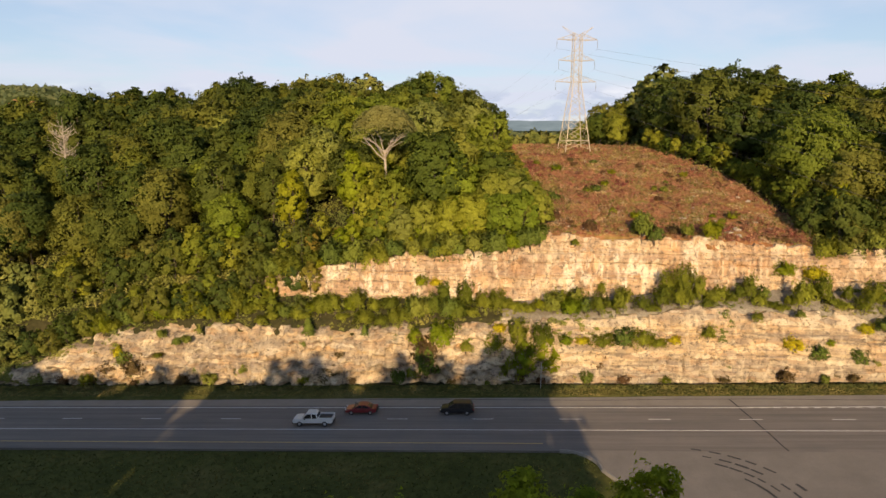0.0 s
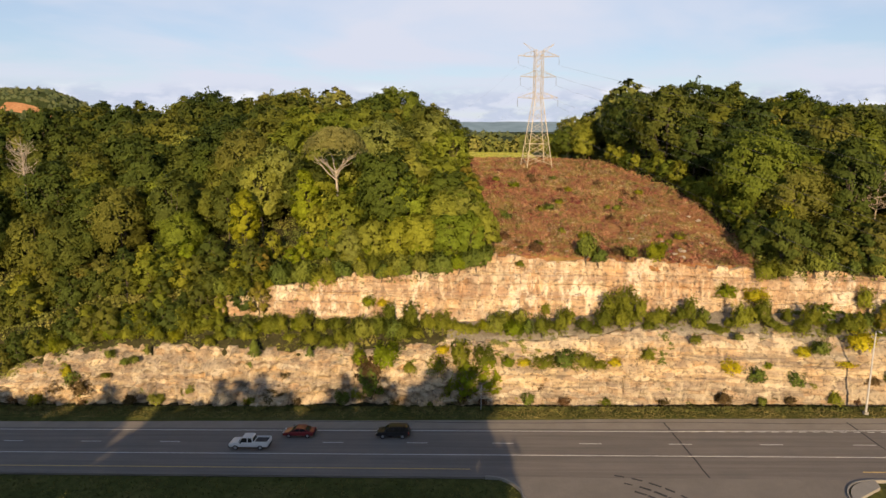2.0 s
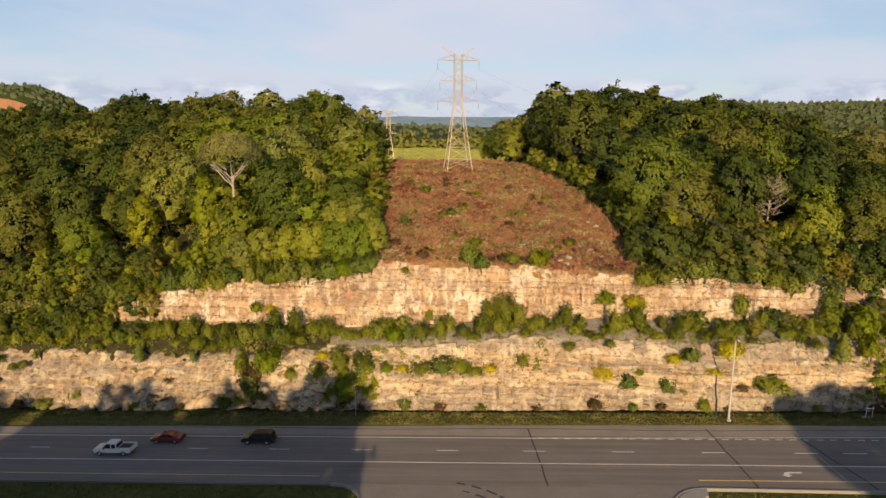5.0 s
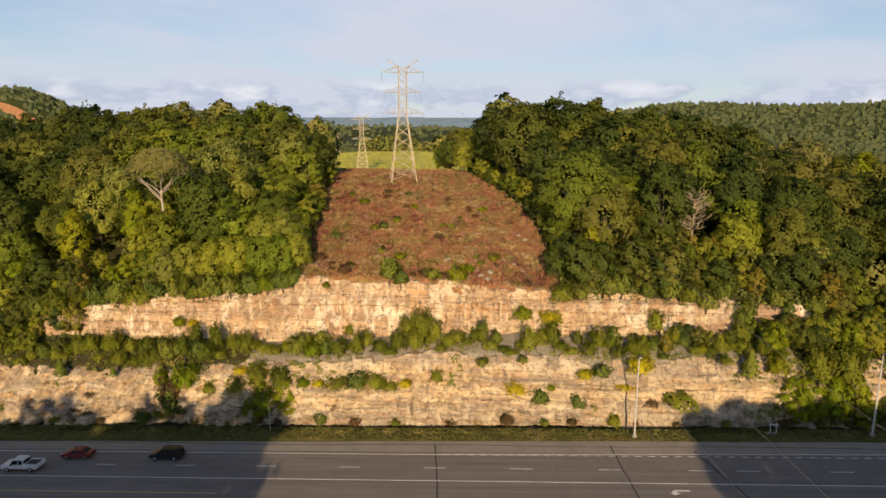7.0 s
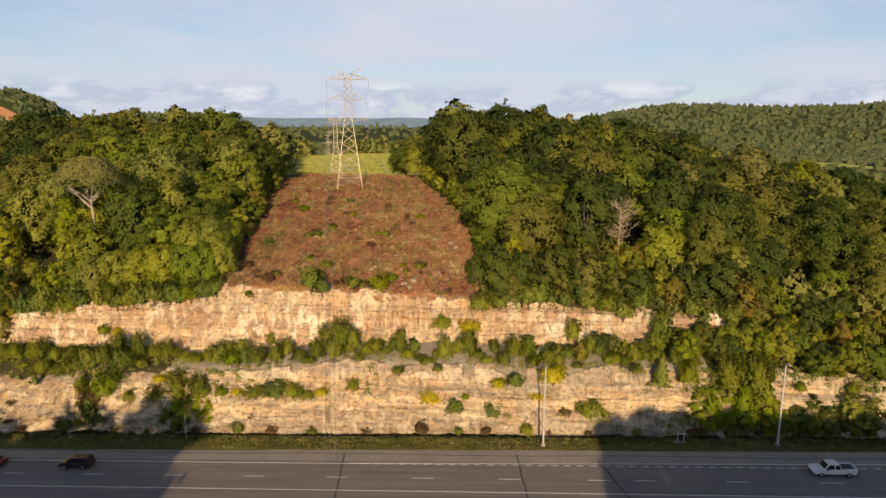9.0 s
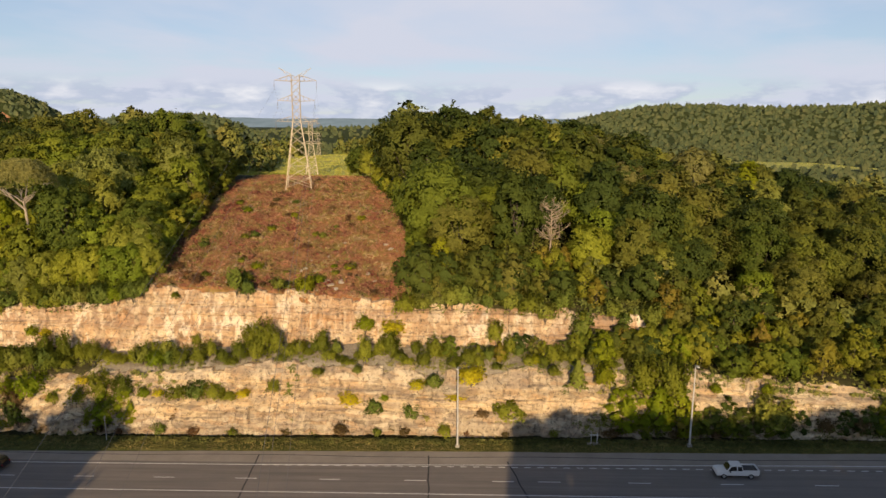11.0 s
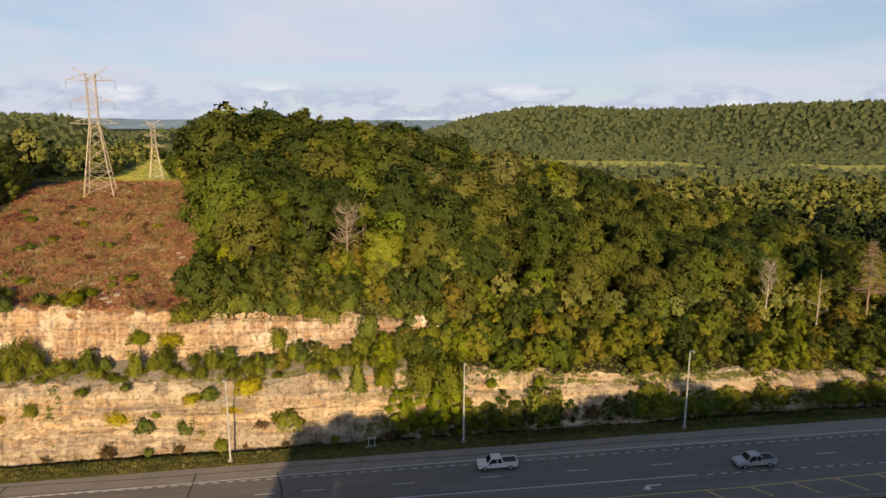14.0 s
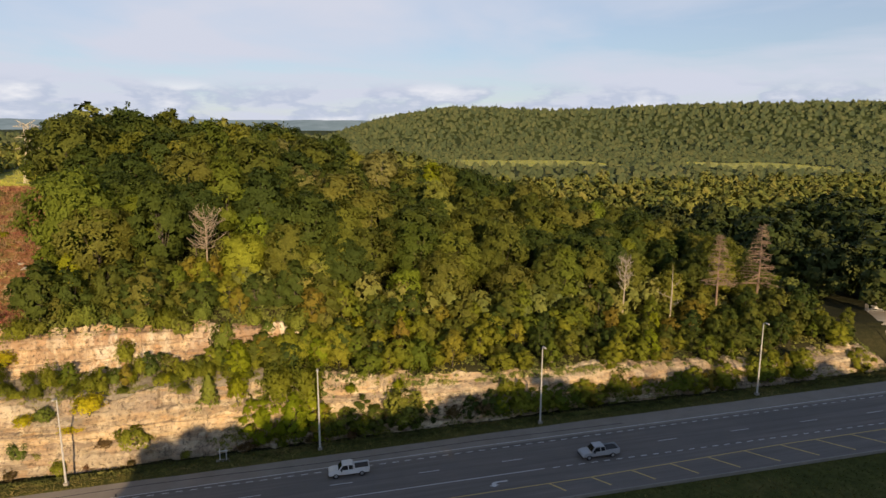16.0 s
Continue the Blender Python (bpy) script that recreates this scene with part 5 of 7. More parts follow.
# the wood on the near bank, whose shade lies over the road
rows = []
rng = np.random.default_rng(15)
for y, drop in ((-12, 114), (-24, 126)):
    for x in np.arange(-112, 250, 5.2):
        x = x + rng.uniform(-1.2, 1.2)
        if 11.5 < x < 87.5 or min(abs(x + 51.8), abs(x + 40.3)) < 2.4:
            continue
        shade = np.interp(x, [-110, -61, -37, 10, 80, 98, 112, 150, 180, 200, 212, 250], [0.5, -1.6, -1.5, -0.4, 4.6, 6.4, 7.0, 8.6, 9.0, 8.0, 6.8, 8.0]) + rng.uniform(-0.9, 0.6)
        z = float(land(x, y)) - 0.3
        k = int(rng.integers(0, 5))
        s = (shade + 0.285 * drop - z) / (15, 17, 16, 13, 15.5)[k]
        rows.append((k, x, y, z, s, rng.uniform(0, 360)))
# single tall crowns standing out of it
for x, shade, k in ((-60.5, -1.2, 5), (-48.8, 3.2, 5), (-28.4, 3.2, 6), (-25.2, 5.0, 5), (-21.8, 4.2, 6), (-17.6, 3.0, 5), (-7.2, 4.8, 6), (-3.8, 6.6, 5), (-0.8, 4.8, 6), (5.0, 5.8, 5), (8.4, 8.6, 6), (11.2, 9.2, 5), (13.6, 7.2, 6)):
    x += 1.8
    z = float(land(x, -16)) - 0.3
    rows.append((k, x, -16, z, (shade + 0.285 * 118 - z) / 17, 50 * x))
joined_trees("near_bank_woods", "tall dark wood on the near bank shading the road", rows, cast_models, WOODS_LEAF)

# ---- lattice pylons and their cables ----
def pylon(x, y, z, turn, fine=True, label="tall steel lattice power pylon on the cleared hill"):
    root = tagged(new("power_pylon"), label, "pylon", "power pylons")
    WAIST, BASE, CAGE = 16.5, 3.2, 0.98
    r = 0.072 if fine else 0.11

    def half(h):
        return BASE + (CAGE - BASE) * min(1.0, h / WAIST)

    levels = [0, 2.2, 5.2, 8.0, 10.6, 13.0, 15.0, 16.5, 18.3, 20.0, 21.7, 23.4, 25.0, 26.6, 28.0]
    for sx in (-1, 1):
        for sy in (-1, 1):
            bm = bmesh.new()
            rod(bm, (sx * BASE, sy * BASE, -0.6), (sx * CAGE, sy * CAGE, WAIST), r * 1.5, r * 1.2, 4)
            rod(bm, (sx * CAGE, sy * CAGE, WAIST), (sx * CAGE, sy * CAGE, 28.0), r * 1.2, r, 4)
            part("leg", bm, PYLON, root)
    for a, b in zip(levels[:-1], levels[1:]):
        ha, hb = half(a), half(b)
        for s in (-1, 1):
            bars = [((-ha, s * ha, a), (hb, s * hb, b), 0.62), ((ha, s * ha, a), (-hb, s * hb, b), 0.62), ((s * ha, -ha, a), (s * hb, hb, b), 0.62), ((s * ha, ha, a), (s * hb, -hb, b), 0.62)]
            if b in (2.2, 5.2, 16.5, 21.7, 26.6):
                bars += [((-hb, s * hb, b), (hb, s * hb, b), 0.7), ((s * hb, -hb, b), (s * hb, hb, b), 0.7)]
            for p, q, w in bars:
                bm = bmesh.new()
                rod(bm, p, q, r * w, r * w, 4)
                part("brace", bm, PYLON, root)
    ends = []
    for h, reach in ((16.4, 5.2), (21.5, 4.6), (26.4, 5.2)):
        for s in (-1, 1):
            bm = bmesh.new()
            tip = (s * reach, 0, h + 0.15)
            for sy in (-1, 1):
                rod(bm, (s * CAGE, sy * CAGE, h), tip, r * 0.9, r * 0.7, 4)
                rod(bm, (s * CAGE, sy * CAGE, h + 1.5), tip, r * 0.7, r * 0.6, 4)
                for k in (0.33, 0.66):
                    xa = s * (CAGE + (reach - CAGE) * k)
                    yy = sy * CAGE * (1 - k)
                    rod(bm, (xa, yy, h + 0.15 * k), (xa - s * 0.4, yy, h + 1.5 * (1 - k)), r * 0.5, r * 0.5, 4)
            part("cross_arm", bm, PYLON, root)
            bm = bmesh.new()
            rod(bm, tip, (s * reach, 0, h - 2.0), 0.022, 0.022, 6)
            for k in range(6):
                rod(bm, (s * reach, 0, h - 0.35 - 0.27 * k), (s * reach, 0, h - 0.45 - 0.27 * k), 0.075, 0.075, 8)
            part("insulator", bm, CERAMIC, root)
            ends.append(Vector((s * reach, 0, h - 2.0)))
    for s in (-1, 1):
        bm = bmesh.new()
        rod(bm, (s * CAGE, 0, 27.2), (s * 4.0, 0, 29.6), r * 0.9, r * 0.6, 4)
        rod(bm, (s * CAGE, 0, 28.0), (s * 4.0, 0, 29.6), r * 0.7, r * 0.6, 4)
        part("earth_wire_horn", bm, PYLON, root)
    root.matrix_basis = pose(x, y, z, 0, 0, turn)
    return [root.matrix_basis @ e for e in ends]


PX, PY, PZ = 20.3, 168.0, 35.0
tips = pylon(PX, PY, PZ, 13)
pylon2 = pylon(-25.0, 341, float(land(-25.0, 341)), 13, False, "farther steel lattice power pylon in the pasture")
pylon(-164.0, 870, float(land(-164, 870)), 13, False, "small distant lattice power pylon in the valley")


def cable(a, b, sag, thick=0.013, label="thin aluminium power cable hanging between pylons"):
    a, b = Vector(a), Vector(b)
    n = 40
    pts = [a.lerp(b, k / n) - Vector((0, 0, 4 * sag * (k / n) * (1 - k / n))) for k in range(n + 1)]
    q = (b - a).to_track_quat("Z", "Y")
    ring = [q @ Vector((thick * math.cos(k * math.pi / 2), thick * math.sin(k * math.pi / 2), 0)) for k in range(4)]
    V = [p + r for p in pts for r in ring]
    F = [(4 * i + k, 4 * i + (k + 1) % 4, 4 * i + 4 + (k + 1) % 4, 4 * i + 4 + k) for i in range(n) for k in range(4)]
    me = mesh("power_cable", [v[:] for v in V], F, WIRE)
    tagged(new("power_cable", me), label, "cable", "cables of the power line")


NEAR_END = Vector((122, -240, -4))
for k, e in enumerate(tips):
    off = Vector(((-1 if k % 2 == 0 else 1) * 5.0, 0, (k // 2) * 4.5))
    cable(e, NEAR_END + off, 5.0)
for a, b in zip(tips, pylon2):
    cable(a, b, 6.0, thick=0.008)


# ---- street lamps ----
def street_lamp(x, y, label="tall slim pale steel street lamp on the verge"):
    root = tagged(new("street_lamp"), label, "street lamp", "street lamps along the road")
    bm = bmesh.new()
    rod(bm, (0, 0, 0.35), (0, 0, 12.9), 0.16, 0.085, 12)
    part("pole", bm, GALV, root)
    bm = bmesh.new()
    box(bm, (-0.32, -0.32, -0.5), (0.32, 0.32, 0.38), 0.05)
    part("footing", bm, KERB, root)
    bm = bmesh.new()
    rod(bm, (0, 0, 12.8), (0, -0.25, 13.05), 0.05, 0.045, 8)
    rod(bm, (0, -0.25, 13.05), (0, -0.7, 13.1), 0.045, 0.04, 8)
    part("arm", bm, GALV, root)
    bm = bmesh.new()
    box(bm, (-0.16, -1.35, 13.0), (0.16, -0.6, 13.17), 0.05)
    part("lamp_head", bm, GALV, root)
    root.matrix_basis = pose(x, y, float(land(x, y)), 0, 0, 0)
    return root


street_lamp(65.4, 95.9)
for lx, ly in ((100.4, 96.7), (135.3, 96.0), (175.0, 96.2), (213.0, 95.8)):
    street_lamp(lx, ly)


# ---- roadside post and marker posts ----
def sign_post(x, y, h, label):
    root = tagged(new("sign_post"), label, "post")
    bm = bmesh.new()
    rod(bm, (0, 0, -0.3), (0, 0, h), 0.06, 0.05, 6)
    part("pole", bm, GALV, root)
    bm = bmesh.new()
    box(bm, (-0.22, -0.05, h - 0.45), (0.22, -0.02, h), 0.01)
    part("plate", bm, GALV, root)
    root.matrix_basis = pose(x, y, float(land(x, y)), 0, 0, 90)


sign_post(8.0, 97.2, 4.2, "grey steel post seen edge-on beside the rock")


# ---- shrubs on the rock ----
def shrub(kind, x, y, z, width, tall=1.0):
    model = SHRUBS[kind]
    rad = dict(green=1.5, wide=1.9, tall=1.4, cone=1.15, cedar=1.25, yellow=1.5, bright=1.5, russet=1.2)[kind]
    plant(model, x, y, z, width / 2 / rad, RNG.uniform(0, 360), tall)


Y1 = 101.6
for kind, x, z, w, tall in (("cedar", -55.7, 5.0, 2.0, 0.9), ("yellow", -63.5, 1.4, 2.2, 1.2), ("cedar", -62.6, -0.6, 3.0, 1.2), ("russet", -60.8, -1.8, 4.4, 1.1), ("russet", -65.2, -2.2, 3.6, 1.0), ("cedar", -42.0, -1.4, 2.4, 1.1), ("russet", -26.5, -1.0, 3.2, 1.0), ("russet", -10.6, 1.6, 5.0, 1.3), ("cedar", -53.2, 3.8, 1.8, 0.9), ("cedar", -51.3, 4.3, 1.7, 0.9), ("cone", -49.1, 6.0, 1.2, 0.8), ("green", -56.6, 1.6, 1.5, 0.8), ("cedar", -49.7, -1.0, 1.5, 1.2),
                            ("cone", -30.3, 6.2, 2.6, 0.8), ("cone", -20.8, 6.4, 1.6, 0.8), ("russet", -52.4, -2.4, 2.0, 1.0), ("russet", -24.6, 2.6, 2.4, 0.6),
                            ("bright", -12.2, 4.8, 2.9, 1.2), ("bright", -7.8, 4.4, 4.8, 1.1), ("green", -4.0, 4.0, 2.6, 1.0), ("green", 0.8, 4.0, 3.4, 1.1), ("tall", 4.6, 4.6, 3.6, 1.2), ("yellow", 1.5, 7.4, 2.2, 0.9),
                            ("tall", 8.3, 4.2, 3.4, 1.2), ("bright", 9.7, 1.4, 3.4, 1.2), ("tall", 6.0, -0.6, 4.4, 1.2), ("tall", 2.8, -0.6, 3.6, 1.1), ("bright", 12.2, 5.4, 2.2, 1.0), ("cedar", -10.5, -0.6, 4.6, 1.3), ("green", -13.0, -0.6, 2.6, 1.0),
                            ("yellow", 14.9, 5.8, 2.0, 0.9), ("wide", 18.2, 5.4, 4.1, 1.2), ("cedar", 21.4, 5.4, 3.6, 1.0), ("green", 24.4, 5.6, 3.8, 0.9), ("yellow", 29.4, 6.3, 2.4, 0.7), ("wide", 26.8, 5.6, 2.8, 1.2), ("tall", 34.6, 6.9, 2.4, 0.9),
                            ("russet", 17.7, 1.8, 3.0, 1.0), ("russet", 21.0, -0.3, 2.3, 0.8), ("yellow", 47.7, 5.6, 3.9, 0.8), ("cedar", 51.4, 3.9, 3.3, 1.0), ("bright", 53.0, 6.4, 1.8, 0.9), ("cedar", 57.6, 3.6, 2.9, 1.0), ("green", 60.2, 3.7, 1.8, 0.8),
                            ("yellow", 58.5, 8.6, 2.7, 0.8), ("cedar", 61.1, 8.7, 3.0, 0.9), ("yellow", 65.0, 7.2, 3.6, 0.5), ("yellow", 67.2, 9.6, 4.0, 1.0), ("wide", 73.4, 4.4, 6.2, 1.1), ("russet", 69.0, 4.2, 2.6, 0.9),
                            ("russet", 54.2, 1.3, 1.6, 0.9), ("russet", 50.2, 0.9, 1.5, 0.9), ("russet", 56.0, 1.2, 1.5, 0.8), ("russet", 36.2, 0.4, 2.0, 0.8), ("green", 42.1, 10.2, 2.2, 0.8), ("cedar", 48.6, 10.8, 1.8, 0.8),
                            ("cone", 84.1, 9.6, 3.6, 0.9), ("bright", 88.3, 9.6, 3.4, 1.4), ("green", 80.4, 11.6, 2.6, 0.7), ("tall", 94.6, 8.8, 4.6, 1.1), ("tall", 99.0, 7.6, 5.2, 1.2), ("green", 94.4, 2.6, 4.4, 0.8),
                            ("bright", 105.5, 9.6, 2.0, 0.9), ("bright", 113.2, 9.4, 2.0, 1.1), ("cedar", 114.0, 4.2, 6.8, 0.9), ("green", 102.6, 2.6, 4.4, 1.0), ("green", 108.0, 3.0, 4.4, 0.9), ("wide", 130.8, 7.4, 5.4, 1.0), ("wide", 133.9, 4.6, 6.6, 0.8),
                            ("russet", 127.0, 4.4, 4.0, 0.9), ("russet", 122.0, 4.0, 3.6, 0.9), ("wide", 140.0, 4.6, 5.4, 0.8), ("green", 151.4, 5.6, 5.2, 0.9), ("wide", 161.3, 5.6, 6.6, 0.8), ("wide", 170.4, 5.6, 6.2, 0.8), ("green", 178.0, 6.0, 4.0, 0.8), ("wide", 186.8, 6.2, 5.4, 0.7)):
    shrub(kind, x, Y1 + 0.13 * max(0.0, z - float(road_z(x)) - 2.0), z, w, tall)
# along the bench between the two faces
kinds = ["green", "wide", "green", "wide", "tall", "cedar", "tall", "bright"]
xb = -70.0
while xb < 92:
    full = np.interp(xb, [-70, -22, 6, 18, 30, 60, 92], [1.0, 1.0, 0.9, 0.55, 0.95, 1.0, 1.0])
    if RNG.uniform() < full:
        k = kinds[int(RNG.integers(0, 8))]
        yb = RNG.uniform(104.6, 107.2)
        shrub(k, xb, yb, float(land(xb, yb)) - 0.15, RNG.uniform(1.9, 3.4), RNG.uniform(0.9, 1.5))
    xb += RNG.uniform(0.8, 1.7)
# taller growth where the bench closes up to the east
for k in range(34):
    x = 52 + 1.35 * k + RNG.uniform(-0.6, 0.6)
    y = RNG.uniform(105.2, 108.6)
    if RNG.uniform() < 0.25 + 0.018 * k:
        plant(YOUNG[int(RNG.choice([0, 2, 3, 4, 2]))], x, y, float(land(x, y)) - 0.3, RNG.uniform(0.38, 0.50) + 0.004 * k, 41 * k, 1.0)
# at the cliff top of the clearing and in the upper face
for kind, x, y, z, w, tall in (("cedar", 25.4, 111.4, 21.6, 3.7, 1.3), ("cedar", 27.6, 110.9, 21.0, 3.0, 1.1), ("cedar", 33.0, 111.6, 22.2, 2.4, 1.0), ("green", 14.3, 111.2, 20.4, 1.8, 0.8), ("cedar", 5.4, 111.3, 19.3, 3.7, 1.2), ("cedar", 0.7, 111.2, 18.2, 4.4, 1.1),
                               ("green", -8.3, 111.2, 17.8, 4.4, 0.9), ("tall", 18.7, 109.1, 12.3, 2.0, 0.9), ("bright", 48.6, 109.6, 15.6, 3.6, 0.9), ("yellow", -9.5, 109.2, 13.2, 2.0, 1.0), ("bright", -12.0, 109.2, 13.0, 2.2, 1.1), ("cedar", 85.5, 110.2, 14.6, 4.0, 1.4), ("tall", 71.0, 109.4, 13.8, 3.0, 1.2), ("bright", 37.5, 112.6, 21.3, 3.4, 1.1), ("green", 26.0, 114.5, 22.6, 2.8, 0.9), ("bright", 39.0, 115.5, 22.4, 2.6, 0.8), ("yellow", 53.5, 109.4, 15.0, 3.6, 1.0), ("russet", 17.0, 113.5, 22.4, 2.6, 1.0), ("russet", 31.5, 114.0, 22.0, 2.4, 0.9)):
    shrub(kind, x, y, z, w, tall)

# cedars and bushes leaning over the rim below the wood
rng = np.random.default_rng(81)
for x in np.concatenate([np.arange(-44, 9, 2.3), np.arange(56, 100, 3.4)]):
    x = x + rng.uniform(-0.9, 0.9)
    z = float(upper_rim(x)) - rng.uniform(0.4, 2.2)
    shrub(("cedar", "cedar", "green", "cedar", "bright", "tall")[int(rng.integers(0, 6 if x < 10 else 4))], x, rng.uniform(110.6, 111.6), z, rng.uniform(2.4, 4.6), rng.uniform(0.9, 1.3))
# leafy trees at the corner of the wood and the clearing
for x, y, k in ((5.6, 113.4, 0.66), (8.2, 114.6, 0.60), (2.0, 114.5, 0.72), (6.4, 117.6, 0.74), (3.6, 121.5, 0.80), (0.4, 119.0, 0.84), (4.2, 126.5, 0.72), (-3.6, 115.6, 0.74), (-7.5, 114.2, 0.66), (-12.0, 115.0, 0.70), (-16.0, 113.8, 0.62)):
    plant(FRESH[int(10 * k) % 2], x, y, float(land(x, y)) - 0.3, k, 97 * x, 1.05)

# trees that stand out of the wood
def umbrella_tree(name, label, seed, fork, height, spread):
    """A flat-topped tree: bare forking limbs that fan out under a thin domed crown."""
    rng = np.random.default_rng(seed)
    root = tagged(new(name), label, "tree")
    bm = bmesh.new()
    rod(bm, (0, 0, -0.6), (0.2, 0, fork * 0.6), 0.34, 0.26, 8)
    rod(bm, (0.2, 0, fork * 0.6), (0, 0, fork), 0.26, 0.22, 8)
    part("trunk", bm, DEAD_WOOD, root)
    for k in range(9):
        a = 2 * math.pi * k / 9 + rng.uniform(-0.25, 0.25)
        side = Vector((math.cos(a), math.sin(a), 0))
        start = Vector((0, 0, fork - rng.uniform(0.0, 1.8)))
        reach = spread * rng.uniform(0.42, 0.55)
        knee = start + side * reach * 0.5 + Vector((0, 0, rng.uniform(0.9, 1.7)))
        elbow = start + side * reach + Vector((0, 0, rng.uniform(2.2, 3.2)))
        bm = bmesh.new()
        rod(bm, start, knee, 0.15, 0.12, 6)
        rod(bm, knee, elbow, 0.12, 0.08, 6)
        for j in range(4):
            b = a + rng.uniform(-0.7, 0.7)
            s0 = knee.lerp(elbow, rng.uniform(0.3, 1.0))
            e = s0 + Vector((math.cos(b), math.sin(b), 0)) * spread * rng.uniform(0.2, 0.42) + Vector((0, 0, rng.uniform(0.9, 1.9)))
            rod(bm, s0, e, 0.07, 0.03, 5)
        part("limb", bm, DEAD_WOOD, root)
    n = 6000
    q = spread * np.sqrt(rng.uniform(0, 1, n)) * rng.uniform(0.92, 1.06, n)
    a = rng.uniform(0, 6.283, n)
    dome = np.sqrt(np.clip(1 - (q / spread) ** 2, 0, 1))
    lump = 0.9 * (vnoise(q * np.cos(a) / 1.5, q * np.sin(a) / 1.5, 5) - 0.5)
    zz = fork + 3.0 + (height - fork - 3.0) * dome * rng.uniform(0.55, 1.0, n) + lump
    pos = np.stack([q * np.cos(a), q * np.sin(a), zz], 1)
    tn = unit(np.stack([0.95 * np.cos(a), 0.95 * np.sin(a), np.full(n, 0.30)], 1) + 0.3 * rng.normal(size=(n, 3)))
    V, F = leaf_sprays(pos, tn + 0.5 * rng.normal(size=(n, 3)), 0.27 * rng.uniform(0.6, 1.2, n), rng, 1.5, tn)
    child("crown", leafy("crown", V, F, np.repeat(tn, 3, axis=0), LEAF_PALE), root)
    return root


base = float(land(-20.2, 122.0))
plant(umbrella_tree("olive_crowned_tree", "pale olive flat-topped tree with bare white limbs", 51, 36.2 - base, 44.4 - base, 6.2), -20.2, 122.0, base, 1.0, 20)
for x, y, k, m in ((35.0, 189.0, 0.80, FRESH[0]), (31.5, 196.0, 0.78, TALL_BACK[3]), (36.5, 195.0, 0.90, TALL_BACK[0]), (28.5, 204.0, 0.78, FRESH[1]), (33.0, 205.0, 0.85, TALL_BACK[1]), (39.0, 203.0, 0.95, DARK_BACK[0])):
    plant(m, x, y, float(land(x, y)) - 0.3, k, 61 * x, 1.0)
PALE2 = tree_model("olive_crowned_tree", "pale olive round tree rising above the wood", 52, 19.0, 6.2, 5.0, 46, 4600, 0.38, LEAF_PALE, DEAD_WOOD, 0.8)
for x, y, s in ((118.0, 164.0, 0.96), (96.0, 165.0, 0.84), (99.6, 150.5, 0.76)):
    plant(PALE2, x, y, float(land(x, y)), s, 40 * s + x)
LIME = tree_model("lime_green_tree", "tall yellow-green tree standing among darker trees", 53, 15.0, 3.0, 2.0, 40, 3200, 0.38, LEAF_BRIGHT, None, 0.5)
plant(LIME, -38.0, 121.0, float(land(-38, 121)), 1.0, 10)
plant(LIME, 131.0, 165.0, float(land(131, 165)), 1.15, 200)
plant(LIME, -27.0, 124.5, float(land(-27, 124.5)), 1.05, 100)
plant(bare_model("bare_tree", "leafless grey tree with fine branches in the wood", 61, 12.5, 4.4, 64, False, GREY_WOOD), 81.3, 128.0, float(land(81.3, 128.0)), 0.95, 0)
plant(bare_model("dead_conifer", "brown dead conifer with drooping bare branches", 62, 17.5, 4.8, 110, True, plain("brown_dead_wood", (0.26, 0.18, 0.125), 0.9)), 189.5, 117.0, 14.6, 1.0, 0)
plant(bare_model("dead_conifer", "brown dead conifer with drooping bare branches", 63, 15.0, 4.6, 100, True, plain("brown_dead_wood", (0.26, 0.18, 0.125), 0.9)), 180.0, 116.5, 15.4, 1.0, 70)
plant(bare_model("bare_tree", "small leafless grey tree in the wood", 64, 11.0, 2.4, 36), 159.0, 115.5, 16.6, 1.0, 0)
plant(bare_model("broken_snag", "pale broken dead trunk with two stub limbs", 65, 12.0, 2.6, 3), 168.3, 114.0, 13.6, 1.0, 30)
plant(bare_model("bare_tree", "leafless grey tree on the wooded slope", 66, 14.0, 3.2, 44), -90.0, 132.0, 28.5, 1.0, 0)
near_tree = tree_model("roadside_tree", "sunlit yellow-green broadleaf tree beside the side road", 54, 14.0, 2.7, 2.0, 60, 9000, 0.15, LEAF_BRIGHT, None, 0.6)
for x, y, s, tall, turn in ((10.2, 38.4, 1.34, 1.10, 0), (2.6, 37.3, 1.34, 1.06, 120), (-1.6, 38.6, 1.1, 1.06, 220), (6.4, 41.5, 1.2, 1.0, 40), (-6.5, 41.0, 1.15, 1.0, 300), (-11.0, 42.0, 1.1, 1.0, 10)):
    plant(near_tree, x, y, float(land(x, y)) - 0.3, s, turn, tall)



# ---- undergrowth, brush and grass ----
def sprays(name, label, category, P, N, size, mat, seed, long=1.4, kind="stuff"):
    V, F = leaf_sprays(P, N, size, np.random.default_rng(seed), long)
    return tagged(new(name, mesh(name, V, F, mat)), label, category, kind=kind)


def clumps(P, r, per, rng, squash=0.7):
    n = len(P)
    d = rng.normal(size=(n * per, 3))
    d[:, 2] = np.abs(d[:, 2])
    d /= np.linalg.norm(d, axis=1, keepdims=True)
    rr = np.repeat(r, per) * rng.uniform(0.6, 1.1, n * per)
    pos = np.repeat(P, per, axis=0) + d * rr[:, None] * np.array([1, 1, squash])
    return pos, d + 0.5 * rng.normal(size=d.shape)


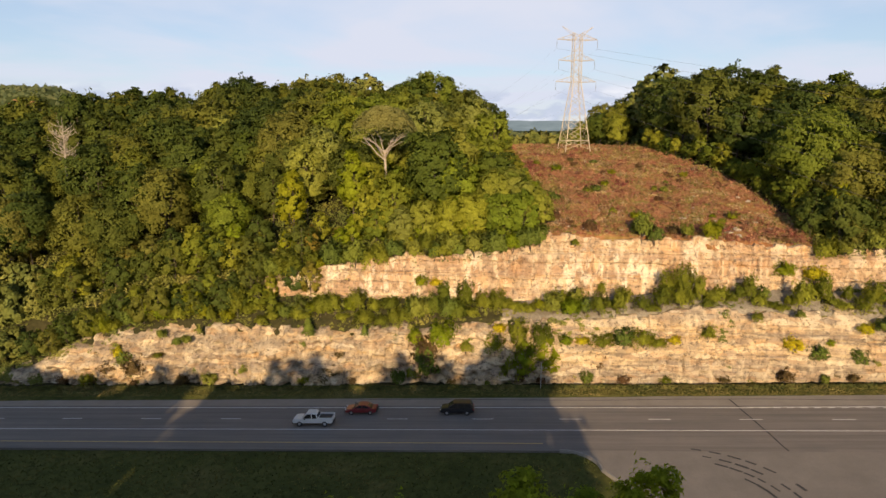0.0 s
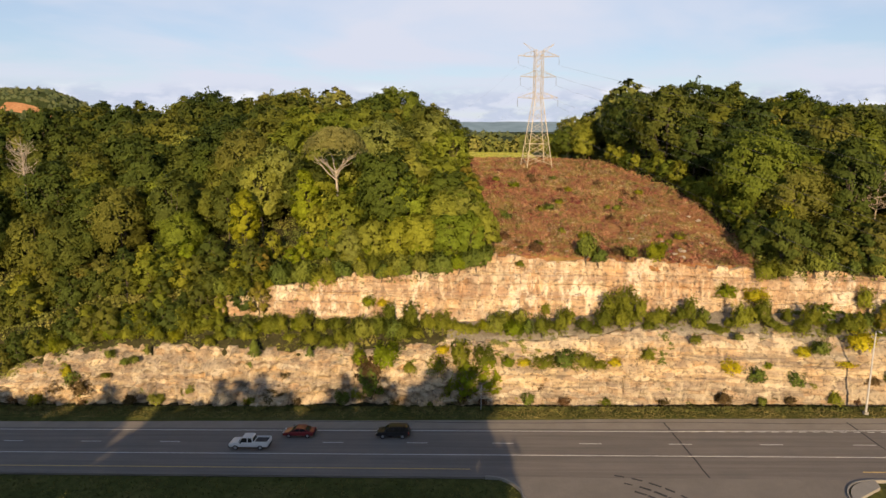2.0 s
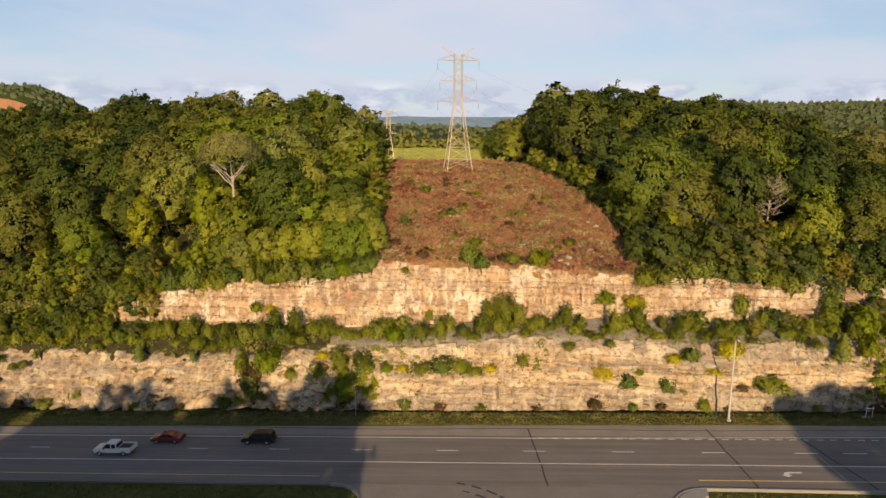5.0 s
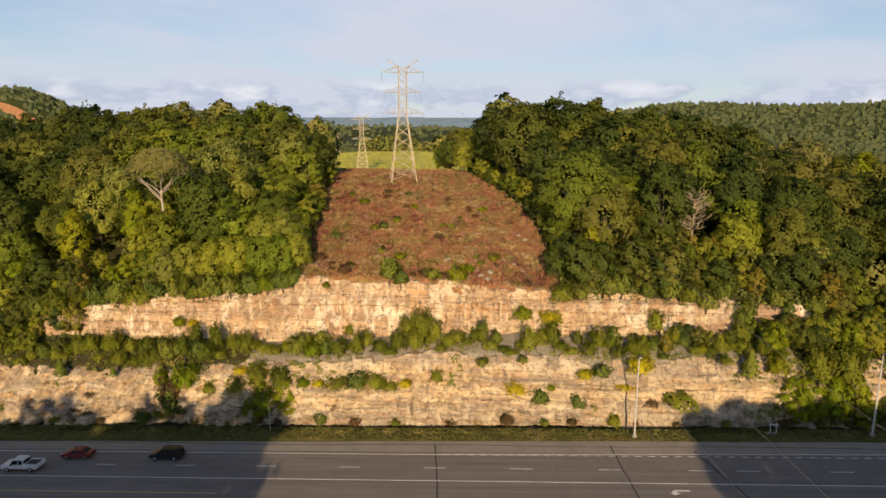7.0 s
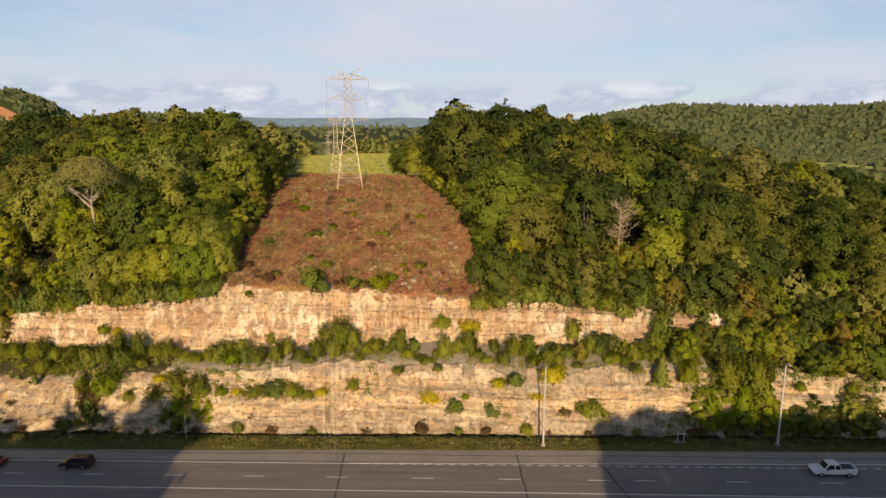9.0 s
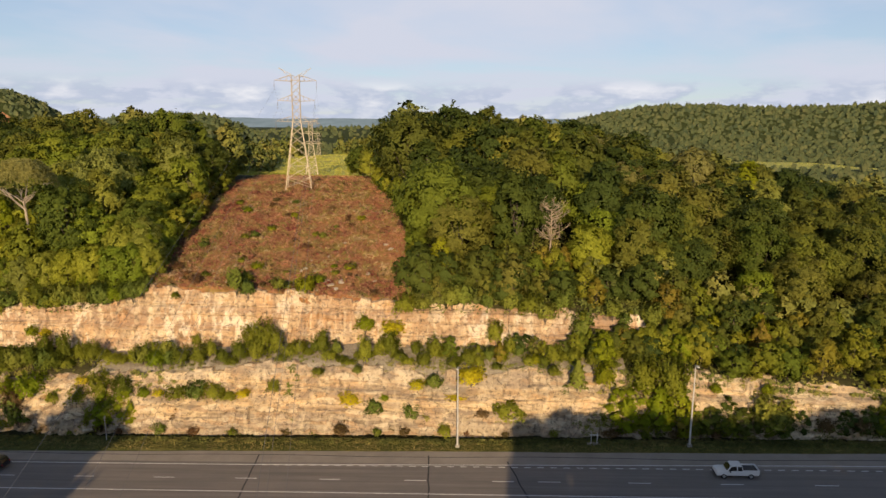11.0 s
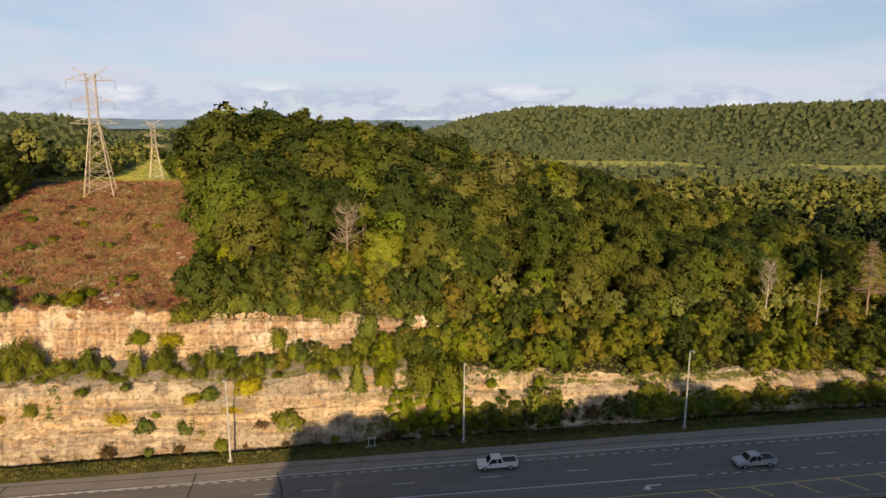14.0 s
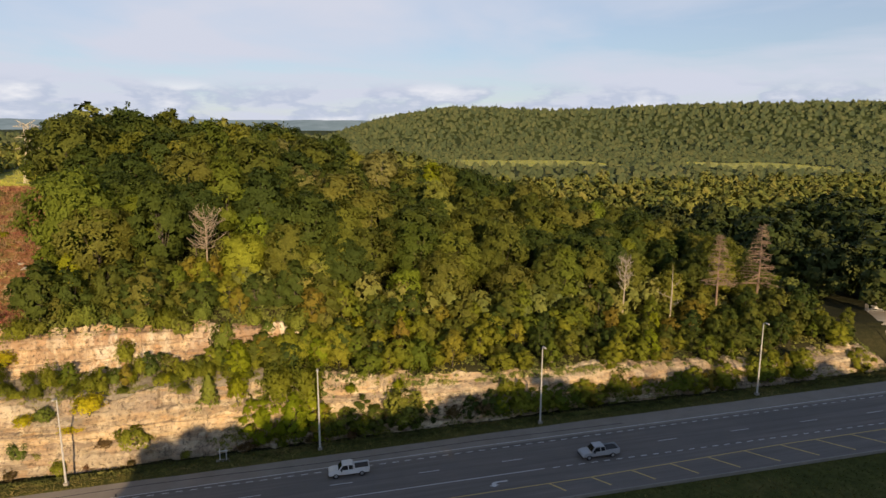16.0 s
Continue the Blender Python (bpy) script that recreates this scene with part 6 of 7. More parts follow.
rng = np.random.default_rng(21)
n = 3000
x = rng.uniform(-95, 205, n); y = rng.uniform(104.3, 110.6, n)
bare = (vnoise(x / 5, y / 3, 77) > 0.55) & (x > 4) & (x < 85)
x, y = x[~bare], y[~bare]
P = np.stack([x, y, land(x, y) - 0.1], 1)
pos, nrm = clumps(P, rng.uniform(0.25, 0.8, len(P)), 16, rng)
sprays("bench_undergrowth", "low green undergrowth covering the rock bench", "undergrowth", pos, nrm, rng.uniform(0.14, 0.30, len(pos)), WOODS_LEAF, 1)
n = 13000
x = rng.uniform(-120, 205, n); y = 112.0 + 66 * rng.uniform(0, 1, n) ** 1.8
ok = np.array([in_wood(a, b) for a, b in zip(x, y)])
x, y = x[ok], y[ok]
P = np.stack([x, y, land(x, y) - 0.1], 1)
pos, nrm = clumps(P, rng.uniform(0.5, 2.0, len(P)), 18, rng, 1.1)
sprays("wood_edge_undergrowth", "leafy green undergrowth along the wood's edge", "undergrowth", pos, nrm, rng.uniform(0.22, 0.40, len(pos)), WOODS_LEAF, 2)
n = 9500
x = rng.uniform(-6, 58, n); y = 111.6 + 100 * rng.uniform(0, 1, n) ** 1.3
thick = vnoise(x / 3.6, y / 3.6, 45) * 0.6 + vnoise(x / 1.3, y / 1.3, 46) * 0.4
ok = clearing(x, y) & (thick > 0.30)
x, y, thick = x[ok], y[ok], thick[ok]
P = np.stack([x, y, land(x, y) - 0.05], 1)
pos, nrm = clumps(P, rng.uniform(0.20, 0.55, len(P)) * (0.45 + 1.5 * thick), 34, rng, 1.15)
sprays("clearing_brush", "russet, brown and olive brush over the clearing", "brush", pos, nrm, rng.uniform(0.06, 0.17, len(pos)), BRUSH, 3, 2.0)
n = 1500
x = rng.uniform(-6, 58, n); y = 111.8 + 66 * rng.uniform(0, 1, n)
ok = clearing(x, y) & (vnoise(x / 4.5, y / 4.5, 49) > 0.34)
x, y = x[ok], y[ok]
r = 0.35 + 1.15 * rng.uniform(0, 1, len(x)) ** 2.0
per = 90
d = unit(rng.normal(size=(len(x) * per, 3)) * np.array([1, 1, 0.9]) + np.array([0, 0, 0.35]))
d[:, 2] = np.abs(d[:, 2])
swell = 1 + 0.25 * np.sin(d[:, 0] * 5 + np.repeat(x, per)) * np.cos(d[:, 1] * 6 + np.repeat(y, per))
pos = np.repeat(np.stack([x, y, land(x, y) - 0.1], 1), per, axis=0) + d * (np.repeat(r, per) * rng.uniform(0.55, 1.12, len(d)) * swell)[:, None] * np.array([1.15, 1.15, 0.95])
tn = unit(d + 0.35 * rng.normal(size=d.shape))
V, F = leaf_sprays(pos, d + 0.6 * rng.normal(size=d.shape), rng.uniform(0.09, 0.22, len(d)), rng, 1.6, tn)
tagged(new("clearing_bushes", leafy("clearing_bushes", V, F, np.repeat(tn, 3, axis=0), THICKET)), "low russet, maroon and olive bushes in the clearing", "brush", kind="stuff")
n = 26000
x = rng.uniform(-6, 58, n); y = 111.6 + 64 * rng.uniform(0, 1, n) ** 0.9
thick = vnoise(x / 3.1, y / 3.1, 47) * 0.6 + vnoise(x / 1.1, y / 1.1, 48) * 0.4
ok = clearing(x, y) & (thick > 0.50)
x, y, thick = x[ok], y[ok], thick[ok]
n = len(x)
tall = rng.uniform(0.35, 0.9, n) * (0.4 + 1.1 * thick)
lean = rng.normal(size=(n, 2)) * 0.45
foot = np.stack([x, y, land(x, y) - 0.05], 1)
tip = foot + np.stack([lean[:, 0], lean[:, 1], np.ones(n)], 1) * tall[:, None]
a = rng.uniform(-0.9, 0.9, n)
side = np.stack([np.cos(a), np.sin(a), 0 * a], 1) * rng.uniform(0.03, 0.08, n)[:, None]
V = np.stack([foot - side, foot + side, tip], 1).reshape(-1, 3)
tagged(new("dry_brush", mesh("dry_brush", V, np.arange(3 * n).reshape(-1, 3), STALKS)), "waist-high dry weeds, rust, tan and olive, over the clearing", "brush", kind="stuff")
n = 34000
x = rng.uniform(-85, 215, n); y = rng.uniform(92.4, 97.6, n)
ok = (y > wavy(x) - 0.1) & (y < 96.9 + 0.6 * vnoise(x / 2.5, x * 0, 19))
x, y = x[ok], y[ok]
P = np.stack([x, y, land(x, y) + 0.03], 1)
nrm = rng.normal(size=P.shape) * np.array([1, 1, 0.3]) + np.array([0, -0.6, 0])
sprays("verge_grass", "short olive and straw-coloured verge grass", "grass", P, nrm, rng.uniform(0.07, 0.16, len(P)), GRASS, 4, 1.8)
n = 26000
x = rng.uniform(-85, 215, n); y = rng.uniform(96.6, 100.6, n)
ok = y < 99.6 + 1.2 * vnoise(x / 3.0, x * 0, 20)
x, y = x[ok], y[ok]
P = np.stack([x, y, land(x, y) + 0.08], 1)
nrm = rng.normal(size=P.shape) * np.array([1, 1, 0.3])
sprays("ditch_weeds", "dark green weeds in the ditch below the rock", "weeds", P, nrm, rng.uniform(0.12, 0.30, len(P)), MOWN, 14, 1.8)
n = 60000
x = rng.uniform(-160, 90, n); y = 212 + 428 * rng.uniform(0, 1, n) ** 1.25
x[:14000] = rng.uniform(265, 660, 14000); y[:14000] = rng.uniform(500, 860, 14000)
ok = meadow(x, y)
P = np.stack([x[ok], y[ok], land(x[ok], y[ok]) + 0.1], 1)
nrm = 0.5 * rng.normal(size=P.shape) + np.array([0, -1.0, 0.2])
sprays("pasture_grass", "sunlit yellow-green pasture grass behind the clearing", "grass", P, nrm, rng.uniform(0.3, 0.7, len(P)), MEADOW_GRASS, 8, 1.6)
n = 16000
x = np.concatenate([rng.uniform(-85, 13, n), rng.uniform(56, 215, n)]); y = np.concatenate([rng.uniform(56, 76.8, n), rng.uniform(62, 76.5, n)])
ok = y < road_edge(x) - 0.5
x, y = x[ok], y[ok]
P = np.stack([x, y, land(x, y) + 0.05], 1)
nrm = rng.normal(size=P.shape); nrm[:, 2] *= 0.3
sprays("near_grass", "mown green grass beside the road", "grass", P, nrm, rng.uniform(0.10, 0.22, len(P)), MOWN, 5, 1.6)

# creepers and bushes hanging over the rock where it is overgrown
n = 6400
x = rng.uniform(-92, 206, n); h = rng.uniform(0.02, 1.02, n)
over = np.interp(x, [-92, -72, -58, -10, 2, 12, 30, 70, 84, 92, 104, 112, 124, 134, 150, 190, 197, 206], [0.75, 0.55, 0.24, 0.20, 0.50, 0.50, 0.24, 0.22, 0.34, 0.70, 0.95, 0.90, 0.60, 0.95, 0.95, 0.95, 0.45, 0.5])
ok = (vnoise(x / 3.4, h * 2.6, 91) * 0.7 + 0.3 * vnoise(x / 1.2, h * 6, 92)) < over * 0.82
x, h = x[ok], h[ok]
z = road_z(x) - 0.8 + (lower_rim(x) - road_z(x) + 0.8) * h
P = np.stack([x, 100.9 + 2.6 * h, z], 1)
pos, nrm = clumps(P, rng.uniform(0.25, 0.75, len(P)), 18, rng)
nrm = nrm + np.array([0, -0.8, 0])
sprays("rock_creepers", "green creepers and scrub hanging over the rock", "creepers", pos, nrm, rng.uniform(0.14, 0.28, len(pos)), WOODS_LEAF, 6)
for x, y, s in ((90.5, 101.4, 0.95), (93.6, 101.8, 1.05), (96.8, 101.2, 1.0), (100.6, 101.6, 0.9), (103.2, 101.9, 0.75), (134.5, 101.8, 0.7), (139.0, 102.0, 0.65), (146.0, 102.2, 0.6), (156.0, 102.0, 0.6), (166.0, 102.0, 0.62), (183.0, 102.0, 0.6), (187.0, 102.4, 0.7), (5.6, 101.2, 0.85), (9.2, 101.6, 0.9)):
    plant(YOUNG[-1 if x < 100 else 1], x, y, float(road_z(x)) - 0.6, s, RNG.uniform(0, 360))

for x, y, s in ((92.0, 100.9, 0.80), (96.6, 100.8, 0.92), (99.6, 100.7, 1.08), (88.4, 104.6, 0.75), (130.5, 101.0, 0.62)):
    plant(YOUNG[-1], x, y, float(land(x, y)) - 0.2, s, 61 * x, 1.0)
for x, y, s in ((-20.8, 117.4, 1.25), (-18.0, 118.2, 1.35), (-23.2, 118.0, 1.3), (-20.4, 119.6, 1.5), (79.6, 122.0, 0.8), (83.4, 121.5, 0.8), (81.4, 120.0, 0.75)):
    plant(YOUNG[int(abs(x)) % 3], x, y, float(land(x, y)) - 0.2, s, 37 * x, 1.1)
for k in range(16):
    x = 84 + 1.35 * k
    y = 107.6 + 1.4 * ((k * 7) % 5) / 5
    plant(YOUNG[k % 3], x, y, float(land(x, y)) - 0.3, 0.50 + 0.025 * k, 53 * k, 1.0)
rng = np.random.default_rng(71)
for k in range(44):
    x = 106 + 96 * (k + rng.uniform(0, 1)) / 44
    if 115 < x < 127 and rng.uniform() < 0.7 or 188 < x < 196:
        continue
    low = rng.uniform() < 0.55
    y = rng.uniform(100.9, 101.6) if low else rng.uniform(103.6, 104.6)
    z = float(road_z(x)) - 0.7 if low else float(lower_rim(x)) - 0.5
    plant(YOUNG[int(rng.integers(0, 3))], x, y, z, rng.uniform(0.50, 0.85), rng.uniform(0, 360), rng.uniform(0.8, 1.1))


for x, y, k in ((101.5, 101.0, 0.70), (104.6, 100.8, 0.62), (107.2, 101.4, 0.78), (109.6, 100.7, 0.60), (112.2, 101.2, 0.70), (115.6, 100.8, 0.58), (118.4, 101.2, 0.52), (125.0, 100.9, 0.55), (128.4, 101.1, 0.62)):
    plant(YOUNG[3 + int(10 * x) % 2], x, y, float(road_z(x)) - 0.7, k, 29 * x, 1.0)

# ---- vehicles on the road ----
GLASS = plain("dark_car_glass", (0.02, 0.022, 0.025), 0.12, 0.0, 0.1, 1)
TYRE = plain("black_tyre_rubber", (0.02, 0.02, 0.02), 0.85, 0, 0.2, 4)
RIM = plain("silver_wheel_rim", (0.5, 0.5, 0.5), 0.35, 0.7, 0.1, 2)
TRIM = plain("black_plastic_trim", (0.03, 0.03, 0.032), 0.6, 0, 0.1, 2)
LAMP_RED = plain("red_tail_lamp", (0.35, 0.02, 0.02), 0.3, 0, 0.1, 2)
LAMP_CLEAR = plain("clear_headlamp", (0.7, 0.7, 0.68), 0.2, 0, 0.05, 2)


def car_paint(name, c):
    m, nt, b = node_mat(name)
    nt.links.new(ramp(nt, noise_node(nt, 1.5, 3), [(0.3, tuple(0.92 * v for v in c)), (0.7, c)]), b.inputs["Base Color"])
    b.inputs["Roughness"].default_value, b.inputs["Coat Weight"].default_value = 0.35, 0.6
    return m


def prism(bm, profile, half, taper=None, bevel=0.05):
    """Side outline (x, z) extruded across; taper narrows the points above a height."""
    rows = []
    for s in (-1, 1):
        rows.append([bm.verts.new((x, s * (half if taper is None or z <= taper[0] else half - (z - taper[0]) * taper[1]), z)) for x, z in profile])
    n = len(profile)
    f1 = bm.faces.new(rows[0])
    f2 = bm.faces.new(rows[1][::-1])
    for k in range(n):
        bm.faces.new((rows[0][(k + 1) % n], rows[0][k], rows[1][k], rows[1][(k + 1) % n]))
    bmesh.ops.recalc_face_normals(bm, faces=bm.faces[:])
    if bevel:
        bmesh.ops.bevel(bm, geom=bm.edges[:], offset=bevel, segments=2, affect="EDGES")


def wheel(parent, x, y, r):
    bm = bmesh.new()
    rod(bm, (x, y - 0.12, r), (x, y + 0.12, r), r, r, 20)
    bmesh.ops.bevel(bm, geom=[e for e in bm.edges if len(e.link_faces) == 2 and max(len(f.verts) for f in e.link_faces) > 4], offset=0.04, segments=2, affect="EDGES")
    t = part("tyre", bm, TYRE, parent)
    sgn = 1 if y > 0 else -1
    bm = bmesh.new()
    rod(bm, (x, y, r), (x, y + sgn * 0.135, r), r * 0.62, r * 0.56, 14)
    part("rim", bm, RIM, t)


def vehicle(name, label, kind, paint_mat, x, y, turn=180):
    root = tagged(new(name), label, {"pickup": "pickup truck", "suv": "car", "sedan": "car"}[kind], "vehicles on the highway")
    if kind == "pickup":
        L, H, W, r = 5.7, 1.0, 0.96, 0.39
        body = [(-2.85, 0.55), (-2.85, 1.08), (2.1, 1.12), (2.75, 1.02), (2.85, 0.75), (2.8, 0.48), (-2.7, 0.45)]
        cabin = [(-0.75, 1.05), (-0.65, 1.72), (-0.45, 1.86), (0.85, 1.86), (1.55, 1.1)]
        side = [[(-0.62, 1.16), (-0.52, 1.70), (0.02, 1.74), (0.02, 1.16)], [(0.14, 1.16), (0.14, 1.74), (0.80, 1.72), (1.32, 1.16)]]
        axles = (-1.75, 1.85)
    elif kind == "suv":
        L, H, W, r = 4.8, 1.0, 0.93, 0.37
        body = [(-2.35, 0.5), (-2.4, 0.98), (1.3, 1.08), (2.2, 0.98), (2.4, 0.72), (2.35, 0.42), (-2.25, 0.40)]
        cabin = [(-2.32, 1.0), (-2.1, 1.62), (-1.8, 1.74), (0.45, 1.74), (1.35, 1.05)]
        side = [[(-2.0, 1.12), (-1.85, 1.58), (-1.15, 1.62), (-1.15, 1.12)], [(-1.05, 1.12), (-1.05, 1.62), (-0.2, 1.62), (-0.2, 1.12)], [(-0.1, 1.12), (-0.1, 1.62), (0.42, 1.60), (1.08, 1.12)]]
        axles = (-1.45, 1.45)
    else:
        L, H, W, r = 4.6, 0.9, 0.89, 0.33
        body = [(-2.25, 0.48), (-2.3, 0.88), (-1.5, 0.95), (1.1, 0.93), (2.1, 0.80), (2.3, 0.60), (2.25, 0.36), (-2.15, 0.34)]
        cabin = [(-1.75, 0.92), (-0.95, 1.36), (-0.55, 1.43), (0.25, 1.42), (1.2, 0.92)]
        side = [[(-1.35, 0.99), (-0.85, 1.31), (-0.28, 1.35), (-0.28, 0.99)], [(-0.18, 0.99), (-0.18, 1.35), (0.22, 1.34), (0.92, 0.99)]]
        axles = (-1.4, 1.4)
    bm = bmesh.new()
    prism(bm, body, W, None, 0.07)
    part("body", bm, paint_mat, root)
    bm = bmesh.new()
    prism(bm, cabin, W - 0.06, (1.1, 0.22), 0.05)
    part("cabin", bm, paint_mat, root)
    for poly in side:
        for s in (-1, 1):
            bm = bmesh.new()
            yy = lambda z: s * (W - 0.06 - max(0.0, z - 1.1) * 0.22 + 0.012)
            f = bm.faces.new([bm.verts.new((a, yy(b), b)) for a, b in poly])
            q = bmesh.ops.extrude_face_region(bm, geom=[f])
            for v in [e for e in q["geom"] if isinstance(e, bmesh.types.BMVert)]:
                v.co.y -= s * 0.04
            bmesh.ops.recalc_face_normals(bm, faces=bm.faces[:])
            part("side_window", bm, GLASS, root)
    # windscreen and rear window follow the cabin's slopes
    for (xa, za), (xb, zb), nm in ((cabin[-1], cabin[-2], "windscreen"), (cabin[0], cabin[1], "rear_window")):
        d = Vector((xb - xa, 0, zb - za)); nrm = Vector((d.z, 0, -d.x)).normalized() * (0.015 if nm == "windscreen" else -0.015)
        bm = bmesh.new()
        vs = []
        for t, w in ((0.14, W - 0.16), (0.88, W - 0.30)):
            c = Vector((xa, 0, za)) + d * t + nrm
            vs.append([bm.verts.new(c + Vector((0, -w, 0))), bm.verts.new(c + Vector((0, w, 0)))])
        f = bm.faces.new((vs[0][0], vs[0][1], vs[1][1], vs[1][0]))
        q = bmesh.ops.extrude_face_region(bm, geom=[f])
        for v in [e for e in q["geom"] if isinstance(e, bmesh.types.BMVert)]:
            v.co -= nrm * 2.5
        bmesh.ops.recalc_face_normals(bm, faces=bm.faces[:])
        part(nm, bm, GLASS, root)
    if kind == "pickup":
        bm = bmesh.new()
        box(bm, (-2.72, -W + 0.12, 1.02), (-0.85, W - 0.12, 1.10), 0.01)
        part("cargo_bed", bm, TRIM, root)
        for s in (-1, 1):
            bm = bmesh.new()
            box(bm, (-2.85, s * W - 0.06 if s > 0 else -W, 1.0), (-0.75, W if s > 0 else -W + 0.06, 1.30), 0.02)
            part("bed_side", bm, paint_mat, root)
        bm = bmesh.new()
        box(bm, (-2.88, -W + 0.02, 0.7), (-2.80, W - 0.02, 1.30), 0.02)
        part("tailgate", bm, paint_mat, root)
    nose, tail = max(a for a, b in body), min(a for a, b in body)
    for xa, xb, nm in ((nose - 0.06, nose + 0.07, "front_bumper"), (tail - 0.07, tail + 0.06, "rear_bumper")):
        bm = bmesh.new()
        box(bm, (xa, -W + 0.04, 0.40), (xb, W - 0.04, 0.60), 0.03)
        part(nm, bm, TRIM, root)
    for s in (-1, 1):
        bm = bmesh.new()
        box(bm, (nose - 0.12, s * (W - 0.26) - 0.16, 0.70), (nose + 0.0, s * (W - 0.26) + 0.16, 0.84), 0.02)
        part("headlight", bm, LAMP_CLEAR, root)
        bm = bmesh.new()
        box(bm, (tail - 0.02, s * (W - 0.14) - 0.1, 0.72), (tail + 0.08, s * (W - 0.14) + 0.1, 0.95), 0.02)
        part("tail_light", bm, LAMP_RED, root)
        bm = bmesh.new()
        box(bm, (0.95, s * (W + 0.08) - 0.1, 1.05), (1.15, s * (W + 0.08) + 0.1, 1.2), 0.03)
        part("side_mirror", bm, TRIM, root)
        for ax in axles:
            wheel(root, ax, s * (W - 0.10), r)
    root.matrix_basis = pose(x, y, float(road_z(x)) + 0.004, 0, 0, 0) @ pose(0, 0, 0, 0, SLOPE, 0) @ pose(0, 0, 0, 0, 0, turn)
    return root


WHITE, RED, BLACK, SILVER = car_paint("white_car_paint", (0.72, 0.72, 0.70)), car_paint("dark_red_car_paint", (0.20, 0.02, 0.025)), car_paint("black_car_paint", (0.012, 0.012, 0.014)), car_paint("silver_car_paint", (0.42, 0.43, 0.44))
vehicle("pickup_truck", "white pickup truck driving in the near lane", "pickup", WHITE, -24.7, 84.5)
vehicle("red_car", "dark red saloon car driving in the far lane", "sedan", RED, -18.6, 88.2)
vehicle("dark_car", "black estate car driving in the shaded far lane", "suv", BLACK, -4.6, 88.1)
vehicle("pickup_truck", "white pickup truck driving in the far lane", "pickup", WHITE, 104.2, 88.4)
vehicle("pickup_truck", "silver pickup truck driving in the shaded near lane", "pickup", SILVER, 139.8, 84.0)


# ---- gate and gravel drive past the end of the cut ----
def white_gate(x, y):
    root = tagged(new("field_gate"), "white metal gate across a gravel drive", "gate")
    for px in (-2.0, 2.0):
        bm = bmesh.new()
        rod(bm, (px, 0, -0.4), (px, 0, 2.0), 0.10, 0.10, 8)
        part("gate_post", bm, GALV, root)
    for h in (0.35, 0.75, 1.15, 1.55):
        bm = bmesh.new()
        rod(bm, (-1.95, 0, h), (1.95, 0, h), 0.04, 0.04, 6)
        part("rail", bm, PAINT_WHITE, root)
    bm = bmesh.new()
    box(bm, (-0.9, -0.05, 0.75), (0.9, -0.02, 1.7), 0.01)
    part("notice_board", bm, PAINT_WHITE, root)
    root.matrix_basis = pose(x, y, float(land(x, y)), 0, 0, -35)


white_gate(223.4, 120.0)


def gravel_drive(path, width):
    """A pale track laid along the ground, climbing from the road past the end of the cut."""
    rows = []
    fine = [(np.interp(k / 4, range(len(path)), [p[0] for p in path]), np.interp(k / 4, range(len(path)), [p[1] for p in path])) for k in range(4 * (len(path) - 1) + 1)]
    for k, (x, y) in enumerate(fine):
        a, b = fine[max(0, k - 1)], fine[min(len(fine) - 1, k + 1)]
        d = Vector((b[0] - a[0], b[1] - a[1], 0)).normalized()
        for j in range(5):
            w = width * (j / 4 - 0.5)
            px, py = x - d.y * w, y + d.x * w
            rows.append((px, py, float(land(px, py)) + (0.14 if 0 < j < 4 else 0.02)))
    n = len(fine)
    F = [(5 * k + j, 5 * k + j + 1, 5 * k + j + 6, 5 * k + j + 5) for k in range(n - 1) for j in range(4)]
    tagged(new("gravel_drive", mesh("gravel_drive", rows, F, STONE_PALE, True)), "pale gravel drive climbing past the end of the rock cut", "drive", kind="structure")


STONE_PALE = make_concrete("pale_weathered_limestone", (0.40, 0.35, 0.27), (0.52, 0.46, 0.37))
gravel_drive([(212, 96), (214, 103), (219, 112), (225, 121), (232, 128), (243, 134)], 6.0)

# ---- small growth and stones in the clearing ----
rng = np.random.default_rng(33)
for k in range(46):
    y = 113 + 50 * rng.uniform() ** 1.3
    x = rng.uniform(wood_left(y) + 3, wood_right(y) - 3)
    shrub(("russet", "russet", "green", "bright", "russet", "cedar")[k % 6], x, y, float(land(x, y)) - 0.1, rng.uniform(1.0, 2.4), rng.uniform(0.5, 0.9))




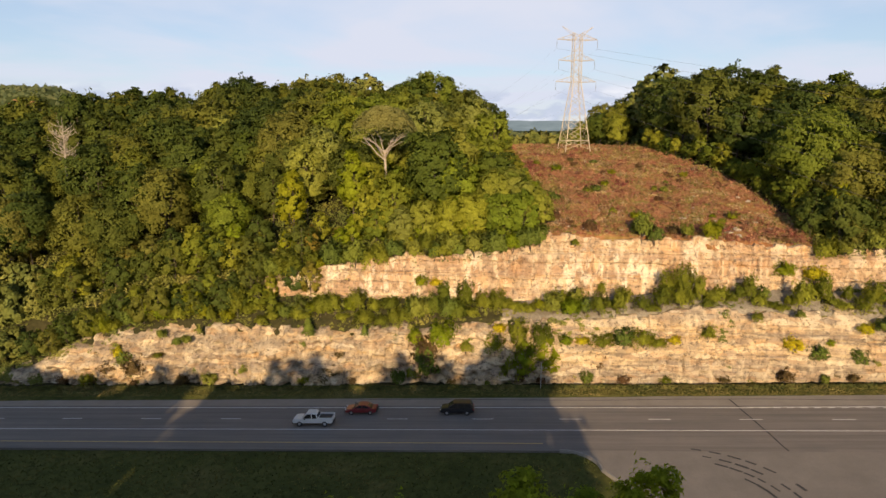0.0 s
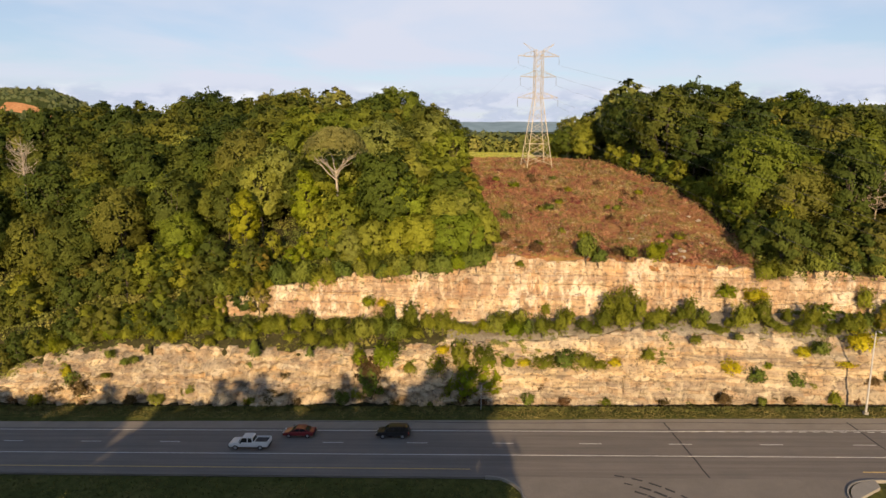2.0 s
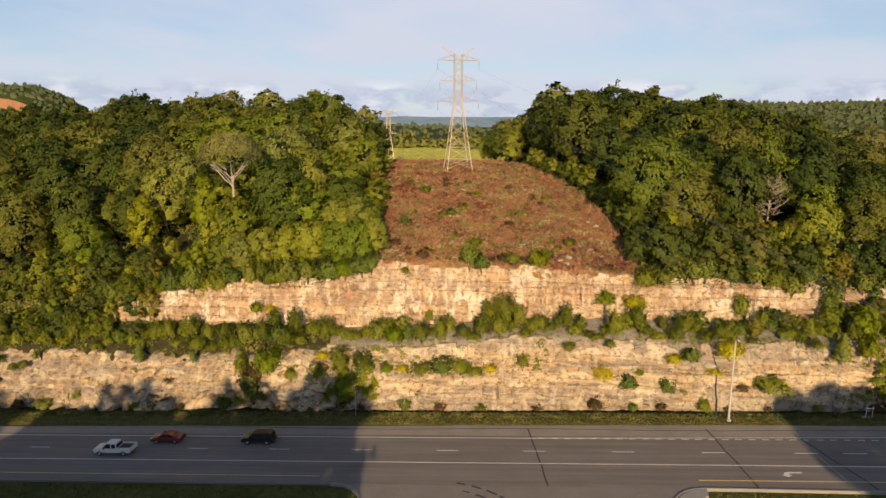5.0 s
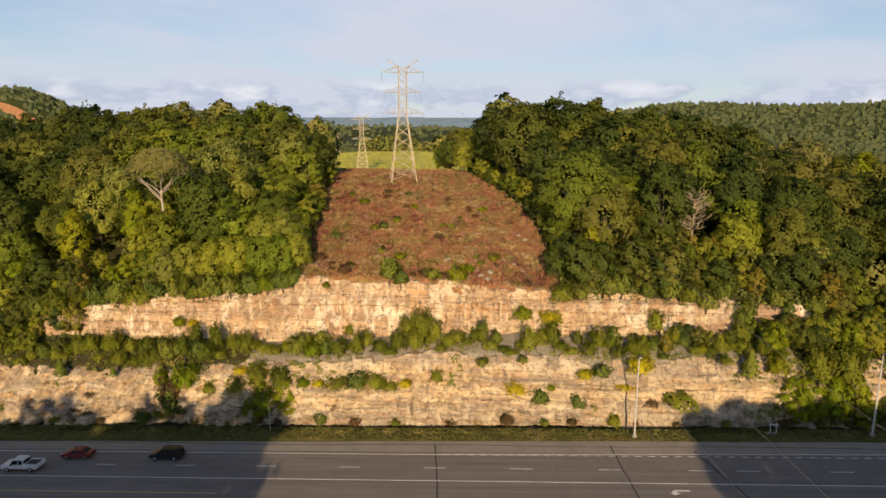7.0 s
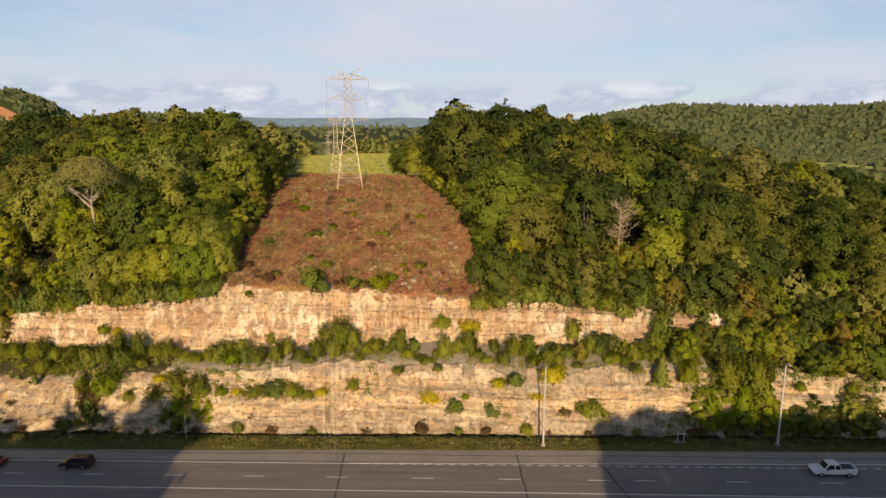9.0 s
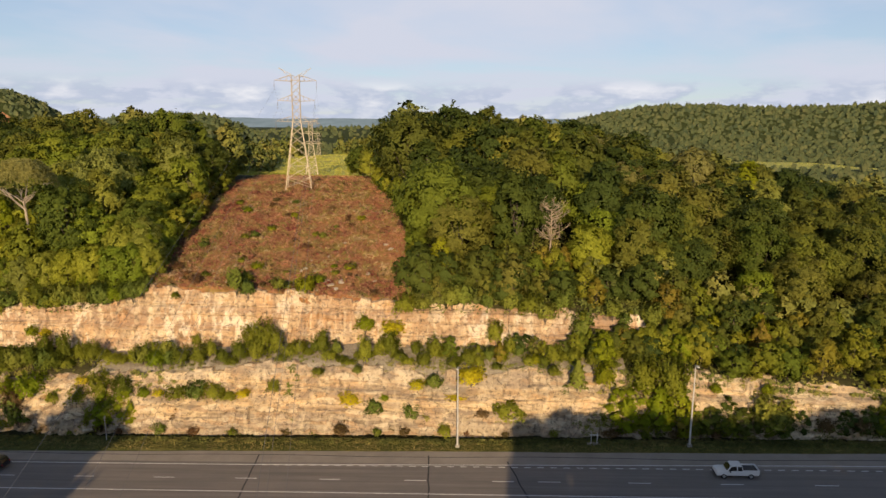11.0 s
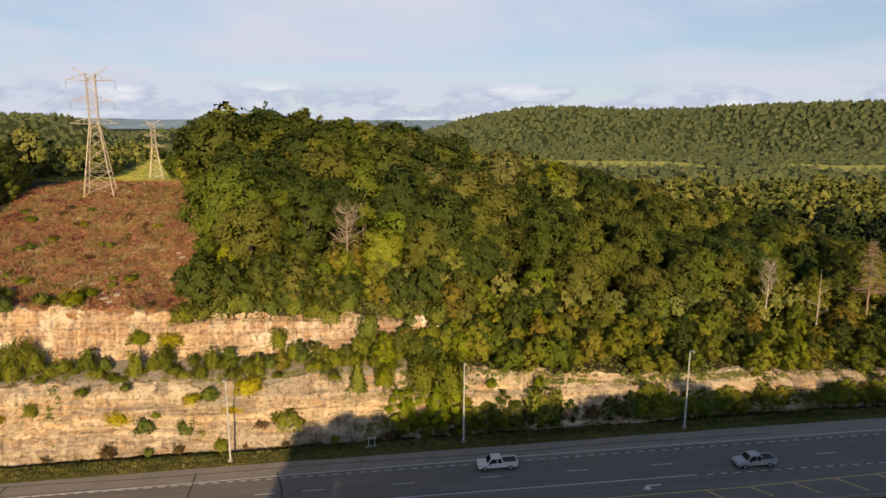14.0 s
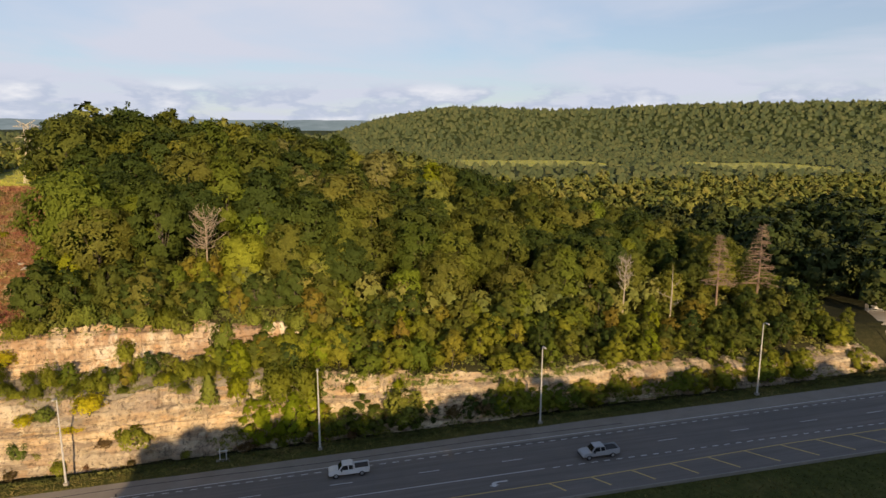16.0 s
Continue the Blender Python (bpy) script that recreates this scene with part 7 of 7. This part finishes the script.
def stone(seed):
    r = np.random.default_rng(seed)
    bm = bmesh.new()
    bmesh.ops.create_icosphere(bm, subdivisions=2, radius=0.5)
    for v in bm.verts:
        n = noise.noise(v.co * 2.3 + Vector((seed, 0, 0)))
        v.co = Vector((v.co.x * 1.5, v.co.y, v.co.z * 0.5)) * (1 + 0.7 * n)
        v.co.z = max(v.co.z, -0.2)
    me = bpy.data.meshes.new("stone")
    bm.to_mesh(me); bm.free()
    me.materials.append(STONE_PALE)
    return me


stones = [stone(k) for k in range(4)]
for k in range(30):
    if k < 18:
        x, y = rng.uniform(34, 52), rng.uniform(113, 134)
        if not clearing(np.array(x), np.array(y)):
            continue
    else:
        x, y = rng.uniform(10, 50), rng.uniform(112.5, 116)
    ob = tagged(new("stone", stones[k % 4]), "pale limestone boulder half sunk in the brush", "boulder", "boulders in the clearing")
    sc = rng.uniform(0.4, 1.1)
    ob.matrix_basis = pose(x, y, float(land(x, y)) + 0.1, 0, 0, rng.uniform(0, 360)) @ Matrix.Diagonal((sc, sc, sc, 1))

# withered scrub along the foot of the rock
for k in range(30):
    x = -72 + 6.4 * k + rng.uniform(-3.2, 3.2)
    shrub(("russet", "green", "russet", "russet", "cedar")[k % 5], x, rng.uniform(100.0, 100.7), float(road_z(x)) - 0.75, rng.uniform(1.2, 3.0), rng.uniform(0.7, 1.2))


# ---- small white posts on the verge ----
def marker_posts(x, y):
    root = tagged(new("marker_posts"), "pair of thin white posts with a crossbar on the verge", "marker")
    for dx in (-0.45, 0.45):
        bm = bmesh.new()
        rod(bm, (dx, 0, -0.3), (dx, 0, 1.9), 0.06, 0.05, 6)
        part("post", bm, PAINT_WHITE, root)
    bm = bmesh.new()
    box(bm, (-0.7, -0.04, 1.45), (0.7, 0.0, 1.6), 0.01)
    part("crossbar", bm, PAINT_WHITE, root)
    bm = bmesh.new()
    box(bm, (-1.0, -0.4, -0.3), (1.0, 0.4, 0.08), 0.03)
    part("concrete_base", bm, KERB, root)
    root.matrix_basis = pose(x, y, float(land(x, y)), 0, 0, 0)


marker_posts(86.3, 97.2)
